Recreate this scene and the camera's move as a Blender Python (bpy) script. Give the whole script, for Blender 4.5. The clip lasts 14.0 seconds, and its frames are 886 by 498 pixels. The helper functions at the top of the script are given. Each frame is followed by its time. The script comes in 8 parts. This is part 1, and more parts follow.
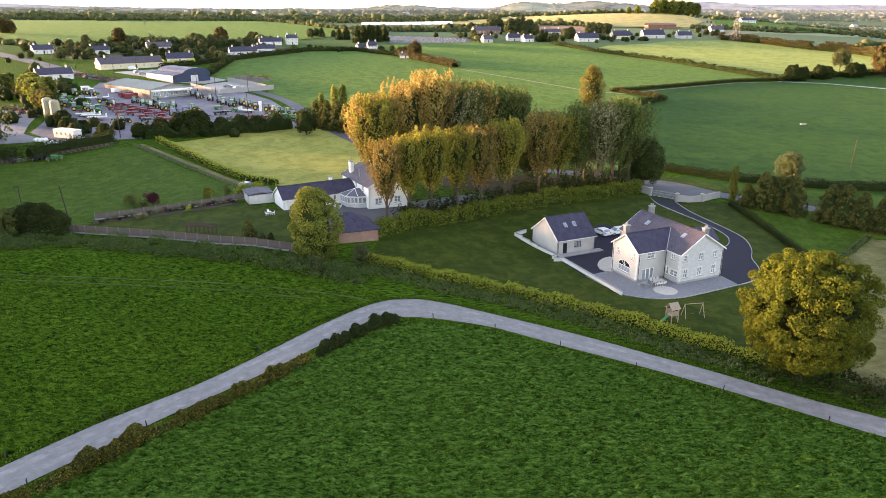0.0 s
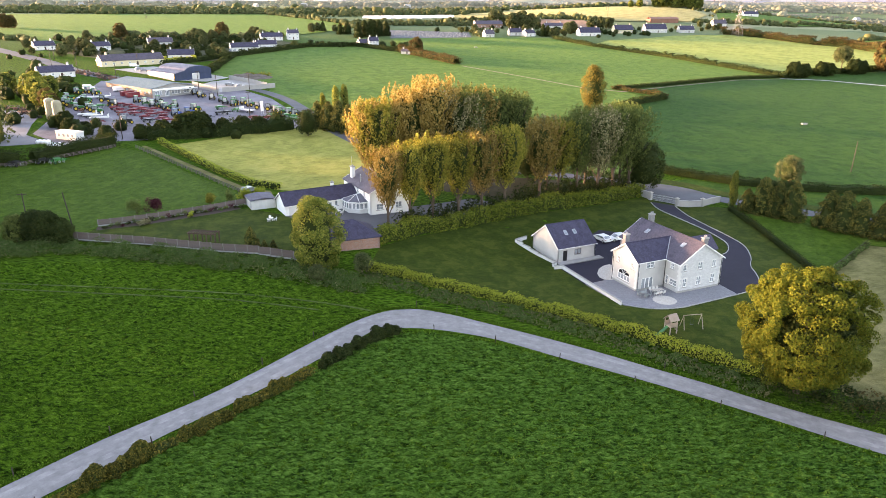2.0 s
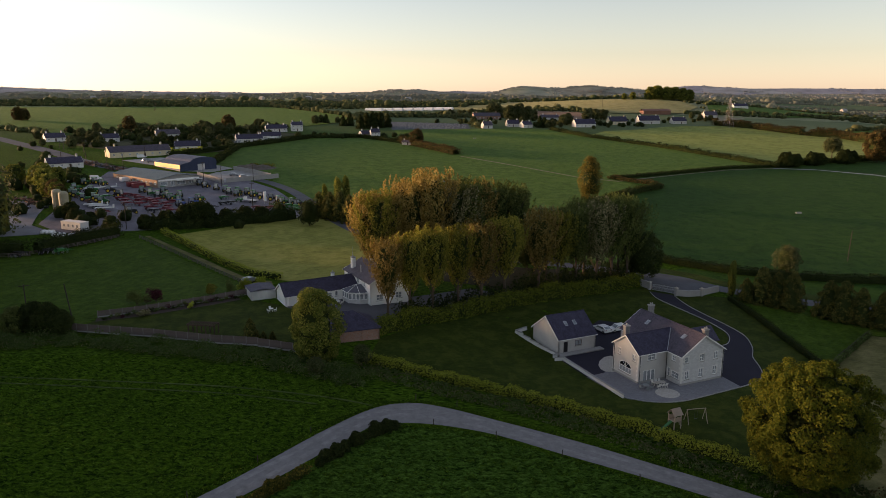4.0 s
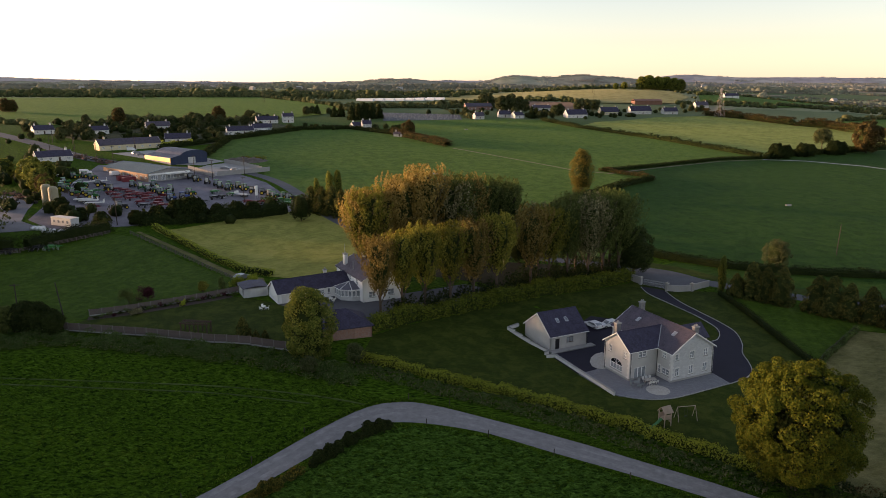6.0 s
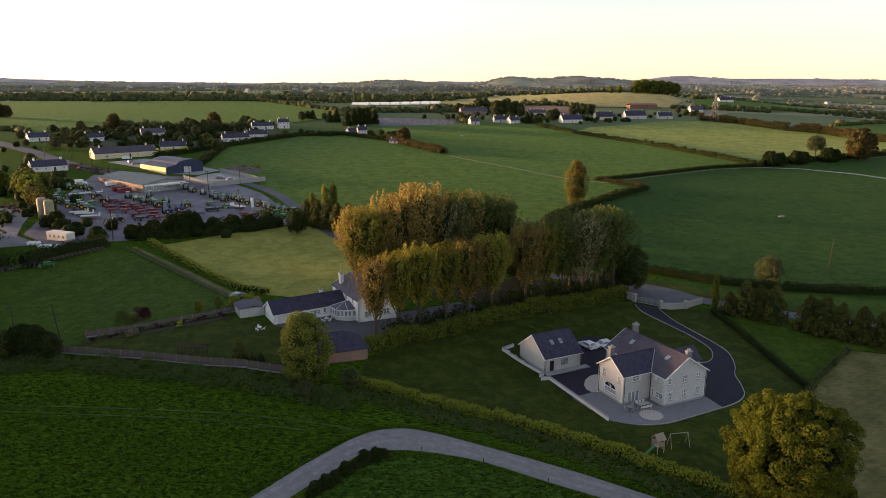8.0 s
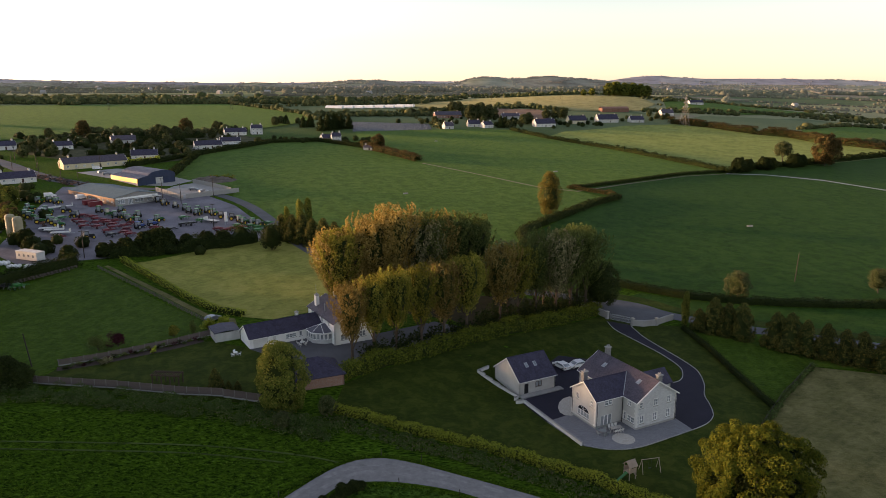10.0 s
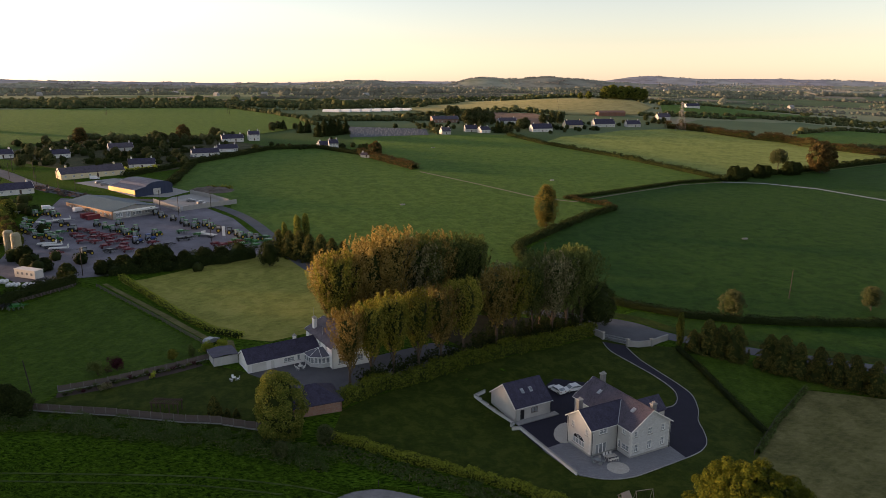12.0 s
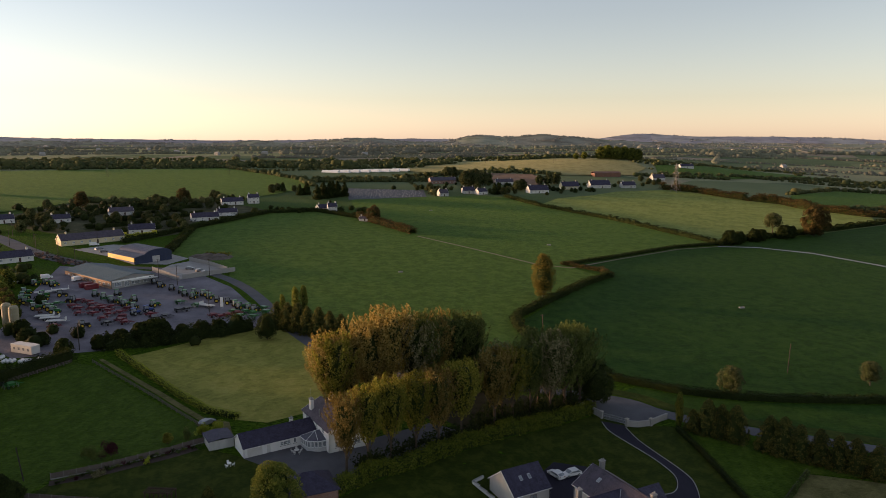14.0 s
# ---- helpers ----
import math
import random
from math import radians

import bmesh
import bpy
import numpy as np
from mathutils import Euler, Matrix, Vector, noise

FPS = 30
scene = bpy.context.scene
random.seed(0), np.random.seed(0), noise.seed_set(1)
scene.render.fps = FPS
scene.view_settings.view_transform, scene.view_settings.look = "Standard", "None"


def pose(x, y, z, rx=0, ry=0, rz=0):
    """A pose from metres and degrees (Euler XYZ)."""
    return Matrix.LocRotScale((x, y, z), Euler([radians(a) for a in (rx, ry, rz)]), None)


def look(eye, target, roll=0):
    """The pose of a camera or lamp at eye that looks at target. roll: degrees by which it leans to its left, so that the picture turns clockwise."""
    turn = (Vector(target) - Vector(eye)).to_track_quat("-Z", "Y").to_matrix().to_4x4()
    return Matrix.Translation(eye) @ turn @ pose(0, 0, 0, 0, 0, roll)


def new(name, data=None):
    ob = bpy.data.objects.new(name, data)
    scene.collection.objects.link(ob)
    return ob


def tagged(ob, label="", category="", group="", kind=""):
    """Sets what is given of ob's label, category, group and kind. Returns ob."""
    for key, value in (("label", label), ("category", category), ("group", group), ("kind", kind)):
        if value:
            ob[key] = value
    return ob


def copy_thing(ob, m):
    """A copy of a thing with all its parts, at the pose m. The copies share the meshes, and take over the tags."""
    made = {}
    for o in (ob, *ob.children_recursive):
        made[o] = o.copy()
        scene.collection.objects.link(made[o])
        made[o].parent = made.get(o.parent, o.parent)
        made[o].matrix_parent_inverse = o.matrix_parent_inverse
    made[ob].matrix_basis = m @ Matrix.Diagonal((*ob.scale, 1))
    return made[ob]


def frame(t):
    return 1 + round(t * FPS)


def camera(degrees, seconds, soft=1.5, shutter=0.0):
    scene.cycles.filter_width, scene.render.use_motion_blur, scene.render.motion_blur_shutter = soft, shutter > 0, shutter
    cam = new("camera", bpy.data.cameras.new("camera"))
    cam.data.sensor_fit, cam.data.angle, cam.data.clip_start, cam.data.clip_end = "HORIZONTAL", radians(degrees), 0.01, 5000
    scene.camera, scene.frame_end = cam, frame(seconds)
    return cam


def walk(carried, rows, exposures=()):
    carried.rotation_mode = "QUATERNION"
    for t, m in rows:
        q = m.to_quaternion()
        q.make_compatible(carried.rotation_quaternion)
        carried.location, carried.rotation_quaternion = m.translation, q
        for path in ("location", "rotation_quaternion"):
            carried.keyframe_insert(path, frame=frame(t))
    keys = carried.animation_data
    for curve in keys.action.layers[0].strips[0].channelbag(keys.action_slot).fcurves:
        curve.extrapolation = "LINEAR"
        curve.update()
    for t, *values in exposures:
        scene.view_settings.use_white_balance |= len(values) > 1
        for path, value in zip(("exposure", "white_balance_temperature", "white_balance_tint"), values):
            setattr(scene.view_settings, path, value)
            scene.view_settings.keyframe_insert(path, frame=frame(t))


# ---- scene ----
cam = camera(64.35, 14.0, soft=0.75)
PATH = [  # seconds, x, y, z, turns about x, y, z
    (0.0, -0.15, -0.07, 41.00, 71.41, -0.02, 0.27),
    (0.5, -0.14, -0.02, 41.79, 71.37, -0.02, 0.29),
    (1.0, -0.13, 0.03, 42.60, 71.27, -0.02, 0.31),
    (1.5, -0.12, 0.05, 43.41, 67.80, -0.01, 0.36),
    (2.0, -0.11, 0.08, 44.23, 70.74, -0.05, 0.38),
    (2.5, -0.09, 0.06, 44.87, 78.86, -0.02, 0.36),
    (3.0, -0.09, 0.01, 45.20, 85.11, -0.06, 0.33),
    (3.5, -0.08, -0.02, 45.30, 81.92, -0.02, 0.34),
    (4.0, -0.07, -0.04, 45.46, 77.67, 0.01, 0.36),
    (6.5, -0.07, 0.04, 47.97, 76.80, 0.04, -0.41),
    (7.0, -0.04, 0.10, 49.01, 76.84, 0.02, -0.42),
    (7.5, -0.01, 0.13, 50.35, 76.86, 0.00, -0.42),
    (8.0, 0.01, 0.12, 51.76, 76.83, 0.01, -0.66),
    (10.5, 0.07, -0.08, 58.75, 76.73, -0.02, -2.91),
    (11.0, 0.10, -0.08, 60.21, 76.72, -0.03, -2.91),
    (11.5, 0.13, -0.06, 61.75, 76.68, -0.02, -2.93),
    (12.0, 0.15, -0.05, 63.32, 76.66, -0.02, -2.96),
    (12.5, 0.16, -0.05, 64.89, 76.66, -0.02, -3.00),
    (13.0, 0.18, -0.05, 66.50, 76.63, -0.00, -3.03),
    (13.5, 0.19, -0.05, 68.14, 76.62, 0.03, -3.08),
    (14.0, 0.20, -0.04, 69.80, 81.08, -0.01, -3.14),
]
EXPOSURE = [(t, stops, 6500, 22) for t, stops in ((0.0, 3.3), (1.2, 3.35), (2.0, 3.58), (2.3, 2.85), (2.7, 1.35), (3.0, 0.65), (3.5, 0.6), (4.0, 1.2), (4.4, 1.45), (6.5, 1.62), (7.0, 1.74), (7.5, 1.50), (8.0, 1.70), (10.5, 1.66), (11.0, 1.48), (12.0, 1.42), (12.6, 1.42), (13.1, 1.52), (13.5, 1.3), (14.0, 1.1))]
walk(cam, [(t, pose(*p)) for t, *p in PATH], EXPOSURE)

# ---- light ----
SUN_AZ, SUN_EL = -74.0, 4.3  # degrees from +y towards +x, and above the horizon
world = bpy.data.worlds.new("sky")
scene.world = world
world.use_nodes = True
wn = world.node_tree.nodes
sky = wn.new("ShaderNodeTexSky")
sky.sky_type, sky.sun_disc = "NISHITA", False
sky.sun_elevation, sky.sun_rotation = radians(SUN_EL), radians(SUN_AZ)
sky.altitude, sky.air_density, sky.dust_density, sky.ozone_density = 60, 1.0, 0.25, 1.6
soft_sky = wn.new("ShaderNodeHueSaturation")
soft_sky.inputs["Saturation"].default_value = 0.58
world.node_tree.links.new(sky.outputs[0], soft_sky.inputs["Color"])
world.node_tree.links.new(soft_sky.outputs[0], wn["Background"].inputs[0])
wn["Background"].inputs[1].default_value = 0.145
sun = new("sun", bpy.data.lights.new("sun", "SUN"))
sun.data.energy, sun.data.angle, sun.data.color = 5.0, radians(7.0), (1.0, 0.64, 0.34)
sun_way = Vector((math.sin(radians(SUN_AZ)) * math.cos(radians(SUN_EL)), math.cos(radians(SUN_AZ)) * math.cos(radians(SUN_EL)), math.sin(radians(SUN_EL))))
sun.matrix_world = look(sun_way * 100, (0, 0, 0))

# ---- materials ----
def material(name, rough=0.8, metal=0.0, spec=0.3):
    m = bpy.data.materials.new(name)
    m.use_nodes = True
    b = m.node_tree.nodes["Principled BSDF"]
    b.inputs["Roughness"].default_value, b.inputs["Metallic"].default_value = rough, metal
    b.inputs["Specular IOR Level"].default_value = spec
    return m, m.node_tree.nodes, m.node_tree.links, b


def rgb(c):
    return (*c, 1.0)


def noise_node(n, l, scale, detail=4.0, source=None, rough=0.6, warp=0.0):
    t = n.new("ShaderNodeTexNoise")
    t.inputs["Scale"].default_value, t.inputs["Detail"].default_value, t.inputs["Roughness"].default_value = scale, detail, rough
    t.inputs["Distortion"].default_value = warp
    if source:
        l.new(source, t.inputs["Vector"])
    return t.outputs["Fac"]


def ramp(n, l, fac, stops):
    r = n.new("ShaderNodeValToRGB")
    while len(r.color_ramp.elements) < len(stops):
        r.color_ramp.elements.new(0.5)
    for e, (p, c) in zip(r.color_ramp.elements, stops):
        e.position, e.color = p, rgb(c)
    l.new(fac, r.inputs[0])
    return r.outputs[0]


def mixed(n, l, fac, a, b, mode="MIX"):
    m = n.new("ShaderNodeMix")
    m.data_type, m.blend_type = "RGBA", mode
    for k, v in ((0, fac), (6, a), (7, b)):
        if isinstance(v, (int, float)):
            m.inputs[k].default_value = v
        elif isinstance(v, tuple):
            m.inputs[k].default_value = rgb(v)
        else:
            l.new(v, m.inputs[k])
    return m.outputs[2]


def bump(n, l, b, height, strength, distance):
    k = n.new("ShaderNodeBump")
    k.inputs["Strength"].default_value, k.inputs["Distance"].default_value = strength, distance
    l.new(height, k.inputs["Height"])
    l.new(k.outputs[0], b.inputs["Normal"])


def coords(n):
    return n.new("ShaderNodeTexCoord").outputs["Object"]


def stretched(n, l, source, scale, turn=0.0):
    k = n.new("ShaderNodeMapping")
    k.inputs["Scale"].default_value, k.inputs["Rotation"].default_value = scale, (0, 0, radians(turn))
    l.new(source, k.inputs["Vector"])
    return k.outputs[0]


def plain(name, c, rough=0.7, metal=0.0, vary=0.12, scale=3.0, spec=0.3, bumps=0.0):
    """Paint, render, plastic or metal with grime at two scales."""
    m, n, l, b = material(name, rough, metal, spec)
    v = coords(n)
    big, fine = noise_node(n, l, scale * 0.25, 3, v), noise_node(n, l, scale * 6, 5, v)
    lo, hi = tuple(x * (1 - vary) for x in c), tuple(min(1, x * (1 + vary)) for x in c)
    a = ramp(n, l, big, [(0.3, lo), (0.7, hi)])
    l.new(mixed(n, l, 0.35, a, ramp(n, l, fine, [(0.3, lo), (0.7, hi)])), b.inputs["Base Color"])
    if bumps:
        bump(n, l, b, fine, 0.5, bumps)
    return m


def grass(name, low, high, pale, patch=0.05, tuft=1.4, relief=0.2, streak=None, paleness=0.6, sheen=0.3):
    """Turf: broad patches, tufts and straw-pale tips; streak gives mowing lines (degrees, metres)."""
    m, n, l, b = material(name, 0.95, 0, 0.1)
    v = coords(n)
    big = noise_node(n, l, patch, 4, v)
    tufts = noise_node(n, l, tuft, 6, stretched(n, l, v, (0.7, 1.3, 1), 20), 0.7)
    fine = noise_node(n, l, tuft * 6, 3, v)
    c = mixed(n, l, ramp(n, l, big, [(0.35, (0, 0, 0)), (0.65, (1, 1, 1))]), low, high)
    t = ramp(n, l, tufts, [(0.40, tuple(x * 0.45 for x in low)), (0.5, tuple((x + y) / 2 for x, y in zip(low, high))), (0.64, pale)])
    c = mixed(n, l, paleness, c, t)
    mid = noise_node(n, l, tuft * 0.22, 5, stretched(n, l, v, (1.0, 0.9, 1), -15), 0.65, 0.4)
    c = mixed(n, l, 0.45, c, ramp(n, l, mid, [(0.41, tuple(x * 0.5 for x in low)), (0.5, tuple((x + y) / 2 for x, y in zip(low, high))), (0.61, pale)]))
    c = mixed(n, l, 0.3, c, ramp(n, l, fine, [(0.3, tuple(x * 0.6 for x in low)), (0.7, pale)]))
    if streak:
        w = n.new("ShaderNodeTexWave")
        w.inputs["Scale"].default_value, w.inputs["Distortion"].default_value, w.inputs["Detail"].default_value = 0.31 / streak[1], 5.0, 3
        l.new(stretched(n, l, v, (1, 1, 1), streak[0]), w.inputs["Vector"])
        c = mixed(n, l, ramp(n, l, w.outputs["Fac"], [(0.2, (0, 0, 0)), (0.9, (0.11, 0.11, 0.11))]), c, pale)
    l.new(c, b.inputs["Base Color"])
    b.inputs["Sheen Weight"].default_value, b.inputs["Sheen Roughness"].default_value = sheen, 0.45
    l.new(c, b.inputs["Sheen Tint"])
    bump(n, l, b, tufts, 1.0, relief)
    return m


def patchwork(name, turf):
    """The land in general: pasture close by, a patchwork of fields far out."""
    m, n, l, b = material(name, 0.95, 0, 0.03)
    v = coords(n)
    cells = n.new("ShaderNodeTexVoronoi")
    cells.inputs["Scale"].default_value, cells.inputs["Randomness"].default_value = 0.0042, 0.8
    l.new(stretched(n, l, v, (0.8, 1.25, 0.001), 18), cells.inputs["Vector"])
    sep = n.new("ShaderNodeSeparateColor")
    l.new(cells.outputs["Color"], sep.inputs[0])
    # Far field tones are lightened and greyed to stand for haze.
    far = ramp(n, l, sep.outputs[0], [(0.0, (0.10, 0.14, 0.07)), (0.3, (0.15, 0.19, 0.10)), (0.55, (0.22, 0.25, 0.13)), (0.75, (0.34, 0.33, 0.19)), (0.9, (0.34, 0.28, 0.21))])
    far = mixed(n, l, 0.35, far, ramp(n, l, noise_node(n, l, 0.02, 5, v), [(0.3, (0.05, 0.07, 0.035)), (0.7, (0.13, 0.145, 0.065))]))
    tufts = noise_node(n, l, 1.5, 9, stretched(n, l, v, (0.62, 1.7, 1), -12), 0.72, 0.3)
    # Hollows dark, crests pale: the shading of the tufts is in this ramp.
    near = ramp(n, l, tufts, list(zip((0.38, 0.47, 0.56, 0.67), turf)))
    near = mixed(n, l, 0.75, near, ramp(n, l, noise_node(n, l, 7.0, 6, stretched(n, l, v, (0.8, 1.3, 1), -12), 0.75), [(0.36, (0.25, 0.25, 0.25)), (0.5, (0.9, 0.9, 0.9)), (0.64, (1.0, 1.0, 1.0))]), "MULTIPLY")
    near = mixed(n, l, ramp(n, l, noise_node(n, l, 0.05, 3, v), [(0.3, (0, 0, 0)), (0.75, (0.3, 0.3, 0.3))]), near, (0.048, 0.080, 0.009))
    dist = n.new("ShaderNodeVectorMath")
    dist.operation = "LENGTH"
    l.new(v, dist.inputs[0])
    mr = n.new("ShaderNodeMapRange")
    mr.inputs[1].default_value, mr.inputs[2].default_value = 500, 800
    l.new(dist.outputs["Value"], mr.inputs[0])
    l.new(mixed(n, l, mr.outputs[0], near, far), b.inputs["Base Color"])
    bump(n, l, b, tufts, 1.0, 0.45)
    return m


def foliage(name, stops, through_it=0.35):
    """Leaves, each its own tint, with the light coming through them."""
    m, n, l, b = material(name, 0.8, 0, 0.08)
    tint = n.new("ShaderNodeNewGeometry").outputs["Random Per Island"]
    c = ramp(n, l, tint, stops)
    c = mixed(n, l, ramp(n, l, noise_node(n, l, 0.35, 3, coords(n)), [(0.35, (0, 0, 0)), (0.65, (0.4, 0.4, 0.4))]), c, stops[0][1])
    own = n.new("ShaderNodeObjectInfo").outputs["Random"]
    hue = n.new("ShaderNodeHueSaturation")
    mr = n.new("ShaderNodeMapRange")
    mr.inputs[3].default_value, mr.inputs[4].default_value = 0.8, 1.2
    l.new(own, mr.inputs[0])
    l.new(mr.outputs[0], hue.inputs["Value"])
    l.new(c, hue.inputs["Color"])
    c = hue.outputs[0]
    l.new(c, b.inputs["Base Color"])
    t = n.new("ShaderNodeBsdfTranslucent")
    l.new(c, t.inputs[0])
    s = n.new("ShaderNodeMixShader")
    s.inputs[0].default_value = through_it
    l.new(b.outputs[0], s.inputs[1])
    l.new(t.outputs[0], s.inputs[2])
    l.new(s.outputs[0], n["Material Output"].inputs[0])
    return m


def slate(name, low, high):
    m, n, l, b = material(name, 0.6, 0, 0.25)
    v = n.new("ShaderNodeTexCoord").outputs["UV"]
    br = n.new("ShaderNodeTexBrick")
    br.inputs["Scale"].default_value, br.inputs["Mortar Size"].default_value = 1.0, 0.012
    br.inputs["Brick Width"].default_value, br.inputs["Row Height"].default_value = 0.3, 0.24
    br.inputs["Color1"].default_value, br.inputs["Color2"].default_value, br.inputs["Mortar"].default_value = rgb(low), rgb(high), rgb(tuple(x * 0.4 for x in low))
    l.new(v, br.inputs["Vector"])
    patch = noise_node(n, l, 0.6, 5, v)
    l.new(mixed(n, l, ramp(n, l, patch, [(0.4, (0, 0, 0)), (0.75, (0.5, 0.5, 0.5))]), br.outputs["Color"], tuple(min(1, x * 1.5) for x in high)), b.inputs["Base Color"])
    bump(n, l, b, br.outputs["Fac"], -0.5, 0.02)
    return m


def masonry(name, c1, c2, joint, w=0.44, h=0.22, gap=0.02, rough=0.85):
    m, n, l, b = material(name, rough)
    v = n.new("ShaderNodeTexCoord").outputs["UV"]
    br = n.new("ShaderNodeTexBrick")
    br.inputs["Scale"].default_value, br.inputs["Mortar Size"].default_value = 1.0, gap
    br.inputs["Brick Width"].default_value, br.inputs["Row Height"].default_value = w, h
    br.inputs["Color1"].default_value, br.inputs["Color2"].default_value, br.inputs["Mortar"].default_value = rgb(c1), rgb(c2), rgb(joint)
    l.new(v, br.inputs["Vector"])
    l.new(mixed(n, l, ramp(n, l, noise_node(n, l, 1.5, 5, v), [(0.4, (0, 0, 0)), (0.8, (0.4, 0.4, 0.4))]), br.outputs["Color"], tuple(x * 0.7 for x in c1)), b.inputs["Base Color"])
    bump(n, l, b, br.outputs["Fac"], -0.4, 0.015)
    return m


def ribbed(name, c, pitch=0.3, rough=0.45, metal=0.3, rust=(0.2, 0.1, 0.06), rusty=0.1):
    m, n, l, b = material(name, rough, metal)
    v = n.new("ShaderNodeTexCoord").outputs["UV"]
    w = n.new("ShaderNodeTexWave")
    w.inputs["Scale"].default_value = 0.31 / pitch
    l.new(v, w.inputs["Vector"])
    stain = noise_node(n, l, 0.5, 5, stretched(n, l, v, (1, 0.15, 1)))
    a = ramp(n, l, stain, [(0.3, tuple(x * 0.8 for x in c)), (0.6, c), (0.75, tuple(x * (1 - rusty) + y * rusty for x, y in zip(c, rust)))])
    l.new(a, b.inputs["Base Color"])
    bump(n, l, b, w.outputs["Fac"], 0.6, 0.04)
    return m


def glass_pane(name, low=(0.16, 0.18, 0.19), high=(0.36, 0.38, 0.40)):
    m, n, l, b = material(name, 0.06, 0, 1.0)
    l.new(ramp(n, l, noise_node(n, l, 0.8, 2, coords(n)), [(0.3, low), (0.7, high)]), b.inputs["Base Color"])
    return m


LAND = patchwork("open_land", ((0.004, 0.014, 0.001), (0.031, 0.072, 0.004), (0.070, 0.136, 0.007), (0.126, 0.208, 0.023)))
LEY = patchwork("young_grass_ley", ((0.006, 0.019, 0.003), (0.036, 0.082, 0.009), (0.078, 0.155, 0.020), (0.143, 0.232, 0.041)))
LAWN = grass("mown_lawn", (0.012, 0.030, 0.002), (0.031, 0.047, 0.003), (0.070, 0.077, 0.011), 0.16, 1.4, 0.05, paleness=0.42)
PASTURE = grass("pasture", (0.042, 0.093, 0.010), (0.062, 0.118, 0.015), (0.10, 0.15, 0.028), 0.03, 1.0, 0.3, paleness=0.8)
# Pasture turf again but darker, the fields' shade put into its colour.
SHADED = grass("shaded_pasture", (0.014, 0.047, 0.003), (0.023, 0.062, 0.005), (0.039, 0.080, 0.010), 0.03, 1.0, 0.3, paleness=0.8)
PADDOCK = grass("grazed_paddock", (0.025, 0.063, 0.002), (0.042, 0.085, 0.004), (0.084, 0.129, 0.013), 0.06, 1.7, 0.5, (12, 2.2), 0.85)
MEADOW = grass("cut_meadow", (0.163, 0.185, 0.029), (0.249, 0.241, 0.050), (0.318, 0.288, 0.081), 0.05, 0.8, 0.08, (38, 2.1), 0.55)
BRIGHT = grass("silage_aftermath", (0.12, 0.16, 0.03), (0.17, 0.20, 0.045), (0.22, 0.24, 0.07), 0.02, 0.4, 0.06, (25, 6.0), 0.3)
BARLEY = grass("ripening_barley", (0.17, 0.165, 0.06), (0.22, 0.205, 0.085), (0.27, 0.25, 0.12), 0.02, 0.4, 0.05, (10, 12.0), 0.3)
STRAW = grass("dry_grassland", (0.068, 0.074, 0.019), (0.120, 0.112, 0.036), (0.192, 0.168, 0.076), 0.12, 0.9, 0.15, (55, 1.6), 0.6)
SOIL = grass("tilled_soil", (0.13, 0.085, 0.06), (0.18, 0.12, 0.085), (0.2, 0.14, 0.1), 0.03, 0.6, 0.05, (60, 6.0), 0.3)
GRAVEL = plain("stone_dust_lane", (0.205, 0.195, 0.19), 0.95, 0, 0.22, 5.0, 0.1, 0.04)
WORN = plain("worn_wheel_track", (0.222, 0.212, 0.206), 0.95, 0, 0.35, 3.0, 0.1, 0.02)
TARMAC = plain("fresh_tarmac", (0.021, 0.019, 0.031), 0.85, 0, 0.2, 1.0, 0.2, 0.01)
ROADTAR = plain("old_road_tarmac", (0.095, 0.095, 0.103), 0.9, 0, 0.2, 1.0, 0.2, 0.01)
YARD = plain("stained_yard_gravel", (0.165, 0.155, 0.175), 0.95, 0, 0.45, 0.35, 0.1, 0.03)
CONCRETE = plain("concrete", (0.30, 0.29, 0.275), 0.9, 0, 0.18, 1.0, 0.2, 0.01)
YARDSLAB = plain("oil_stained_concrete", (0.19, 0.185, 0.195), 0.9, 0, 0.3, 0.5, 0.2, 0.01)
PAVING = masonry("grey_paving", (0.170, 0.170, 0.183), (0.221, 0.221, 0.234), (0.128, 0.128, 0.132), 0.4, 0.2, 0.012)
CREAMPAVE = masonry("cream_paving", (0.42, 0.39, 0.34), (0.48, 0.45, 0.40), (0.3, 0.28, 0.25), 0.25, 0.15, 0.012)
DASH = plain("cream_dashed_render", (0.48, 0.465, 0.435), 0.95, 0, 0.10, 2.0, 0.15, 0.01)
STONEFACE = masonry("pale_stone_facing", (0.44, 0.44, 0.435), (0.55, 0.548, 0.54), (0.5, 0.5, 0.49), 0.45, 0.22, 0.02)
CHIMNEYSTONE = masonry("grey_chimney_stone", (0.17, 0.165, 0.16), (0.24, 0.235, 0.225), (0.2, 0.195, 0.19), 0.35, 0.18, 0.02)
WHITE = plain("white_paint", (0.78, 0.77, 0.74), 0.6, 0, 0.06, 2.0)
PVC = plain("white_pvc", (0.8, 0.8, 0.78), 0.35, 0, 0.03, 2.0, 0.5)
OFFWHITE = plain("weathered_whitewash", (0.60, 0.585, 0.55), 0.85, 0, 0.12, 1.5)
SLATE = slate("blue_black_slate", (0.028, 0.025, 0.046), (0.05, 0.044, 0.072))
TILE = slate("grey_brown_tiles", (0.055, 0.046, 0.062), (0.085, 0.072, 0.09))
# The pale default tones put the sky's reflection into the glass colour.
GLASS = glass_pane("sky_tinted_window_glass")
DEEPGLASS = glass_pane("dark_room_glass", (0.012, 0.012, 0.014), (0.04, 0.04, 0.045))
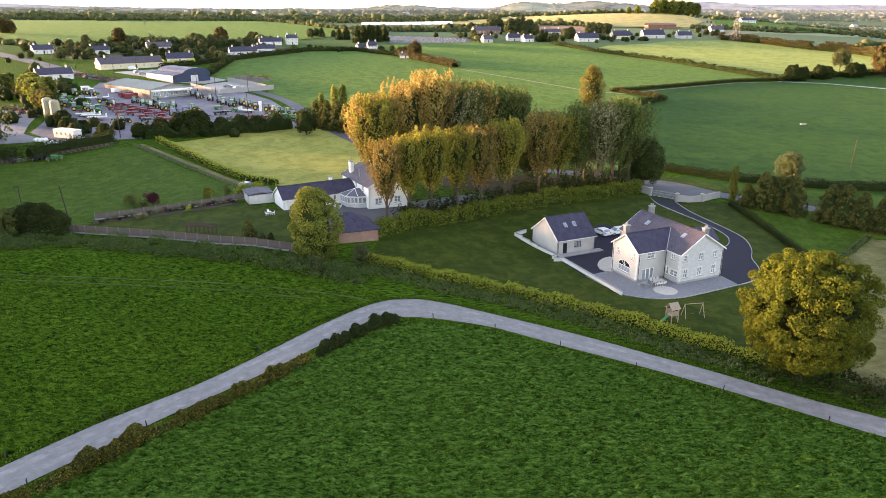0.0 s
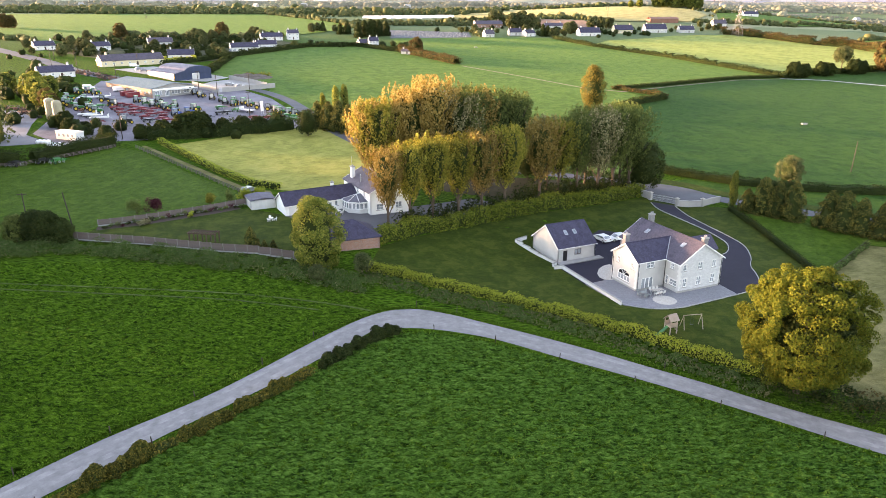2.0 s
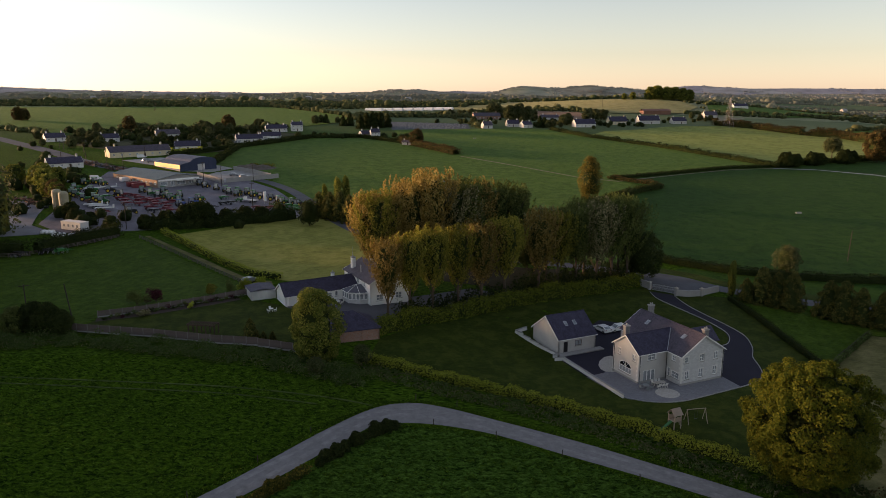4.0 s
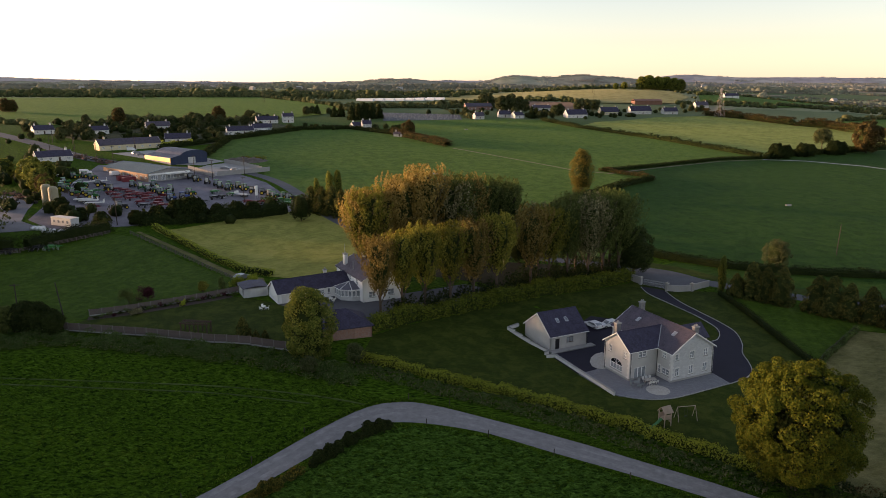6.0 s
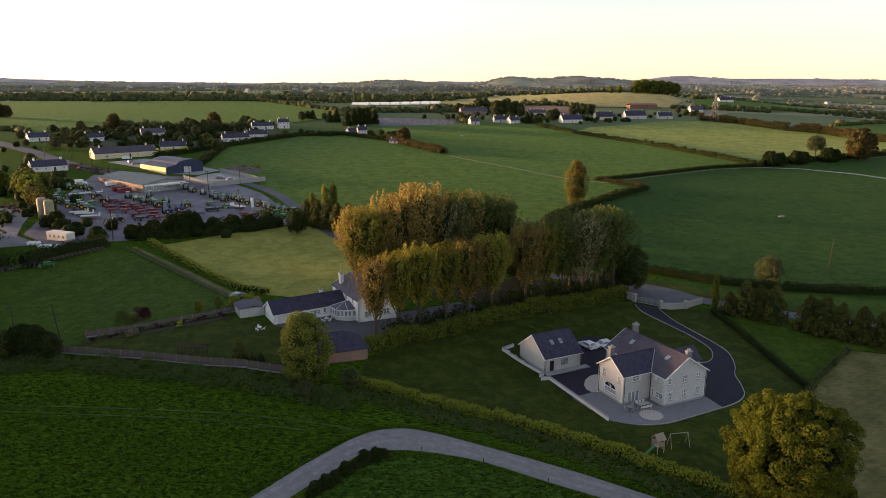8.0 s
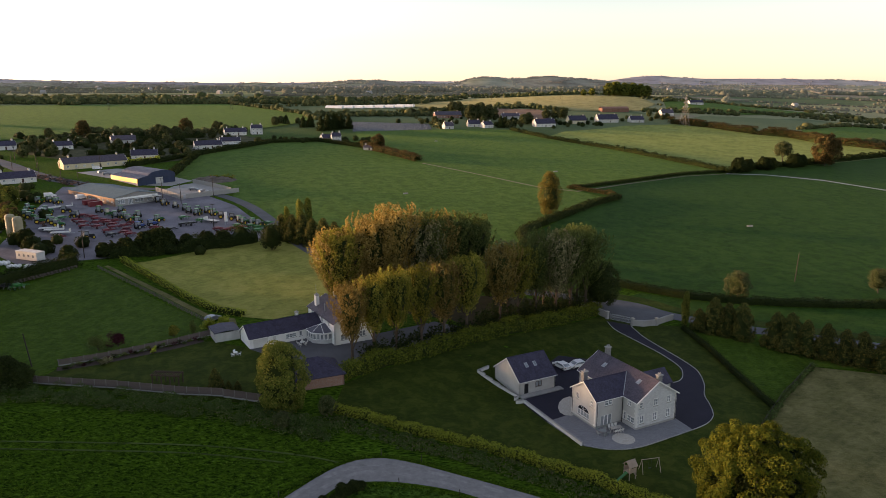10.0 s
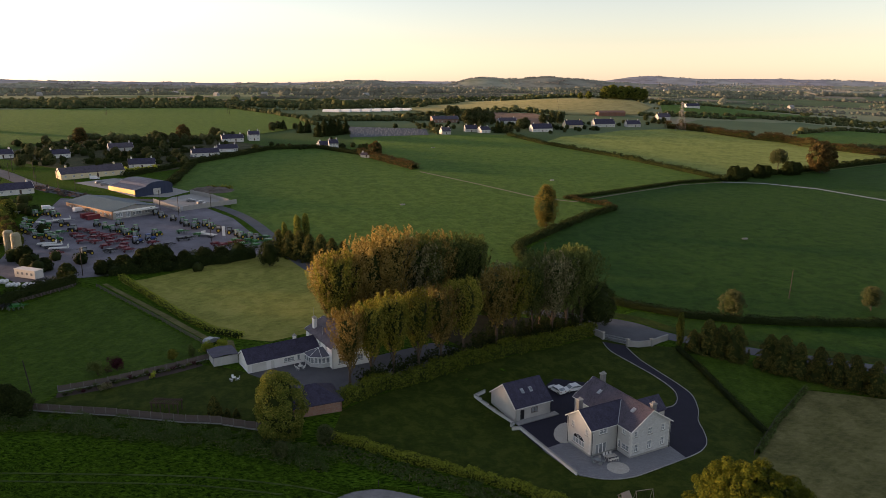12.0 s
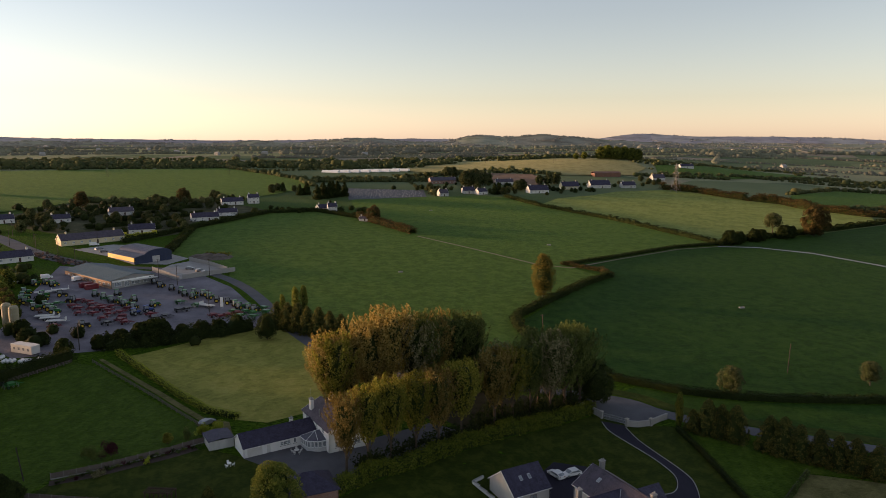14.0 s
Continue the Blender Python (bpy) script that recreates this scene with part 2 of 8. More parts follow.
DARK = plain("dark_plastic", (0.02, 0.02, 0.022), 0.4, 0, 0.1)
RUBBER = plain("tyre_rubber", (0.018, 0.018, 0.018), 0.8, 0, 0.2)
STEEL = plain("galvanised_steel", (0.38, 0.39, 0.40), 0.45, 0.7, 0.15)
BARK = plain("grey_brown_bark", (0.09, 0.068, 0.05), 0.95, 0, 0.4, 2.0, 0.1, 0.05)
TIMBER = plain("weathered_timber", (0.135, 0.108, 0.097), 0.9, 0, 0.3, 4.0, 0.1, 0.01)
DARKWOOD = plain("dark_stained_timber", (0.075, 0.048, 0.038), 0.85, 0, 0.3, 4.0, 0.1, 0.01)
POST = plain("creosoted_post", (0.05, 0.04, 0.03), 0.9, 0, 0.3, 4.0)
BRICK = masonry("red_brick", (0.27, 0.13, 0.09), (0.33, 0.17, 0.12), (0.3, 0.26, 0.22), 0.225, 0.075, 0.01)
POPLAR = foliage("poplar_leaf", [(0.0, (0.090, 0.097, 0.013)), (0.5, (0.198, 0.194, 0.028)), (1.0, (0.374, 0.317, 0.056))], 0.4)
BRONZE = foliage("bronze_poplar_leaf", [(0.0, (0.125, 0.092, 0.020)), (0.5, (0.259, 0.186, 0.045)), (1.0, (0.415, 0.314, 0.109))], 0.4)
SILVER = foliage("silver_poplar_leaf", [(0.0, (0.091, 0.093, 0.034)), (0.5, (0.199, 0.186, 0.083)), (1.0, (0.490, 0.429, 0.257))], 0.4)
DULLGREEN = foliage("grey_green_leaf", [(0.0, (0.062, 0.086, 0.023)), (0.5, (0.113, 0.142, 0.035)), (1.0, (0.206, 0.226, 0.064))], 0.4)
SYCAMORE = foliage("golden_maple_leaf", [(0.0, (0.059, 0.082, 0.008)), (0.5, (0.113, 0.127, 0.011)), (1.0, (0.167, 0.163, 0.016))], 0.35)
IVY = foliage("ivy_leaf", [(0.0, (0.07, 0.065, 0.012)), (0.5, (0.15, 0.125, 0.022)), (1.0, (0.26, 0.20, 0.045))], 0.35)
OLIVE = foliage("olive_ash_leaf", [(0.0, (0.064, 0.088, 0.015)), (0.5, (0.152, 0.176, 0.029)), (1.0, (0.303, 0.287, 0.056))], 0.4)
GOLDHEDGE = foliage("golden_hedge_leaf", [(0.0, (0.200, 0.237, 0.025)), (0.5, (0.312, 0.350, 0.037)), (1.0, (0.438, 0.463, 0.062))], 0.35)
LAUREL = foliage("laurel_leaf", [(0.0, (0.06, 0.09, 0.010)), (0.5, (0.13, 0.16, 0.018)), (1.0, (0.24, 0.25, 0.036))], 0.3)
# Also the dark fill of crowns and hedge hearts, painting their inner shade.
HEDGE = foliage("hawthorn_and_shade_leaf", [(0.0, (0.016, 0.024, 0.006)), (0.5, (0.031, 0.047, 0.012)), (1.0, (0.064, 0.074, 0.020))], 0.3)
FARTREE = foliage("hedgerow_tree_leaf", [(0.0, (0.046, 0.061, 0.024)), (0.5, (0.077, 0.090, 0.033)), (1.0, (0.132, 0.127, 0.050))], 0.2)
RUSSET = foliage("russet_leaf", [(0.0, (0.043, 0.034, 0.013)), (0.5, (0.085, 0.064, 0.021)), (1.0, (0.145, 0.102, 0.034))], 0.35)
CONIFER = foliage("cypress_leaf", [(0.0, (0.037, 0.048, 0.014)), (0.5, (0.081, 0.093, 0.023)), (1.0, (0.216, 0.178, 0.037))], 0.25)
BRAMBLE = foliage("bramble_leaf", [(0.0, (0.046, 0.087, 0.019)), (0.5, (0.087, 0.139, 0.033)), (0.9, (0.144, 0.176, 0.057)), (1.0, (0.206, 0.185, 0.103))], 0.3)
BLADE = foliage("grass_blade", [(0.0, (0.030, 0.070, 0.004)), (0.55, (0.068, 0.132, 0.008)), (1.0, (0.150, 0.225, 0.026))], 0.5)
DRYBLADE = foliage("dry_grass_blade", [(0.0, (0.06, 0.08, 0.025)), (0.5, (0.12, 0.125, 0.05)), (1.0, (0.23, 0.21, 0.11))], 0.4)
PURPLE = foliage("plum_leaf", [(0.0, (0.04, 0.012, 0.016)), (0.5, (0.08, 0.02, 0.03)), (1.0, (0.13, 0.04, 0.05))], 0.3)

# ---- tools ----
class Geo:
    """Vertices and faces of one part, in metres."""

    def __init__(self):
        self.v, self.f = [], []

    def add(self, verts, faces):
        k = len(self.v)
        self.v += [tuple(p) for p in verts]
        self.f += [tuple(i + k for i in f) for f in faces]
        return self

    def box(self, x0, y0, z0, x1, y1, z1):
        p = [(x, y, z) for z in (z0, z1) for x, y in ((x0, y0), (x1, y0), (x1, y1), (x0, y1))]
        return self.add(p, [(3, 2, 1, 0), (4, 5, 6, 7), (0, 1, 5, 4), (1, 2, 6, 5), (2, 3, 7, 6), (3, 0, 4, 7)])

    def prism(self, outline, lift):
        """An outline of 3D points swept by the vector lift."""
        n, s = len(outline), Vector(lift)
        a = [Vector(p) for p in outline]
        return self.add(a + [p + s for p in a], [tuple(range(n))[::-1], tuple(range(n, 2 * n))] + [(i, (i + 1) % n, n + (i + 1) % n, n + i) for i in range(n)])

    def rod(self, a, b, r0, r1=None, n=6):
        a, b = Vector(a), Vector(b)
        r1 = r0 if r1 is None else r1
        w = (b - a).normalized()
        s = w.orthogonal().normalized()
        t = w.cross(s)
        ring = [(s * math.cos(6.2832 * i / n) + t * math.sin(6.2832 * i / n)) for i in range(n)]
        return self.add([a + q * r0 for q in ring] + [b + q * r1 for q in ring], [tuple(range(n))[::-1], tuple(range(n, 2 * n))] + [(i, (i + 1) % n, n + (i + 1) % n, n + i) for i in range(n)])

    def ball(self, c, rx, ry, rz, n=10, m=6):
        p = [(c[0], c[1], c[2] - rz)]
        for j in range(1, m):
            b = math.pi * j / m - math.pi / 2
            p += [(c[0] + rx * math.cos(b) * math.cos(6.2832 * i / n), c[1] + ry * math.cos(b) * math.sin(6.2832 * i / n), c[2] + rz * math.sin(b)) for i in range(n)]
        p.append((c[0], c[1], c[2] + rz))
        f = [(0, 1 + (i + 1) % n, 1 + i) for i in range(n)]
        for j in range(m - 2):
            f += [(1 + j * n + i, 1 + j * n + (i + 1) % n, 1 + (j + 1) * n + (i + 1) % n, 1 + (j + 1) * n + i) for i in range(n)]
        last = len(p) - 1
        f += [(last, last - n + i, last - n + (i + 1) % n) for i in range(n)]
        return self.add(p, f)


def box_uv(me):
    """UVs in metres, laid flat on each face."""
    uv = me.uv_layers.new(name="metres")
    for poly in me.polygons:
        nrm = poly.normal
        side = Vector((-nrm.y, nrm.x, 0))
        side = side.normalized() if side.length > 0.05 else Vector((1, 0, 0))
        rise = nrm.cross(side)
        for li in poly.loop_indices:
            p = me.vertices[me.loops[li].vertex_index].co
            uv.data[li].uv = (p.dot(side), p.dot(rise))


def mesh_of(name, geo, mat, smooth_it=False, uv=True):
    me = bpy.data.meshes.new(name)
    me.from_pydata(geo.v, [], geo.f)
    if 8 < len(geo.v) < 9000:
        bm = bmesh.new()
        bm.from_mesh(me)
        bmesh.ops.remove_doubles(bm, verts=bm.verts, dist=0.0005)
        bm.to_mesh(me)
        bm.free()
    me.update()
    if uv:
        box_uv(me)
    if mat:
        me.materials.append(mat)
    if smooth_it:
        me.polygons.foreach_set("use_smooth", [True] * len(me.polygons))
    return me


def part(name, geo, mat, parent=None, label="", smooth_it=False, uv=True):
    ob = new(name, mesh_of(name, geo, mat, smooth_it, uv))
    ob.parent = parent
    return tagged(ob, label)


def thing(name, m, label, category, group="", kind=""):
    ob = new(name)
    ob.matrix_basis = m
    return tagged(ob, label, category, group, kind)


def place(ob, m):
    ob.matrix_basis = m
    return ob


def smooth(a, b, v):
    v = min(1.0, max(0.0, (v - a) / (b - a)))
    return v * v * (3 - 2 * v)


def land(x, y):
    """The height of the ground."""
    z = -7.1 - 0.03 * x + 0.032 * y
    if z > 22:
        z = 22 + 18 * (1 - math.exp(-(z - 22) / 18))
    if z < -12:
        z = -12 - 8 * (1 - math.exp((z + 12) / 8))
    w = 1 - smooth(17, 34, math.hypot(x - 37, y - 126))
    z += w * (-4.47 - z)
    z += 1.0 * (1 - smooth(12, 48, math.hypot(x + 34, y - 152)))
    z += 20 * math.exp(-((x - 310) ** 2 + (y - 1080) ** 2) / (2 * 170.0 ** 2))
    r = math.hypot(x, y)
    if r > 1300:
        az = math.degrees(math.atan2(x, y))
        far = 40 + 3 * math.sin(az * 1.9) + 2 * math.sin(az * 4.7 + 1)
        z += smooth(1300, 4700, r) * (far - z)
    return z


def at(x, y, turn=0.0, dz=0.0):
    return pose(x, y, land(x, y) + dz, 0, 0, turn)


def clip(poly, axis, value, keep_above):
    out = []
    for i, a in enumerate(poly):
        b = poly[(i + 1) % len(poly)]
        ina, inb = (a[axis] >= value) == keep_above or a[axis] == value, (b[axis] >= value) == keep_above or b[axis] == value
        if ina:
            out.append(a)
        if ina != inb:
            k = (value - a[axis]) / (b[axis] - a[axis])
            out.append((a[0] + k * (b[0] - a[0]), a[1] + k * (b[1] - a[1])))
    return out


def simple_halves(poly):
    """Ear-clipped triangles of a plain polygon."""
    p = list(poly)
    if sum(a[0] * b[1] - b[0] * a[1] for a, b in zip(p, p[1:] + p[:1])) < 0:
        p.reverse()
    out = []
    turn = lambda a, b, c: (b[0] - a[0]) * (c[1] - a[1]) - (b[1] - a[1]) * (c[0] - a[0])
    while len(p) > 3:
        for i in range(len(p)):
            a, b, c = p[i - 1], p[i], p[(i + 1) % len(p)]
            if turn(a, b, c) > 1e-9 and not any(turn(a, b, q) >= 0 and turn(b, c, q) >= 0 and turn(c, a, q) >= 0 for q in p if q not in (a, b, c)):
                break
        out.append((a, b, c))
        p.pop(i)
    return out + [tuple(p)]


def drape(name, poly, mat, lift, cell, label="", category="", skirt=0.0):
    """A sheet of that outline laid on the land."""
    geo = Geo()
    for tri in simple_halves(poly):
        xs, ys = [p[0] for p in tri], [p[1] for p in tri]
        for i in range(math.floor(min(xs) / cell), math.floor(max(xs) / cell) + 1):
            col = clip(clip(list(tri), 0, i * cell, True), 0, (i + 1) * cell, False)
            if len(col) < 3:
                continue
            for j in range(math.floor(min(ys) / cell), math.floor(max(ys) / cell) + 1):
                bit = clip(clip(col, 1, j * cell, True), 1, (j + 1) * cell, False)
                if len(bit) > 2:
                    geo.add([(x, y, land(x, y) + lift) for x, y in bit], [tuple(range(len(bit)))])
    if skirt:
        for a, b in zip(poly, list(poly[1:]) + [poly[0]]):
            n = max(1, int(math.dist(a, b) / cell))
            for k in range(n):
                p, q = [(a[0] + (b[0] - a[0]) * s / n, a[1] + (b[1] - a[1]) * s / n) for s in (k, k + 1)]
                geo.add([(*p, land(*p) + lift), (*q, land(*q) + lift), (*q, land(*q) - skirt), (*p, land(*p) - skirt)], [(0, 1, 2, 3)])
    return tagged(part(name, geo, mat), label, category, "", "structure")


def along(line, step):
    """Points every step metres along a line, with the way ahead."""
    out, left = [], 0.0
    for a, b in zip(line, line[1:]):
        d = math.dist(a, b)
        w = ((b[0] - a[0]) / d, (b[1] - a[1]) / d)
        s = left
        while s < d:
            out.append((a[0] + w[0] * s, a[1] + w[1] * s, w[0], w[1]))
            s += step
        left = s - d
    return out


def curved(line, n=6):
    """A smooth line through those points."""
    p = [line[0]] + list(line) + [line[-1]]
    out = []
    for a, b, c, d in zip(p, p[1:], p[2:], p[3:]):
        for k in range(n):
            t = k / n
            out.append(tuple(0.5 * (2 * b[i] + (c[i] - a[i]) * t + (2 * a[i] - 5 * b[i] + 4 * c[i] - d[i]) * t * t + (3 * b[i] - a[i] - 3 * c[i] + d[i]) * t ** 3) for i in (0, 1)))
    return out + [line[-1]]


def ribbon(line, left, right, lift):
    """A strip beside a line, from left to right of it, laid on the land."""
    geo, prev = Geo(), None
    for i, p in enumerate(line):
        a, b = line[max(0, i - 1)], line[min(len(line) - 1, i + 1)]
        d = math.dist(a, b)
        nx, ny = -(b[1] - a[1]) / d, (b[0] - a[0]) / d
        row = [(p[0] + nx * o, p[1] + ny * o) for o in (left, (left + right) / 2, right)]
        row = [(x, y, land(x, y) + lift) for x, y in row]
        if prev:
            geo.add(prev + row, [(0, 1, 4, 3), (1, 2, 5, 4)])
        prev = row
    return geo


rng = np.random.default_rng(7)


def leaf_mesh(name, centres, size, mat, flat=0.0, upright=0.0, r=None, facing=None, stray=0.5):
    """A mesh of small bent leaf quads at those places, facing the given ways with some stray."""
    r = r or rng
    c = np.asarray(centres, float)
    n = len(c)
    a = r.normal(size=(n, 3))
    a[:, 2] = a[:, 2] * (1 - flat) + upright * np.sign(a[:, 2]) * 1.5
    if facing is not None:
        w = np.asarray(facing, float)
        w = w / (np.linalg.norm(w, axis=1, keepdims=True) + 1e-9) + r.normal(size=(n, 3)) * stray
        w /= np.linalg.norm(w, axis=1, keepdims=True) + 1e-9
        a -= w * np.sum(a * w, axis=1, keepdims=True)
    a /= np.linalg.norm(a, axis=1, keepdims=True) + 1e-9
    b = np.cross(w if facing is not None else r.normal(size=(n, 3)), a)
    b /= np.linalg.norm(b, axis=1, keepdims=True) + 1e-9
    s = size * r.uniform(0.6, 1.35, size=(n, 1))
    lift = np.cross(a, b) * s * 0.18
    v = np.stack([c - a * s * 0.6, c + b * s * 0.42 + lift, c + a * s * 0.6, c - b * s * 0.42 + lift], 1).reshape(-1, 3)
    me = bpy.data.meshes.new(name)
    me.vertices.add(4 * n)
    me.vertices.foreach_set("co", v.ravel())
    me.loops.add(4 * n)
    me.loops.foreach_set("vertex_index", np.arange(4 * n))
    me.polygons.add(n)
    me.polygons.foreach_set("loop_start", np.arange(n) * 4)
    me.polygons.foreach_set("loop_total", np.full(n, 4))
    me.update()
    me.materials.append(mat)
    return me


def unit(q):
    return q / (np.linalg.norm(q, axis=1, keepdims=True) + 1e-9)


def clumps(centres, radii, per, r, squash=0.8):
    """Leaf places in soft shells about clump centres."""
    c = np.repeat(np.asarray(centres, float), per, axis=0)
    q = unit(r.normal(size=(len(c), 3)))
    q *= (r.uniform(0.25, 1.0, size=(len(c), 1)) ** 0.6) * np.repeat(np.asarray(radii, float), per)[:, None]
    q[:, 2] *= squash
    return c + q


def lobes(centres, radii, per, r, heart, squash=0.85):
    """Leaf places and ways on the outward skins of rounded boughs about a crown's heart."""
    c = np.repeat(np.asarray(centres, float), per, axis=0)
    out = unit(c - np.asarray(heart, float)) + np.array([0, 0, 0.35])
    out = unit(out)
    q = unit(r.normal(size=(len(c), 3)))
    k = np.sum(q * out, axis=1, keepdims=True)
    q = np.where(k < -0.2, q - 2 * k * out, q)
    at_skin = q * np.repeat(np.asarray(radii, float), per)[:, None] * r.uniform(0.8, 1.06, size=(len(c), 1))
    at_skin[:, 2] *= squash
    return c + at_skin, q * 0.85 + out * 0.3


def spindles(low, high, wide, per, r):
    """Leaf places and ways on upswept spindle-shaped sprays from low to high points."""
    a, b, w = (np.repeat(np.asarray(v, float), per, axis=0) for v in (low, high, wide))
    u = r.uniform(0, 1, size=(len(a), 1))
    q = r.normal(size=(len(a), 3))
    axis = unit(b - a)
    q = unit(q - axis * np.sum(q * axis, axis=1, keepdims=True))
    out = unit(np.concatenate([b[:, :2], np.zeros((len(b), 1))], 1))
    k = np.sum(q * out, axis=1, keepdims=True)
    q = np.where(k < -0.3, q - 2 * k * out, q)
    spot = a + (b - a) * u + q * w[:, None] * np.sin(math.pi * (0.08 + 0.88 * u)) * r.uniform(0.7, 1.08, size=(len(a), 1))
    return spot, q * 0.8 + out * 0.35 + axis * 0.35 * u


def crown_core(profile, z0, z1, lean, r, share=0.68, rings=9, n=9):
    """The inside of a crown, a solid coloured dark to stand for shade."""
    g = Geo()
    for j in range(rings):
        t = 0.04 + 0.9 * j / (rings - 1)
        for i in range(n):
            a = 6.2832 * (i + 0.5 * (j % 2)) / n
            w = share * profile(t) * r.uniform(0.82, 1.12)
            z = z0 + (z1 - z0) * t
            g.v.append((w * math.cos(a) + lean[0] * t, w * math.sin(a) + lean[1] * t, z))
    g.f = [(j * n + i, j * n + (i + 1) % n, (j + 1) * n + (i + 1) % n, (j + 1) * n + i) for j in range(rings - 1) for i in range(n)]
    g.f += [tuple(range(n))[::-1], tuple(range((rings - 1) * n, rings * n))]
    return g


def tree(name, kind, h, seed, mat, label, leaf=0.29, per=40, low=None, girth=None):
    """One tree standing at the origin: trunk with limbs, and a crown of leafy boughs."""
    r = np.random.default_rng(seed)
    root = thing(name, Matrix(), label, "tree")
    g = Geo()
    lean = r.normal(size=2) * 0.015 * h
    bare, wide, stems = {"poplar": (0.33, 0.235 * h, 12), "round": (0.16, 0.42 * h, 12), "column": (0.06, 0.13 * h, 7), "cone": (0.02, 0.36 * h, 6)}[kind]
    bare, wide = bare if low is None else low, wide if girth is None else girth * h
    base = (0.017 if kind == "poplar" else 0.022) * h
    top = (lean[0], lean[1], h * 0.9)
    g.rod((0, 0, -0.4), (0, 0, 0.25), base * 1.5, base * 1.1, 8)
    g.rod((0, 0, 0.25), (lean[0] * 0.4, lean[1] * 0.4, h * 0.45), base * 1.1, base * 0.6, 8)
    g.rod((lean[0] * 0.4, lean[1] * 0.4, h * 0.45), top, base * 0.6, base * 0.12, 6)
    for k in range(stems):
        a = 2.4 * k + r.uniform(-0.4, 0.4)
        z0 = h * (bare * (0.55 if kind == "poplar" else 0.8) + 0.5 * k / stems)
        out = wide * r.uniform(0.55, 0.95)
        rise = h * (r.uniform(0.25, 0.45) if kind in ("poplar", "column") else r.uniform(0.12, 0.3))
        mid = (out * 0.45 * math.cos(a), out * 0.45 * math.sin(a), z0 + rise * 0.5)
        tip = (out * math.cos(a), out * math.sin(a), min(h * 0.95, z0 + rise))
        g.rod((0, 0, z0), mid, base * 0.45, base * 0.28, 5)
        g.rod(mid, tip, base * 0.28, base * 0.08, 5)
    part("trunk", g, BARK, root, uv=False)
    swell = {"round": (0.45, 0.58), "column": (0.42, 0.6)}
    if kind == "poplar":
        profile = lambda t: wide * (0.38 + 0.62 * smooth(0, 0.55, t) if t < 0.62 else math.sqrt(max(0.02, 1 - ((t - 0.62) / 0.42) ** 2)))
    elif kind == "cone":
        profile = lambda t: wide * max(0.05, 1 - t ** 1.9) ** 0.75
    else:
        m, s = swell[kind]
        profile = lambda t: wide * math.sqrt(max(0.03, 1 - ((t - m) / s) ** 2))
    if kind in ("poplar", "column"):
        a0, a1, ws = [], [], []
        many = 190 if kind == "poplar" else 90
        for k in range(many):
            t, a = -0.04 + 0.98 * ((k + 0.5) / many) ** 0.92, 2.4 * k + r.uniform(-0.5, 0.5)
            bulge = r.uniform(0.6, 1.28) * (1 + 0.16 * math.sin(3 * a + seed))
            lng = (0.16 if kind == "poplar" else 0.12) * r.uniform(0.7, 1.5)
            w0, w1 = 0.66 * profile(max(0.02, t)) * bulge, 0.96 * profile(min(0.97, t + lng * 0.7)) * bulge
            z0 = bare + (1 - bare) * max(-0.06, t)
            z1 = min(1.0 + 0.07 * r.uniform(-1, 1), z0 + lng)
            a0.append((w0 * math.cos(a) + lean[0] * t, w0 * math.sin(a) + lean[1] * t, h * z0))
            a1.append((w1 * math.cos(a) + lean[0] * t, w1 * math.sin(a) + lean[1] * t, h * z1))
            ws.append(h * (0.034 if kind == "poplar" else 0.034) * r.uniform(0.65, 1.35))
        pts, ways = spindles(a0, a1, ws, per, r)
    else:
        cents, radii = [], []
        many = 150 if kind == "round" else 190
        size = 0.088 if kind == "round" else 0.062
        for k in range(many):
            t = r.uniform(0, 1) if kind == "round" else r.uniform(0, 1) ** 1.3
            a, q = r.uniform(0, 6.2832), r.uniform(0.72, 1.0)
            w = (profile(t) - size * h * 0.5) * q * (1 + 0.12 * math.sin(3 * a + seed) + r.uniform(-0.08, 0.1))
            z = bare + (1 - bare) * t
            cents.append((w * math.cos(a) + lean[0] * z, w * math.sin(a) + lean[1] * z, h * (z - size * 0.4)))
            radii.append(size * h * r.uniform(0.65, 1.35))
        pts, ways = lobes(cents, radii, per, r, (0, 0, h * (bare + 0.4 * (1 - bare))))
    crown = new("crown", leaf_mesh("crown", pts, leaf, mat, upright={"poplar": 0.4, "column": 0.4}.get(kind, 0.0), r=r, facing=ways))
    crown.parent = root
    # The core's dark leaf colour paints the shade between the boughs.
    part("inner_crown", crown_core(profile, h * (bare + (0.06 if kind == "poplar" else 0)), h * 0.95, lean, r, 0.56 if kind == "poplar" else 0.68), HEDGE, root, "inner leaves, coloured dark for the shade inside", smooth_it=True, uv=False)
    return root


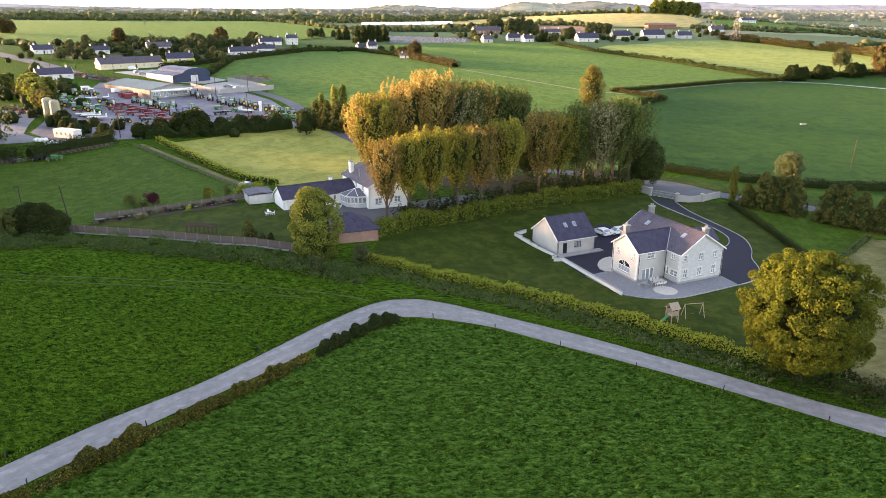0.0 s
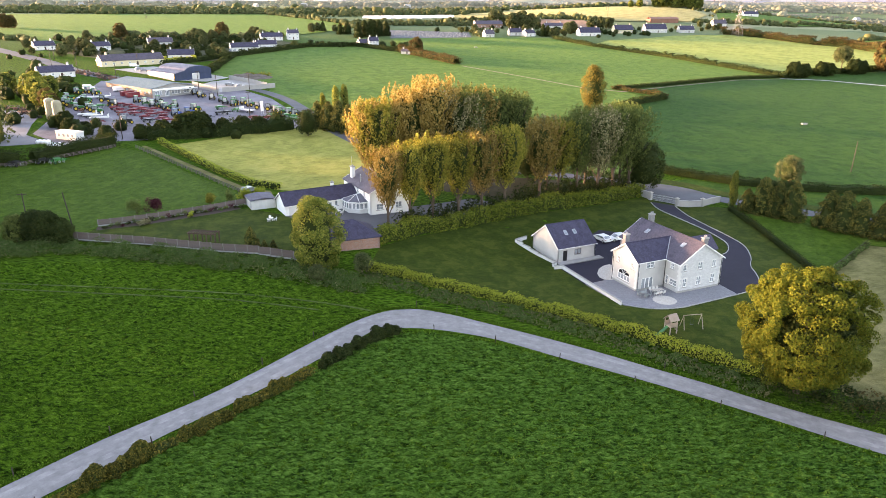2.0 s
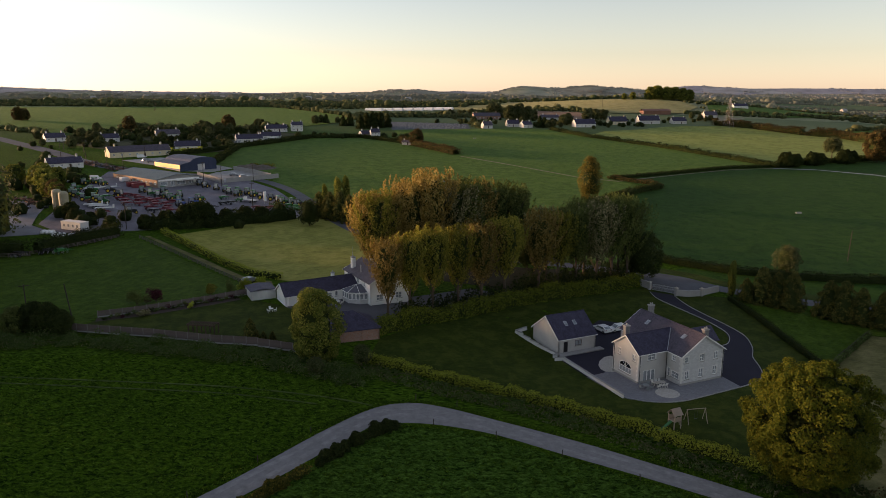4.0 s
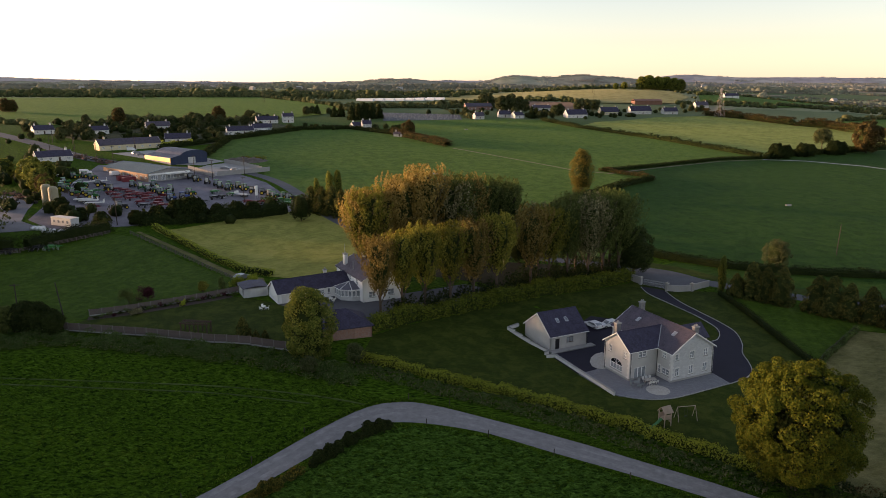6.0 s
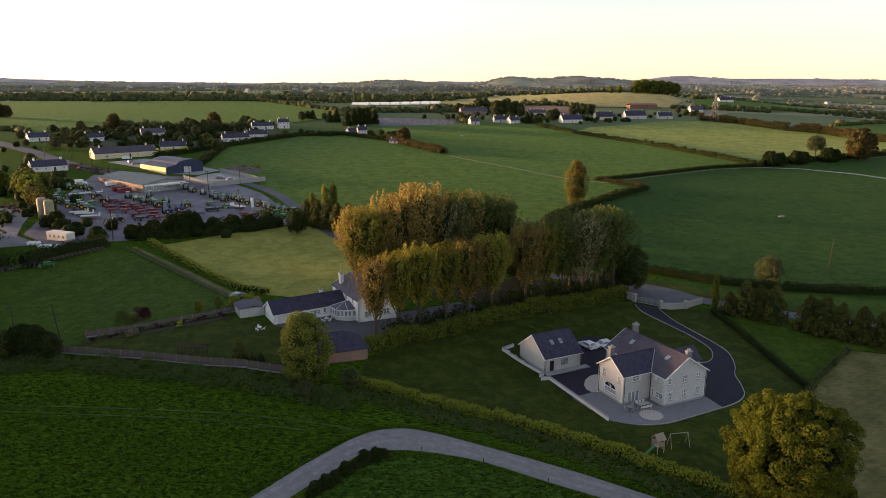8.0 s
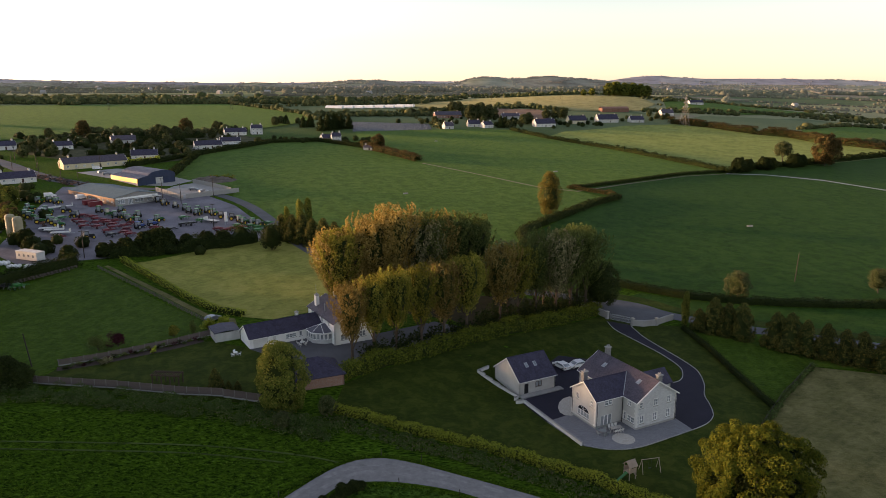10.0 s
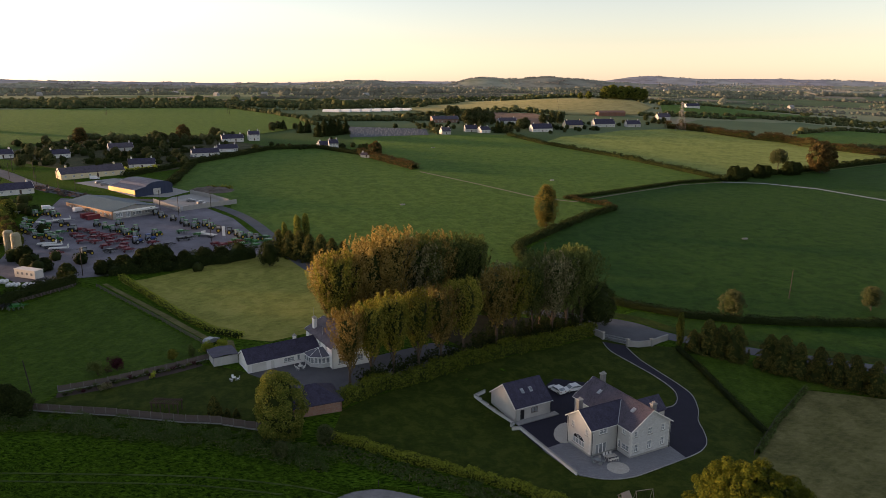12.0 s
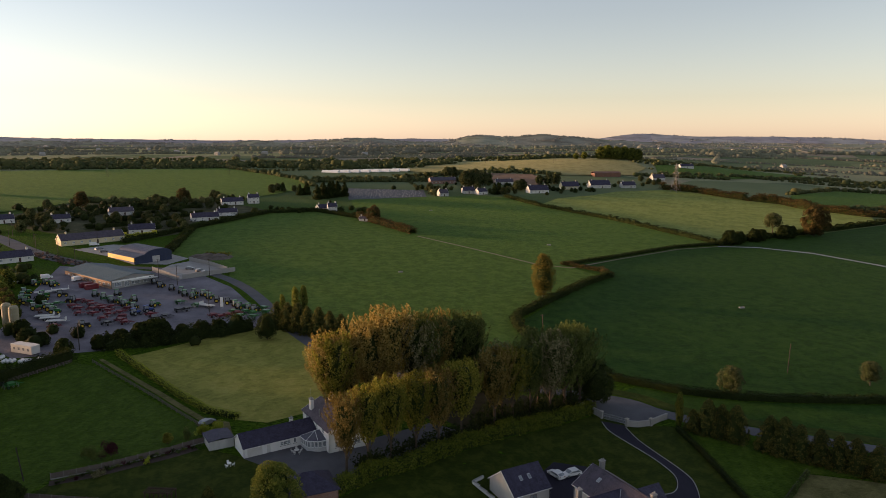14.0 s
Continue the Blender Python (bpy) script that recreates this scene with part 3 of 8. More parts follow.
def hedge(name, line, wide, high, mat, label, leaf=0.22, density=26, category="hedge", ragged=0.2, gaps=0.0, seed=1):
    """A hedge: a rough solid heart and a coat of leaves, standing on the land."""
    r = np.random.default_rng(seed)
    root = tagged(new(name), label, category)
    heart, pts, ways, prev = Geo(), [], [], None
    for x, y, wx, wy in along(line, max(0.5, wide * 0.8)):
        if gaps and noise.noise(Vector((x * 0.11, y * 0.11, seed))) > 0.45 - gaps:
            prev = None
            if heart.f:
                part("heart", heart, HEDGE, root, uv=False)
                heart = Geo()
            continue
        hh = high * (1 + ragged * noise.noise(Vector((x * 0.4, y * 0.4, seed))) + r.uniform(-0.3, 0.3) * ragged)
        ww = wide * (1 + ragged * noise.noise(Vector((x * 0.5, y * 0.5, seed + 9))))
        z = land(x, y)
        row = [(x - wy * o * ww, y + wx * o * ww, z + k * hh) for o, k in ((-0.42, -0.05), (-0.44, 0.55), (-0.28, 0.86), (0.28, 0.86), (0.44, 0.55), (0.42, -0.05))]
        if prev:
            heart.add(prev + row, [(i, i + 1, i + 7, i + 6) for i in range(5)])
        prev = row
        k = int(density * max(0.5, wide * 0.8) * (wide + 2 * high) * r.uniform(0.8, 1.2))
        s, u = r.uniform(-0.5, 0.5, k) * max(0.5, wide * 0.8) * 1.2, r.uniform(-1, 1, k)
        side = np.clip(u * (wide / 2 + high), -wide / 2, wide / 2) / wide
        drop = np.maximum(0, np.abs(u) * (wide / 2 + high) - wide / 2)
        px = x + wx * s - wy * side * ww + r.normal(size=k) * 0.1 * wide
        py = y + wy * s + wx * side * ww + r.normal(size=k) * 0.1 * wide
        pts.append(np.stack([px, py, z + np.maximum(0.03, hh - drop + r.normal(size=k) * 0.09 * high)], 1))
        lean = np.where(drop > 0, np.sign(u), side * 1.2)
        ways.append(np.stack([-wy * lean + wx * 0.5 * np.sin(3 * s), wx * lean + wy * 0.5 * np.sin(3 * s), np.where(drop > 0, 0.45, 1.0)], 1))
    # Every heart takes the dark leaf, as shade behind the coat.
    if heart.f:
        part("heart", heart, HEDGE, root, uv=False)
    if pts:
        ob = new("foliage", leaf_mesh("foliage", np.concatenate(pts), leaf, mat, r=r, facing=np.concatenate(ways), stray=0.6))
        ob.parent = root
    return root

# ---- the land ----
def graded(near, mid, out, step, mstep):
    a = list(np.arange(0, near, step)) + list(np.arange(near, mid, mstep))
    while a[-1] < out:
        a.append(a[-1] * 1.12)
    return a


gx = graded(150, 700, 4800, 3.0, 16.0)
gx = [-v for v in gx[:0:-1]] + gx
gy = [-4800, -2400, -1200, -600, -300, -150, -75, -30, 0, 20, 35] + [40 + v for v in graded(220, 760, 4800, 3.0, 16.0)]
geo = Geo()
geo.v = [(x, y, land(x, y)) for y in gy for x in gx]
geo.f = [(j * len(gx) + i, j * len(gx) + i + 1, (j + 1) * len(gx) + i + 1, (j + 1) * len(gx) + i) for j in range(len(gy) - 1) for i in range(len(gx) - 1)]
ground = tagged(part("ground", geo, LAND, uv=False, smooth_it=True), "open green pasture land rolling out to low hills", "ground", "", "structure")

LANE_UP = [(-58, 47), (-46.3, 61.6), (-39.7, 70.0), (-31.8, 78.3), (-25.6, 86.5), (-19.4, 95.4), (-13.5, 102.7), (-9.3, 105.8), (-4.7, 106.5), (0.8, 104.8), (7.0, 101.8), (13.8, 98.5), (21.6, 94.4), (28.8, 90.1), (35.5, 86.2), (41.6, 82.3), (47.4, 78.8), (53.9, 75.4), (80, 61)]
LANE_LO = [(-54, 44), (-41.5, 60.3), (-36.7, 66.2), (-33.4, 70.7), (-28.6, 76.3), (-23.2, 82.8), (-18.4, 89.3), (-14.3, 94.8), (-11.3, 98.6), (-8.8, 99.5), (-4.4, 99.8), (0.8, 99.0), (7.6, 96.8), (16.3, 92.0), (26.4, 86.7), (36.0, 81.2), (46.5, 74.6), (53, 70.7), (78, 57)]
lane = drape("lane", curved(LANE_UP, 3) + curved(LANE_LO, 3)[::-1], GRAVEL, 0.05, 3.0, "pale grey stone-dust farm lane bending between the fields", "lane")
LANE_MID = [(-56, 45.5), (-43.9, 61), (-38.1, 68.2), (-32.5, 74.6), (-27, 81.5), (-21.2, 89.2), (-16.2, 96.8), (-11.4, 101.6), (-8, 103.3), (-4.5, 103.4), (0.9, 102), (7.2, 99.4), (15, 95.2), (24, 90.4), (32, 85.8), (40.5, 80.9), (47, 76.7), (53.5, 73), (79, 59)]

drape("house_lawn", [(-14.9, 122.5), (-7.2, 119.0), (0.9, 114.7), (10.4, 110.5), (20.1, 105.3), (25.7, 102), (33.0, 96.6), (39.2, 92.0), (50, 86), (66, 103), (71, 116), (71.1, 129.2), (70.8, 140.5), (70.5, 155.1), (69.4, 168.8), (58, 171), (51.0, 176), (37.4, 168.0), (21.2, 160.2), (8.8, 151.4), (-8.2, 138.7), (-13.5, 133)], LAWN, 0.03, 3.0, "closely mown dark green garden lawn", "lawn")
drape("paddock_strip", [(71, 116), (90.7, 144.9), (104, 143), (101, 148), (94.8, 153), (88.6, 155), (80.6, 164), (69.4, 168.8), (70.5, 155.1), (70.8, 140.5), (71.1, 129.2)], PADDOCK, 0.03, 3.0, "rough grass strip beside the garden", "grass")
drape("cottage_lawn", [(-75.5, 132.6), (-59.3, 129.8), (-44.1, 126.6), (-28.5, 123.8), (-24, 131), (-27, 144), (-36, 149.5), (-45, 153.5), (-52.7, 150.8), (-60.0, 146.7), (-65.8, 143.0), (-73.3, 139.7)], LAWN, 0.03, 3.0, "neat mown cottage lawn", "lawn")
drape("straw_field", [(52, 100), (65.6, 116.6), (76.5, 129.6), (91.2, 144.5), (104.4, 141), (140, 128), (240, 60), (160, -10), (80, 66), (54, 84)], STRAW, 0.06, 3.0, "dry straw-coloured grass field", "field")
drape("meadow", [(-89.1, 216.2), (-83.3, 219.4), (-68, 236), (-51.4, 252), (-38, 243), (-20.0, 230), (-14, 215), (-14, 182), (-20.5, 178), (-34.1, 167.6), (-42.8, 169.4), (-60.7, 187.2)], MEADOW, 0.04, 4.0, "cut yellow-green hay meadow", "field")
drape("paddock", [(-150, 178), (-109.3, 189), (-101.5, 212), (-91.7, 207.8), (-48.8, 164), (-47, 157), (-52.7, 152), (-66, 144.4), (-74, 141), (-76, 133), (-83, 128), (-150, 128)], PADDOCK, 0.03, 4.0, "green grazed paddock", "field")
drape("great_pasture", [(-126.8, 381.9), (-137, 462), (-104, 541), (-70.4, 556), (-40, 530), (-12, 492), (8, 455), (-12, 500), (-28, 530), (-44, 600), (-48, 642), (21, 676), (70, 694), (99.9, 690), (121.5, 627.4), (168.6, 545.5), (205.8, 448), (169.8, 428), (123.5, 394), (86.4, 369.7), (98.4, 346), (65.8, 299), (48, 272), (43, 262), (42.5, 245), (52, 228), (60, 205), (40, 196), (-10, 212), (-36, 254), (-47, 268), (-81, 324), (-84, 338)], PASTURE, 0.06, 12.0, "broad smooth green pasture", "field")
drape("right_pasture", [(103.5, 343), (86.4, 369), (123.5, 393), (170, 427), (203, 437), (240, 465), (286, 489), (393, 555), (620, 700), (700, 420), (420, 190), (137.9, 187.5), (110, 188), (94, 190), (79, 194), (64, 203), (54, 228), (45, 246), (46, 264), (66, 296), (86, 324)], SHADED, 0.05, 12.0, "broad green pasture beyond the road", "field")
drape("aftermath_field", [(122, 633), (152.7, 690), (190, 715), (229.6, 752), (294, 775), (324, 752), (351, 703), (379, 678), (383, 646), (416, 602), (393, 562), (286, 494), (240, 470), (206, 449), (169.8, 546)], BRIGHT, 0.12, 16.0, "bright yellow-green mown silage field", "field")
drape("far_left_field", [(-600, 840), (-473, 866), (-367, 922), (-240, 977), (-179.5, 893), (-118, 816), (-96, 748), (-117, 676), (-150, 606), (-190, 610), (-235, 590), (-262, 574), (-284, 510), (-420, 560), (-640, 700)], PASTURE, 0.5, 24.0, "long flat green field beyond the village", "field")
drape("barley_field", [(-14.7, 968), (29.4, 925), (105, 948), (171, 934), (203, 880), (289, 886), (335, 960), (340, 1060), (290, 1110), (220, 1090), (153, 1074), (94, 1075), (30, 1040)], BARLEY, 0.7, 18.0, "pale ripening barley field on a rise", "field")
drape("tilled_field", [(101.6, 920), (163, 895), (172.6, 849), (152, 792), (116, 806), (97, 818)], SOIL, 0.5, 18.0, "brown tilled field", "field")
drape("upland_pasture", [(330, 905), (360, 1000), (470, 1080), (590, 1060), (640, 1000), (490, 930), (420, 890)], PASTURE, 0.7, 18.0, "green field with grazing", "field")
drape("lower_pasture", [(385, 690), (430, 760), (520, 820), (640, 800), (680, 740), (600, 690), (425, 655)], PASTURE, 0.6, 18.0, "green field behind a hedgerow", "field")

# roads, yard and drive
ROAD = curved([(-620, 760), (-330, 500), (-237, 418), (-203.8, 385), (-178.7, 363), (-150, 345.5)], 4)
part_road = tagged(part("road", ribbon(ROAD, 4.5, -4.5, 0.10), ROADTAR, uv=False), "grey tarmac main road through the village", "road", "", "structure")
SIDE = curved([(-150, 346), (-112, 341), (-92, 334), (-72, 311), (-54, 277), (-42, 250), (-12, 208), (30, 196), (59.5, 186), (70, 176.5), (90, 166), (113, 157.5), (150, 139), (230, 90), (400, 0)], 6)
tagged(part("side_road", ribbon(SIDE, 2.6, -2.6, 0.08), ROADTAR, uv=False), "narrow grey country road behind the trees", "road", "", "structure")
tagged(part("road_verge", ribbon(SIDE[30:], 8.0, 3.4, 0.06), LAWN, uv=False), "green grass verge along the country road", "verge", "", "structure")
drape("yard", [(-134, 226), (-152, 287), (-166, 344), (-120.5, 337), (-108, 338), (-96, 332), (-76, 308), (-57, 271), (-50.8, 257), (-54.6, 247.4), (-62.7, 240), (-80.2, 229), (-97.3, 222), (-120, 214)], YARD, 0.06, 8.0, "stained gravel yard of a farm machinery dealer", "yard")
drape("works_yard", [(-210, 270), (-150, 262), (-142, 240), (-135, 224), (-122, 214), (-150, 200), (-230, 220)], YARDSLAB, 0.09, 8.0, "pale concrete works yard", "yard")
drape("forecourt", [(-178, 385), (-150, 367), (-134, 352), (-118, 352), (-112, 368), (-150, 400), (-164, 402)], CONCRETE, 0.08, 8.0, "pale concrete forecourt by the road", "yard")
drape("hall_compound", [(-118, 338), (-103.3, 319.5), (-83.8, 338.1), (-95, 352), (-109, 362), (-116, 352)], CONCRETE, 0.11, 6.0, "walled concrete storage compound", "yard")
TAR = [(22, 131.5), (30, 135.5), (29.8, 146), (34, 151), (41, 149), (45, 141), (49.1, 136.3), (54.2, 136.0), (57.0, 137.0), (59.0, 140.4), (59.6, 144.5), (57.9, 150.9), (54.8, 158.0), (51.4, 165.9), (50.9, 172.1), (56.2, 169.6), (57.3, 161.4), (59.3, 154.9), (61.9, 147.3), (63.0, 141.7), (61.7, 135.1), (59.6, 130.0), (58.8, 125.2), (57.5, 120.8), (54.9, 117.6), (51.3, 115.3), (49.8, 119.9), (40, 119.4), (30.4, 122), (25.2, 119.7), (21.9, 127.8)]
drape("driveway", TAR, TARMAC, 0.06, 2.5, "dark fresh tarmac driveway curving to the gates", "driveway", 0.1)
drape("gate_apron", [(46.5, 181.5), (50.6, 177.6), (52.2, 174.8), (57.4, 169.6), (59.5, 169.2), (63.0, 170.2), (66.4, 172.8), (69.2, 174.6), (68, 180), (60, 188), (50, 191.5)], ROADTAR, 0.11, 3.0, "grey tarmac apron before the gates", "driveway")
drape("patio", curved([(25.2, 119.7), (29.4, 111.4), (31.4, 110.0), (33.8, 109.1), (36.5, 108.9), (39.6, 109.5), (42.9, 111.0), (51.3, 115.3)], 3) + [(49.8, 119.9), (45, 121), (36, 124), (30.4, 122.6)], PAVING, 0.12, 2.5, "grey paved patio around the house", "patio", 0.2)
drape("apron", [(31.9, 130.3), (30.4, 129.4), (29.2, 127.6), (28.5, 125.4), (28.5, 123.4), (29.2, 122.2), (30.4, 121.9), (32, 123), (34, 127)], CREAMPAVE, 0.14, 2.0, "curved cream paving beside the house", "patio", 0.2)
drape("patio_circle", [(37.6 + 2.05 * math.cos(a * 0.3927), 112.6 + 2.05 * math.sin(a * 0.3927)) for a in range(16)], CREAMPAVE, 0.135, 2.0, "round cream paving inset in the patio", "patio")
drape("farm_track", [(-94, 213.9), (-93, 214.7), (-64.6, 186.7), (-49.8, 170.2), (-43.5, 168), (-41, 161), (-44, 160), (-46, 166), (-50.4, 168.4), (-65.8, 185.4)], STRAW, 0.05, 4.0, "narrow trodden dry-grass farm track beside the meadow", "lane")
drape("cottage_court", [(-36, 149), (-27, 143), (-23, 137), (-12.6, 141), (-4, 148), (8, 158), (14, 166), (6, 170), (-8, 160), (-18, 160)], ROADTAR, 0.06, 3.0, "grey tarmac court before the cottage", "driveway")
# Dark sheet under the belt, its colour standing for the trees' shade.
drape("woodland_floor", [(-9, 143.5), (8.8, 152.5), (21, 161.5), (37, 169.5), (49, 177), (49, 184), (30, 190), (10, 192), (-6, 185), (-4, 176), (10, 172), (14.5, 166.5), (8.5, 157.5), (-3.5, 147.5)], plain("under_tree_shade_ground", (0.035, 0.032, 0.016), 0.95, 0, 0.4, 1.5, 0.1, 0.05), 0.09, 3.0, "bare ground under the poplars, coloured dark for their shade", "ground")
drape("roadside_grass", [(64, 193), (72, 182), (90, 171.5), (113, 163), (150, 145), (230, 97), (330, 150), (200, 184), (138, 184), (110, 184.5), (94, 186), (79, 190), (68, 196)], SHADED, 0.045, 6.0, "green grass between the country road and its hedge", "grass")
drape("far_track", [(201.7, 440.0), (228.3, 439.5), (255.9, 423), (276, 389), (300, 330), (297, 330), (273, 387), (254, 419), (228, 436), (202, 437.5)], CONCRETE, 0.14, 10.0, "pale gravel field track", "lane")
drape("field_track", [(8, 452), (40, 412), (70, 371), (88, 362), (124, 390.5), (170, 424.5), (203, 438), (203, 439.5), (170, 426), (124, 392.2), (88, 364), (71, 372.5), (41, 413.5), (9, 453.5)], plain("bare_earth", (0.2, 0.16, 0.11), 0.95, 0, 0.3), 0.12, 10.0, "worn earth track across the pasture", "lane")

# ---- trees and hedges ----
def plant(proto, spots, group, sink=0.1):
    """Stands copies of a tree: rows of x, y, height as a share of the first one's, turn."""
    for k, (x, y, s, turn) in enumerate(spots):
        m = at(x, y, turn, -sink) @ Matrix.Diagonal((s, s, s, 1))
        if k:
            ob = copy_thing(proto, m)
            ob.matrix_basis = m
        else:
            proto.matrix_basis = m
            ob = proto
        tagged(ob, group=group)


pop_a = tree("poplar_tree", "poplar", 16, 11, POPLAR, "tall green-gold poplar in the shelter belt", 0.24, 44)
pop_b = tree("poplar_tree", "poplar", 16, 12, BRONZE, "tall bronze-leaved poplar in the shelter belt", 0.24, 44, 0.31)
pop_c = tree("poplar_tree", "poplar", 16, 13, SILVER, "tall pale silver-leaved poplar in the shelter belt", 0.24, 44, 0.31, 0.25)
pop_d = tree("poplar_tree", "poplar", 16, 14, DULLGREEN, "tall grey-green poplar in the shelter belt", 0.24, 44, 0.31, 0.25)
belt = "shelter belt of poplars"
plant(pop_a, [(-8.2, 146.2, 1.13, 0), (-3.2, 149.2, 1.20, 140), (2.4, 152.6, 1.17, 33), (13.2, 159.2, 1.27, 250), (-17, 166, 1.43, 20), (27.5, 171, 1.24, 160), (2.5, 181, 1.49, 10)], belt)
plant(pop_b, [(-12.6, 142.6, 1.09, 0), (7.8, 155.6, 1.22, 90), (-14, 168.5, 1.40, 50), (-9, 172, 1.62, 130), (-4.5, 175, 1.75, 220), (22.3, 167.2, 1.29, 300), (-19, 168, 1.40, 320), (8, 183, 1.54, 15)], belt)
plant(pop_c, [(38, 175.5, 1.38, 0), (1.5, 178, 1.51, 60), (25, 172.5, 1.25, 190)], belt)
plant(pop_d, [(32.5, 174, 1.31, 0), (42.5, 178, 1.43, 80), (47.5, 181, 1.35, 230), (46, 185, 1.36, 310), (5, 181, 1.59, 40), (13, 186, 1.51, 110), (18, 189, 1.42, 170), (36, 181, 1.35, 20)], belt)
dark_tree = tree("beech_tree", "round", 11, 31, HEDGE, "dark dense broadleaf tree by the gate")
plant(dark_tree, [(52.0, 182.5, 1.15, 0), (22, 190, 0.9, 50), (-47, 236, 0.8, 80)], "broadleaf trees by the belt")

big = tree("maple_tree", "round", 18.5, 41, SYCAMORE, "large golden-green maple with a full rounded crown", 0.3, 10)
for ob in [c for c in big.children if "crown" in c.name]:
    bpy.data.objects.remove(ob)
r = np.random.default_rng(5)
cents, radii = [], []
for k in range(360):
    b, a = math.asin(r.uniform(-0.93, 1)), r.uniform(0, 6.2832)
    q = r.uniform(0.74, 0.97)
    wob = 1 + 0.07 * math.sin(3 * a + 1) + 0.05 * math.sin(5 * a + 3 * b)
    cents.append((8.1 * q * wob * math.cos(b) * math.cos(a), 8.1 * q * wob * math.cos(b) * math.sin(a), 9.6 + 8.5 * q * math.sin(b)))
    radii.append(r.uniform(0.7, 1.5))
pts, ways = lobes(cents, radii, 190, r, (0, 0, 8.5), 0.8)
crown = new("crown", leaf_mesh("crown", pts, 0.22, SYCAMORE, r=r, facing=ways, stray=0.42))
crown.parent = big
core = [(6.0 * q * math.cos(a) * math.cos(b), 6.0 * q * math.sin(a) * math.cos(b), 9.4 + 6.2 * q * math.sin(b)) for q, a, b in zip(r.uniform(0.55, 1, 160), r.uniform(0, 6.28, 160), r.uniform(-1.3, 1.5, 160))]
# Dark inner clumps paint the shade inside the maple crown.
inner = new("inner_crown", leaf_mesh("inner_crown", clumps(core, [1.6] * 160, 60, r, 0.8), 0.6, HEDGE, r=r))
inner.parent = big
big.matrix_basis = at(47.5, 84.5)

ash = tree("ash_tree", "round", 13.0, 51, OLIVE, "yellow-green young ash tree beside the brick garage", 0.27, 150, 0.05, 0.34)
plant(ash, [(-24.2, 122.5, 1.0, 0)], "")
cyp = tree("cypress_tree", "cone", 10, 61, CONIFER, "bushy dark cypress with golden tips", 0.3, 30)
plant(cyp, [(76.5, 165.5, 0.92, 0), (79.2, 163.8, 0.85, 30), (82, 161.8, 0.92, 60), (73, 166.5, 0.6, 90), (87.5, 156, 0.9, 120), (90, 154, 0.95, 160), (93, 152, 0.85, 200), (96.5, 149.5, 0.86, 250), (99.5, 147.5, 0.82, 20), (102.5, 145.5, 0.84, 320), (106, 143, 0.8, 170), (-46, 251, 0.95, 10), (-42, 248, 1.0, 100), (-38, 246, 1.05, 190), (-34, 243, 1.0, 280), (-30, 241, 1.05, 30), (-26, 238, 1.0, 70), (-22, 236, 0.95, 130)], "cypress trees along the boundary")
col = tree("lombardy_poplar", "column", 15, 71, OLIVE, "slender upright golden-green poplar", 0.34, 40, 0.05, 0.09)
plant(col, [(-44, 250, 0.8, 0), (-39.5, 252, 0.95, 50), (-36.5, 252.5, 0.98, 90), (70.5, 169, 0.62, 130)], "upright poplars")
ivy = tree("ivy_clad_tree", "round", 19, 73, IVY, "golden-olive ivy-clad tree standing alone in the pasture", 0.36, 60, 0.16, 0.24)
plant(ivy, [(61, 300, 1.0, 0)], "")
hawthorn = tree("hawthorn_tree", "round", 7, 81, FARTREE, "small open hawthorn tree in the hedgerow", 0.24, 18, 0.26, 0.42)
plant(hawthorn, [(94, 190, 1.25, 0), (142, 199, 1.1, 50), (-23, 115.5, 0.5, 30), (-15.5, 120, 0.6, 80)], "hedgerow thorn trees")
fold = tree("hedgerow_tree", "round", 12, 91, RUSSET, "broad russet-green hedgerow tree", 0.5, 40)
plant(fold, [(297, 491, 1.85, 0), (-22, 511, 1.0, 90), (-246, 551, 1.0, 10), (-181, 588, 1.05, 50), (-146, 262, 0.6, 30), (-152, 270, 0.65, 60), (-371.5, 616.8, 1.0, 70), (-367.1, 619.0, 0.9, 20)], "hedgerow trees")

parkland = tree("parkland_tree", "round", 17, 92, FARTREE, "umbrella-crowned ash tree in the hedgerow", 0.5, 30, 0.5, 0.34)
plant(parkland, [(262, 484, 1.0, 0)], "")
bush = tree("thorn_bush", "round", 6.5, 83, HEDGE, "big rounded dark green thorn bush", 0.36, 40, 0.03, 0.5)
plant(bush, [(-106, 217.5, 0.85, 0), (-98, 224, 0.75, 40), (-92, 227, 0.9, 80), (-86.5, 229.5, 1.15, 130), (-81, 231.5, 1.2, 170), (-75, 234.5, 0.85, 210), (-69.5, 238, 0.9, 250), (-65, 241, 0.8, 290), (-59.5, 245.5, 0.85, 330), (-123, 228, 0.8, 20), (-117, 227, 0.7, 60), (-128, 236, 0.9, 100)], "thorn bushes round the yard")
for x, y, k in ((213, 446, 1.5), (221, 450, 1.3), (237, 461, 1.35), (245, 466, 1.2), (266, 476, 1.5), (274, 481, 1.3), (-83, 231, 1.25)):
    copy_thing(bush, at(x, y, x * 7) @ Matrix.Diagonal((k, k, k, 1))).matrix_basis = at(x, y, x * 7) @ Matrix.Diagonal((k, k, k, 1))
hedge("garden_hedge", [(-14.9, 122.2), (-7.2, 119.0), (0.9, 114.5), (10.4, 110.5), (20.1, 105.1), (25.7, 101.6), (33.0, 96.2), (39.2, 92.0), (44, 88.6)], 1.3, 1.5, GOLDHEDGE, "clipped golden-green garden hedge", 0.2, 60, ragged=0.38, seed=2)
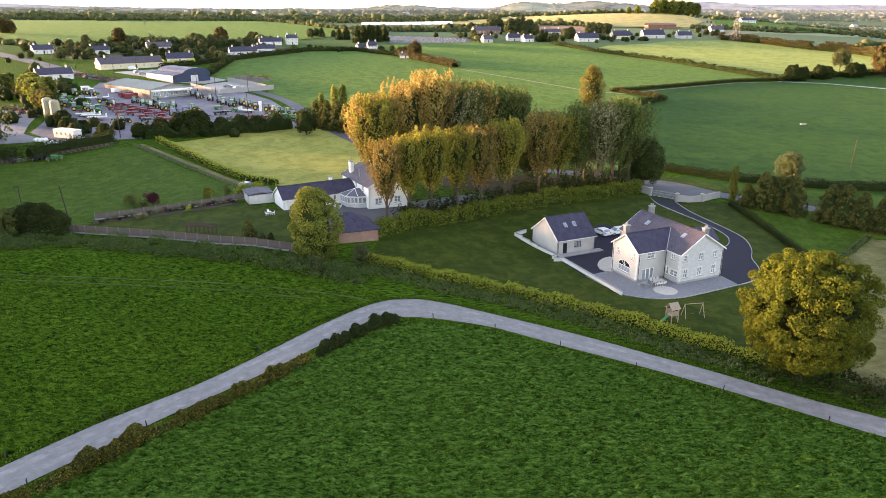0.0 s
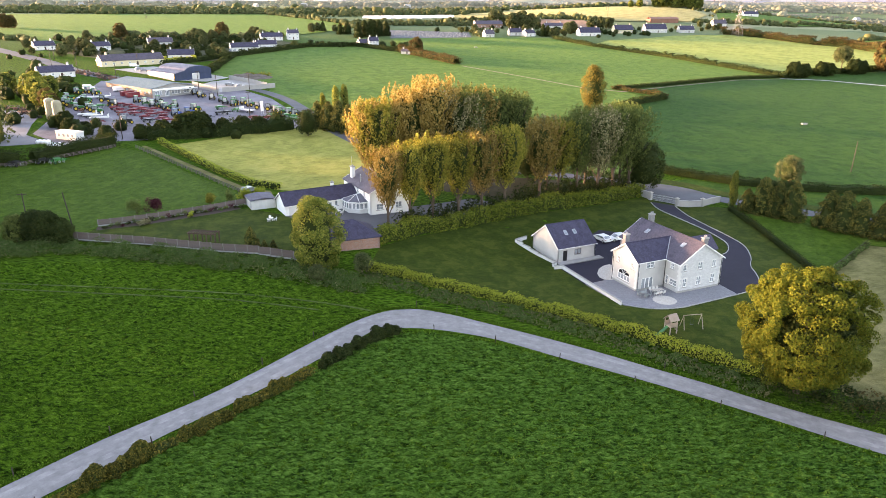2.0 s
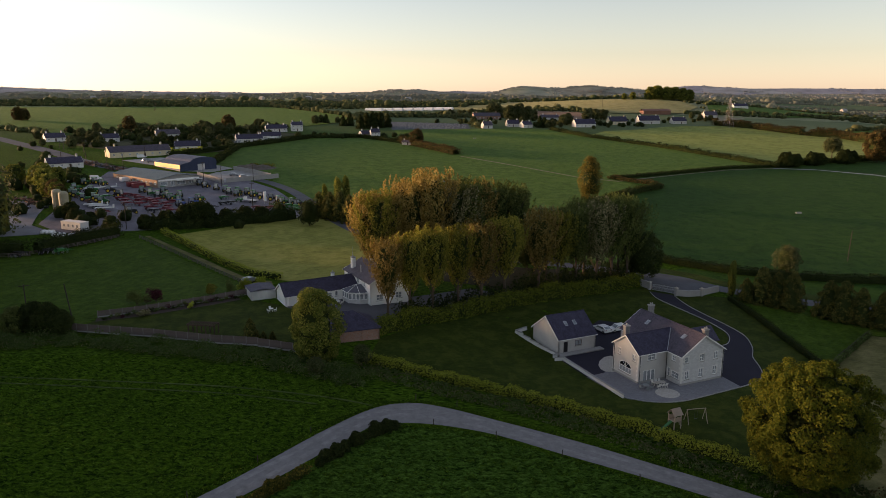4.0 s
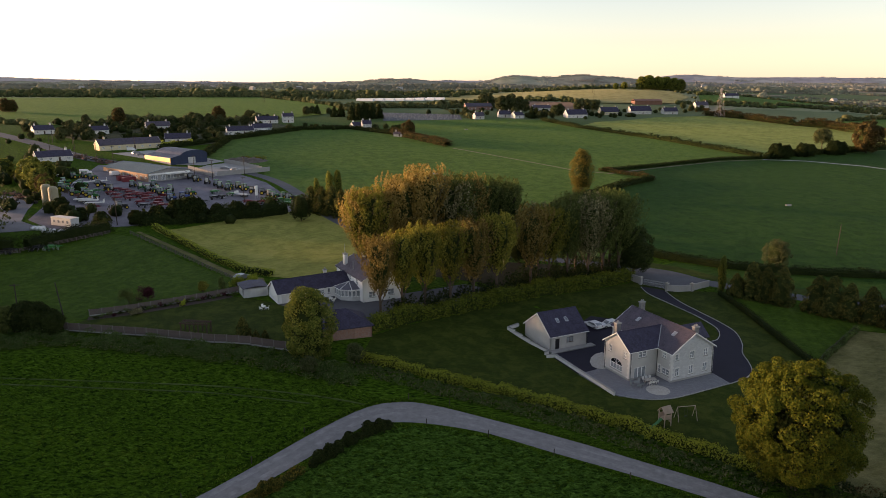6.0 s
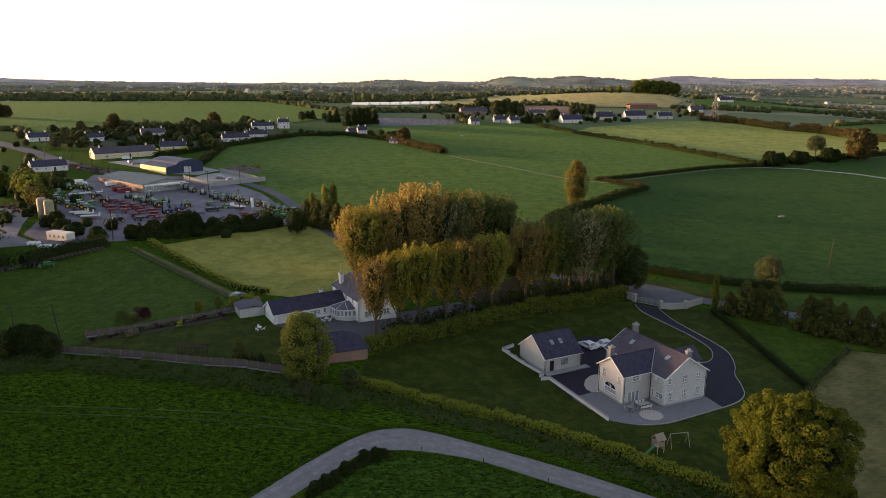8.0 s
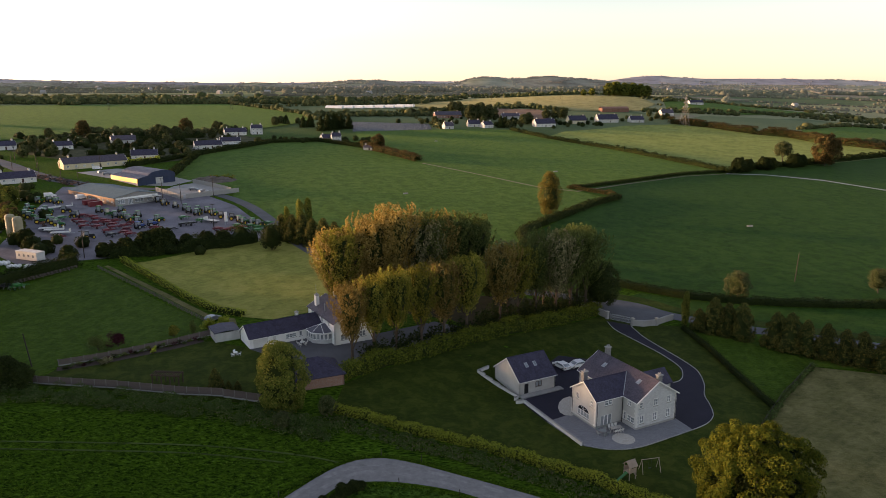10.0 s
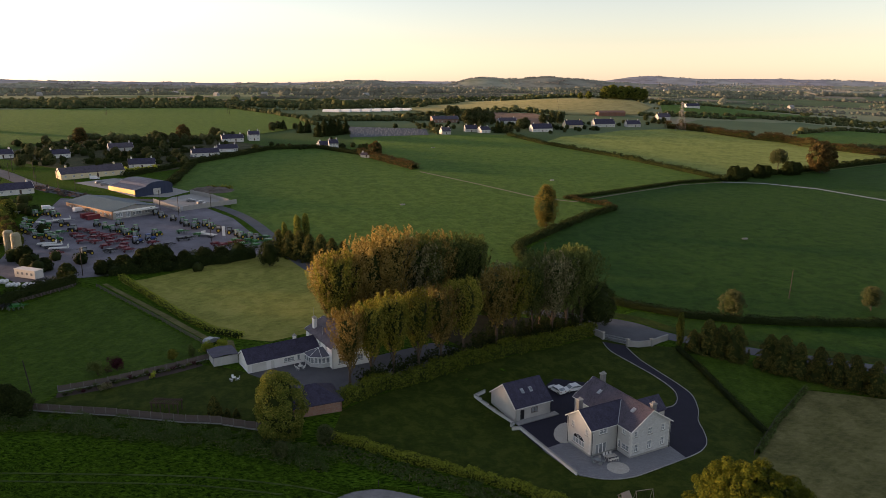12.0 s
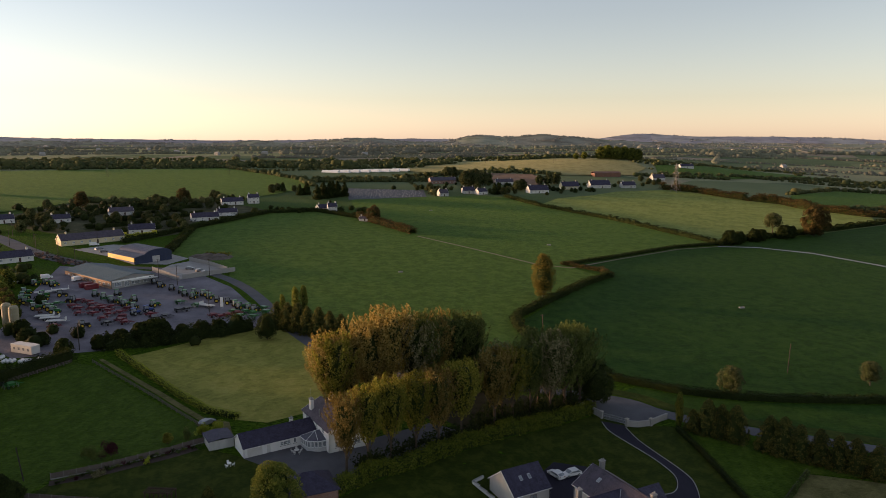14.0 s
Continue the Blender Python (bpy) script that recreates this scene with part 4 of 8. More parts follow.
hedge("laurel_hedge", [(-14, 135.5), (-9, 140), (-2, 145.5), (8.3, 152.8), (20.5, 161.6), (36.5, 169.6), (50, 178)], 2.8, 2.7, LAUREL, "broad billowing laurel hedge along the belt", 0.3, 30, ragged=0.55, seed=3)
hedge("inner_hedge", [(69.4, 167), (70.5, 155.1), (70.8, 140.5), (71.1, 129.2), (71.4, 124)], 1.2, 1.2, HEDGE, "low clipped dark green hedge", 0.18, 24, ragged=0.1, seed=4)
hedge("road_hedge", [(58, 207), (64.1, 201.2), (79.0, 192.0), (94.0, 187.9), (109.9, 186.2), (137.9, 185.7), (200, 186), (320, 160)], 2.2, 2.0, HEDGE, "dark trimmed hedgerow beyond the road", 0.3, 12, ragged=0.3, seed=5)
hedge("yard_hedge", [(-114, 190), (-108, 203), (-102.5, 214)], 3.0, 3.6, HEDGE, "tall clipped dark hedge", 0.3, 14, seed=6)
hedge("yard_hedge", [(-200, 176), (-140, 183), (-116, 189)], 3.0, 3.6, HEDGE, "tall clipped dark hedge", 0.3, 14, seed=66)
hedge("meadow_hedge", [(-90, 219), (-64, 189), (-50, 174), (-42, 170)], 1.6, 1.5, GOLDHEDGE, "yellow-green clipped hedge beside the farm track", 0.26, 14, seed=7)
hedge("boundary_hedge", [(-96, 224), (-80, 230), (-62, 241), (-54, 249)], 4.0, 3.4, HEDGE, "overgrown hedge between the meadow and the yard", 0.4, 9, ragged=0.9, seed=8)
hedge("field_hedge", [(86.4, 369.7), (123.5, 395.7), (169.8, 430.2), (203.7, 445.3)], 2.2, 1.7, HEDGE, "dark trimmed field hedge", 0.45, 7, seed=9)
hedge("field_hedge", [(103.5, 343.7), (85.9, 325.2), (65.1, 297.3), (48.9, 274.8), (42.9, 265.6), (42.5, 249.6), (44.8, 238.9)], 3.0, 2.4, HEDGE, "ragged hedge of a field corner", 0.5, 7, ragged=0.6, seed=10)
hedge("field_hedge", [(86, 372), (103, 356), (104, 344)], 2.6, 2.0, RUSSET, "ragged russet hedge of a field corner", 0.5, 7, ragged=0.6, seed=20)
hedge("field_hedge", [(99.9, 690), (121.5, 627.4), (168.6, 545.5), (205.8, 450)], 2.8, 2.6, HEDGE, "bushy hedge between two fields", 0.6, 6, ragged=0.7, seed=11)
hedge("field_hedge", [(203.6, 443), (239.8, 470), (285.2, 494), (393, 560), (620, 704)], 3.5, 3.0, HEDGE, "overgrown field hedge with thorn trees", 0.8, 4, ragged=0.8, seed=12)
hedge("field_hedge", [(292, 782), (324, 759), (350.7, 710), (378.8, 686), (382.6, 652), (416, 610), (470, 600)], 7.0, 6.0, RUSSET, "tall russet hedgerow of thorn trees", 0.9, 3, ragged=0.8, seed=13)
hedge("field_hedge", [(-32.9, 524.7), (-15.5, 498.1), (5.9, 462.4)], 5.0, 4.0, RUSSET, "overgrown hedge end in the pasture", 0.7, 4, ragged=0.6, seed=14)
hedge("field_hedge", [(-126.8, 381.9), (-137, 464), (-104, 543), (-70.4, 560), (-32, 526)], 3.5, 2.6, HEDGE, "hedge behind the village gardens", 0.6, 5, ragged=0.5, seed=15)

# Unseen trees added out of view to shade the near fields and house.
hedge("tree_line", [(-118, 70), (-121, 88), (-124, 108)], 6.0, 13.5, FARTREE, "unseen row of trees added to shade the near fields", 0.9, 2.0, "tree line", 0.45, seed=31)
hedge("tree_line", [(-125, 116), (-127, 130), (-134, 182), (-142, 216)], 9.0, 17.0, FARTREE, "tall unseen row of trees added to shade the house and fields", 0.9, 2.0, "tree line", 0.45, seed=30)

# ---- buildings ----
def wall_geo(g, p0, p1, z0, z1, thick, holes=()):
    """A wall from p0 to p1 with its outer face on the right of that way; holes are (from, to, bottom, top)."""
    length = math.dist(p0, p1)
    wx, wy = (p1[0] - p0[0]) / length, (p1[1] - p0[1]) / length

    def block(s0, s1, a, b):
        if s1 - s0 < 1e-3 or b - a < 1e-3:
            return
        q = [(p0[0] + wx * s - wy * t, p0[1] + wy * s + wx * t) for s, t in ((s0, 0), (s1, 0), (s1, thick), (s0, thick))]
        g.add([(*k, a) for k in q] + [(*k, b) for k in q], [(3, 2, 1, 0), (4, 5, 6, 7), (0, 1, 5, 4), (1, 2, 6, 5), (2, 3, 7, 6), (3, 0, 4, 7)])

    cuts = sorted({0.0, length, *[s for h in holes for s in h[:2]]})
    for s0, s1 in zip(cuts, cuts[1:]):
        low = z0
        for h in sorted((h for h in holes if h[0] <= s0 + 1e-6 and h[1] >= s1 - 1e-6), key=lambda h: h[2]):
            block(s0, s1, low, h[2])
            low = h[3]
        block(s0, s1, low, z1)
    return g


def window(parent, p0, p1, hole, bars=(1, 1), frame_mat=None, name="window", sill=True, pane_mat=None):
    """A framed window or glazed door in a hole of that wall."""
    length = math.dist(p0, p1)
    w = ((p1[0] - p0[0]) / length, (p1[1] - p0[1]) / length)
    s0, s1, z0, z1 = hole

    def slab(g, a, b, c, d, t0, t1):
        q = [(p0[0] + w[0] * s - w[1] * t, p0[1] + w[1] * s + w[0] * t) for s, t in ((a, t0), (b, t0), (b, t1), (a, t1))]
        g.add([(*k, c) for k in q] + [(*k, d) for k in q], [(3, 2, 1, 0), (4, 5, 6, 7), (0, 1, 5, 4), (1, 2, 6, 5), (2, 3, 7, 6), (3, 0, 4, 7)])

    g, f = Geo(), 0.09
    slab(g, s0, s0 + f, z0, z1, 0.05, 0.13)
    slab(g, s1 - f, s1, z0, z1, 0.05, 0.13)
    slab(g, s0 + f, s1 - f, z0, z0 + f, 0.05, 0.13)
    slab(g, s0 + f, s1 - f, z1 - f, z1, 0.05, 0.13)
    for k in range(1, bars[0] + 1):
        s = s0 + (s1 - s0) * k / (bars[0] + 1)
        slab(g, s - 0.04, s + 0.04, z0 + f, z1 - f, 0.06, 0.12)
    for k in range(1, bars[1] + 1):
        z = z0 + (z1 - z0) * k / (bars[1] + 1)
        slab(g, s0 + f, s1 - f, z - 0.03, z + 0.03, 0.065, 0.115)
    ob = part(name, g, frame_mat or PVC, parent)
    p = Geo()
    slab(p, s0 + f, s1 - f, z0 + f, z1 - f, 0.085, 0.097)
    part("pane", p, pane_mat or GLASS, ob, "window pane, glass ones coloured for reflected sky")
    if sill:
        k = Geo()
        slab(k, s0 - 0.12, s1 + 0.12, z0 - 0.12, z0 - 0.003, -0.08, 0.05)
        part("window_sill", k, CONCRETE, ob)
    return ob


def roof_slope(parent, eave0, eave1, ridge1, ridge0, mat, thick=0.16, name="roof", label=""):
    """A slab of roof on four corners, eaves first."""
    g = Geo()
    q = [Vector(p) for p in (eave0, eave1, ridge1, ridge0)]
    g.add(q + [p - Vector((0, 0, thick)) for p in q], [(0, 1, 2, 3), (7, 6, 5, 4), (0, 4, 5, 1), (1, 5, 6, 2), (2, 6, 7, 3), (3, 7, 4, 0)])
    return part(name, g, mat, parent, label)


def chimney(parent, x, y, z0, z1, sx=1.0, sy=0.7, mat=None, pots=2):
    g = Geo().box(x - sx / 2, y - sy / 2, z0, x + sx / 2, y + sy / 2, z1 - 0.18)
    ob = part("chimney", g, mat or CHIMNEYSTONE, parent)
    part("chimney_cap", Geo().box(x - sx / 2 - 0.1, y - sy / 2 - 0.1, z1 - 0.18, x + sx / 2 + 0.1, y + sy / 2 + 0.1, z1), CONCRETE, ob)
    for k in range(pots):
        px = x + (k - (pots - 1) / 2) * 0.42
        part("chimney_pot", Geo().rod((px, y, z1), (px, y, z1 + 0.4), 0.14, 0.11, 8), CONCRETE, ob)


def gutter(parent, a, b, mat):
    part("gutter", Geo().rod(a, b, 0.07, 0.07, 6), mat, parent, uv=False)


def gable_barge(parent, left, apex, right, mat, push):
    """Painted boards along the edge of a gable; push is the way out of the wall."""
    for a, b in ((left, apex), (right, apex)):
        g, s = Geo(), Vector(push)
        a, b = Vector(a), Vector(b)
        d = Vector((0, 0, -0.24))
        g.add([a, b, b + d, a + d] + [p + s for p in (a, b, b + d, a + d)], [(0, 1, 2, 3), (7, 6, 5, 4), (0, 4, 5, 1), (1, 5, 6, 2), (2, 6, 7, 3), (3, 7, 4, 0)])
        part("bargeboard", g, mat, parent)


# the two-storey house
house = thing("house", pose(40.71, 115.69, -4.33, 0, 0, 24.5), "large two-storey cream house with dark slate roofs on a grey patio", "house")
W, L, HE, HR, D, P, WW, HW = 9.7, 16.7, 5.45, 8.55, 3.74, 6.2, 7.07, 7.85
B0 = -0.5


def wall_with(parent, p0, p1, holes, mat, z1=HE, peak=None, windows=(), thick=0.3, label=""):
    g = wall_geo(Geo(), p0, p1, B0, z1, thick, holes)
    if peak:
        m = ((p0[0] + p1[0]) / 2, (p0[1] + p1[1]) / 2)
        d = math.dist(p0, p1)
        nx, ny = -(p1[1] - p0[1]) / d * thick, (p1[0] - p0[0]) / d * thick
        g.prism([(*p0, z1), (*p1, z1), (*m, peak)], (nx, ny, 0))
    return part("wall", g, mat, parent, label)


def stone_bands(parent, p0, p1, hole):
    """A thin plain surround round a window."""
    s0, s1, z0, z1 = hole
    d = math.dist(p0, p1)
    w = ((p1[0] - p0[0]) / d, (p1[1] - p0[1]) / d)
    g = Geo()
    for a, b, c, e in ((s0 - 0.14, s0 - 0.002, z0, z1 + 0.14), (s1 + 0.002, s1 + 0.14, z0, z1 + 0.14), (s0, s1, z1 + 0.002, z1 + 0.14)):
        q = [(p0[0] + w[0] * s - w[1] * t, p0[1] + w[1] * s + w[0] * t) for s, t in ((a, -0.03), (b, -0.03), (b, 0.02), (a, 0.02))]
        g.add([(*k, c) for k in q] + [(*k, e) for k in q], [(3, 2, 1, 0), (4, 5, 6, 7), (0, 1, 5, 4), (1, 2, 6, 5), (2, 3, 7, 6), (3, 0, 4, 7)])
    part("window_surround", g, OFFWHITE, parent)


def glazed_wall(parent, p0, p1, holes, mat, peak=None, bars=(1, 1), z1=HE, thick=0.3, surround=True, label=""):
    wall_with(parent, p0, p1, holes, mat, z1, peak, thick=thick, label=label)
    for h in holes:
        wide = h[1] - h[0]
        b = (2 if wide > 1.9 else 1 if wide > 0.85 else 0, 1 if h[3] - h[2] > 0.9 else 0)
        window(parent, p0, p1, h, b)
        if surround:
            stone_bands(parent, p0, p1, h)


glazed_wall(house, (0, 0), (W, 0), [(0.75, 1.55, 4.0, 5.15), (0.95, 1.85, 0.95, 2.5), (4.1, 5.15, 3.85, 5.2), (4.05, 5.1, 0.9, 2.5), (7.35, 8.3, 3.85, 5.2), (7.35, 8.3, 0.9, 2.5)], STONEFACE, HR, label="pale stone-faced gable wall")
glazed_wall(house, (W, 0), (W, L), [(2, 3.2, 3.8, 5.0), (2, 3.2, 0.9, 2.4), (9, 10.2, 3.8, 5.0), (9, 10.2, 0.9, 2.4), (13, 14.2, 3.8, 5.0), (13, 14.2, 0.9, 2.4)], DASH)
glazed_wall(house, (W, L), (0, L), [(2, 3, 3.8, 5.0), (6.5, 7.5, 3.8, 5.0)], DASH, HR)
glazed_wall(house, (0, L), (0, D + WW), [(1.5, 2.6, 0.9, 2.4), (1.5, 2.6, 3.8, 5.0)], DASH)
glazed_wall(house, (0, D), (0, 0), [(1.35, 2.25, 3.95, 4.95), (0.35, 1.0, 0.8, 2.35), (1.35, 3.25, 0.95, 2.1)], DASH)
glazed_wall(house, (-P, D), (0, D), [(2.0, 3.75, 4.0, 5.2)], DASH, z1=HE)
house_walls = [o for o in house.children if o.name.startswith("wall")]
# the wing: its front wall again with the garden doors, and the gable with the arched window
bpy.data.objects.remove(house_walls[-1])
wall_with(house, (-P, D), (0, D), [(2.0, 3.75, 4.0, 5.2), (1.15, 3.75, 0.05, 2.2)], DASH)
for k in range(3):
    window(house, (-P, D), (0, D), (1.15 + k * 0.867, 1.15 + (k + 1) * 0.867, 0.05, 2.2), (0, 0), name="glazed_door", sill=False)
glazed_wall(house, (0, D + WW), (-P, D + WW), [(2, 3.2, 3.8, 5.0), (2, 3.2, 0.9, 2.4)], DASH)
WG0, WG1 = (-P, D + WW), (-P, D)
ARCH = (1.75, 5.15, 0.85, 2.95)
wall_with(house, WG0, WG1, [(1.25, 2.05, 3.75, 5.0), (5.35, 6.15, 3.75, 5.0), ARCH], DASH, peak=HW)
for h in [(1.25, 2.05, 3.75, 5.0), (5.35, 6.15, 3.75, 5.0)]:
    window(house, WG0, WG1, h, (1, 1))
    stone_bands(house, WG0, WG1, h)
window(house, WG0, WG1, (ARCH[0], ARCH[1], ARCH[2], 1.95), (3, 0), name="arched_window_sash")
part("arched_window_glass", Geo().prism([(-P + 0.09, D + WW - s, z) for s, z in [(ARCH[0], 1.95)] + [(3.45 - 1.7 * math.cos(a * 0.2618), 1.95 + 1.0 * math.sin(a * 0.2618)) for a in range(1, 12)] + [(ARCH[1], 1.95)]], (0.012, 0, 0)), DEEPGLASS, house, "dark arched glass")
for sgn in (-1, 1):
    edge = 3.45 + sgn * 1.7
    g = Geo().prism([(-P, D + WW - edge, 1.95)] + [(-P, D + WW - (3.45 + sgn * 1.7 * math.cos(a * 0.2618)), 1.95 + 1.0 * math.sin(a * 0.2618)) for a in range(1, 7)] + [(-P, D + WW - edge, 2.95)], (0.3, 0, 0))
    part("arch_spandrel", g, DASH, house)
g = Geo()
for a in range(12):
    q = [(-P + 0.05, D + WW - (3.45 - 1.66 * math.cos(k * 0.2618)), 1.95 + 0.97 * math.sin(k * 0.2618)) for k in (a, a + 1)]
    g.rod(q[0], q[1], 0.05, 0.05, 4)
for a in (4, 6, 8):
    g.rod((-P + 0.07, D + WW - 3.45, 1.98), (-P + 0.07, D + WW - (3.45 - 1.62 * math.cos(a * 0.2618)), 1.95 + 0.94 * math.sin(a * 0.2618)), 0.03, 0.03, 4)
part("fanlight_bars", g, PVC, house, uv=False)
# plinth course and quoins
for a, b in (((0, 0), (W, 0)), ((-P, D), (0, D)), (WG0, WG1)):
    d = math.dist(a, b)
    g = wall_geo(Geo(), a, b, -0.4, 0.32, 0.05)
    ob = part("plinth", g, CONCRETE, house)
    nx, ny = (b[1] - a[1]) / d * 0.045, -(b[0] - a[0]) / d * 0.045
    ob.location = (nx, ny, 0)
for x, y, ax, ay in ((0, 0, 1, 1), (W, 0, -1, 1), (-P, D, 1, 1), (-P, D + WW, 1, -1)):
    for k in range(12):
        a, b = (0.55, 0.32) if k % 2 else (0.32, 0.55)
        z = 0.34 + k * 0.425
        x0, x1 = sorted((x - ax * 0.025, x + ax * a))
        y0, y1 = sorted((y - ay * 0.025, y + ay * b))
        part("quoin", Geo().box(x0, y0, z, x1, y1, z + 0.405), OFFWHITE, house)
# roofs
o = 0.32
k = (HR - HE) / (W / 2)
ez = HE - o * k + 0.16
RZ = HR + 0.16
roof_slope(house, (-o, L + o, ez), (-o, -o, ez), (W / 2, -o, RZ), (W / 2, L + o, RZ), TILE, label="grey-brown slated roof slope")
roof_slope(house, (W + o, -o, ez), (W + o, L + o, ez), (W / 2, L + o, RZ), (W / 2, -o, RZ), TILE)
kw = (HW - HE) / (WW / 2)
wz, wr = HE - o * kw + 0.17, HW + 0.17
MX = (HW - HE) / k
roof_slope(house, (-P - o, D - o, wz), (-0.15, D - o, wz), (MX + 0.1, D + WW / 2, wr), (-P - o, D + WW / 2, wr), SLATE, label="blue-black slated wing roof")
roof_slope(house, (-0.15, D + WW + o, wz), (-P - o, D + WW + o, wz), (-P - o, D + WW / 2, wr), (MX + 0.1, D + WW / 2, wr), SLATE)
part("ridge_tiles", Geo().rod((W / 2, -o, RZ), (W / 2, L + o, RZ), 0.12, 0.12, 6), TILE, house)
part("ridge_tiles", Geo().rod((-P - o, D + WW / 2, wr), (MX, D + WW / 2, wr), 0.12, 0.12, 6), SLATE, house)
part("valley_lead", Geo().rod((-0.2, D - o, wz + 0.02), (MX, D + WW / 2, wr), 0.09, 0.09, 5), STEEL, house)
gable_barge(house, (-o, -o, ez), (W / 2, -o, RZ), (W + o, -o, ez), WHITE, (0, -0.06, 0))
gable_barge(house, (-o, L + o, ez), (W / 2, L + o, RZ), (W + o, L + o, ez), WHITE, (0, 0.06, 0))
gable_barge(house, (-P - o, D + WW + o, wz), (-P - o, D + WW / 2, wr), (-P - o, D - o, wz), WHITE, (-0.06, 0, 0))
gutter(house, (-o, D - o, ez - 0.1), (-o, -o, ez - 0.1), WHITE)
gutter(house, (-P - o, D - o, wz - 0.12), (-0.2, D - o, wz - 0.12), WHITE)
gutter(house, (-o, L + o, ez - 0.1), (-o, D + WW + o, ez - 0.1), WHITE)
gutter(house, (W + o, L + o, ez - 0.1), (W + o, -o, ez - 0.1), WHITE)
for x, y in ((-P + 0.25, D - 0.1), (-P - 0.1, D + WW - 0.3), (-0.1, D - 0.15), (W - 0.2, -0.1)):
    part("drainpipe", Geo().rod((x, y, -0.1), (x, y, HE - 0.15), 0.055, 0.055, 6), DARK, house, "dark drainpipe", uv=False)
chimney(house, 5.9, 0.95, 7.0, 9.35)
chimney(house, 5.9, 15.3, 7.0, 9.9)
chimney(house, -4.4, 9.7, 5.2, 8.8, 0.95, 0.8, pots=1)
for y, x in ((12.6, 2.9), (3.1, 3.1)):
    z = HE + x * k + 0.17
    g = Geo()
    q = [Vector((x - 0.45, y - 0.4, z - 0.45 * k)), Vector((x - 0.45, y + 0.4, z - 0.45 * k)), Vector((x + 0.45, y + 0.4, z + 0.45 * k)), Vector((x + 0.45, y - 0.4, z + 0.45 * k))]
    up = Vector((-k, 0, 1)).normalized() * 0.1
    g.add(q + [p + up for p in q], [(4, 5, 6, 7), (0, 1, 5, 4), (1, 2, 6, 5), (2, 3, 7, 6), (3, 0, 4, 7)][::1])
    sk = part("rooflight", g, STEEL, house)
    c = (q[0] + q[2]) / 2
    part("pane", Geo().add([c + (p - c) * 0.82 + up * 1.06 for p in q], [(0, 1, 2, 3)]), GLASS, sk)
# entrance gable on the far side
wall_with(house, (W, 4.2), (W + 2.6, 4.2), [], DASH)
wall_with(house, (W + 2.6, 4.2), (W + 2.6, 8.6), [(1.6, 2.8, 0, 2.2)], DASH, peak=7.4)
wall_with(house, (W + 2.6, 8.6), (W, 8.6), [], DASH)
window(house, (W + 2.6, 4.2), (W + 2.6, 8.6), (1.6, 2.8, 0.0, 2.2), (0, 0), DARKWOOD, "front_door", False)
roof_slope(house, (W + 2.9, 3.9, HE - 0.1), (W + 2.9, 6.4, 7.55), (W - 2.6, 6.4, 7.55), (W - 0.2, 3.9, HE - 0.1), SLATE)
roof_slope(house, (W + 2.9, 6.4, 7.55), (W + 2.9, 8.9, HE - 0.1), (W - 0.2, 8.9, HE - 0.1), (W - 2.6, 6.4, 7.55), SLATE)
part("floor_slab", Geo().box(0.3, 0.3, -0.3, W - 0.3, L - 0.3, 0.02), CONCRETE, house)

# the garage
garage = thing("garage", pose(21.77, 130.98, -4.2, 0, 0, 25.3), "detached cream garage with a slate roof and white verges", "garage")
GL, GW, GE, GR = 8.9, 9.3, 2.85, 6.3
wall_with(garage, (0, 0), (GL, 0), [(1.2, 2.2, 0, 2.15), (3.9, 5.5, 1.0, 2.15)], DASH, GE)
window(garage, (0, 0), (GL, 0), (3.9, 5.5, 1.0, 2.15), (1, 0), DARKWOOD)
window(garage, (0, 0), (GL, 0), (1.2, 2.2, 0.0, 2.15), (0, 0), DARK, "door", False, DARK)
wall_with(garage, (GL, 0), (GL, GW), [(1, 4, 0, 2.3), (5, 8, 0, 2.3)], DASH, GE, GR)
for s in (1, 5):
    window(garage, (GL, 0), (GL, GW), (s, s + 3, 0, 2.3), (0, 3), WHITE, "garage_door", False, WHITE)
wall_with(garage, (GL, GW), (0, GW), [], DASH, GE)
wall_with(garage, (0, GW), (0, 0), [], DASH, GE, GR)
kg = (GR - GE) / (GW / 2)
gz = GE - 0.3 * kg + 0.16
roof_slope(garage, (-0.25, -0.3, gz), (GL + 0.25, -0.3, gz), (GL + 0.25, GW / 2, GR + 0.16), (-0.25, GW / 2, GR + 0.16), SLATE)
roof_slope(garage, (GL + 0.25, GW + 0.3, gz), (-0.25, GW + 0.3, gz), (-0.25, GW / 2, GR + 0.16), (GL + 0.25, GW / 2, GR + 0.16), SLATE)
part("ridge_tiles", Geo().rod((-0.25, GW / 2, GR + 0.17), (GL + 0.25, GW / 2, GR + 0.17), 0.1, 0.1, 6), SLATE, garage)
gable_barge(garage, (-0.25, -0.3, gz), (-0.25, GW / 2, GR + 0.16), (-0.25, GW + 0.3, gz), WHITE, (-0.06, 0, 0))
gutter(garage, (-0.25, -0.32, gz - 0.1), (GL + 0.25, -0.32, gz - 0.1), WHITE)
part("drainpipe", Geo().rod((GL - 0.2, -0.1, 0), (GL - 0.2, -0.1, GE), 0.05, 0.05, 6), DARK, garage, uv=False)
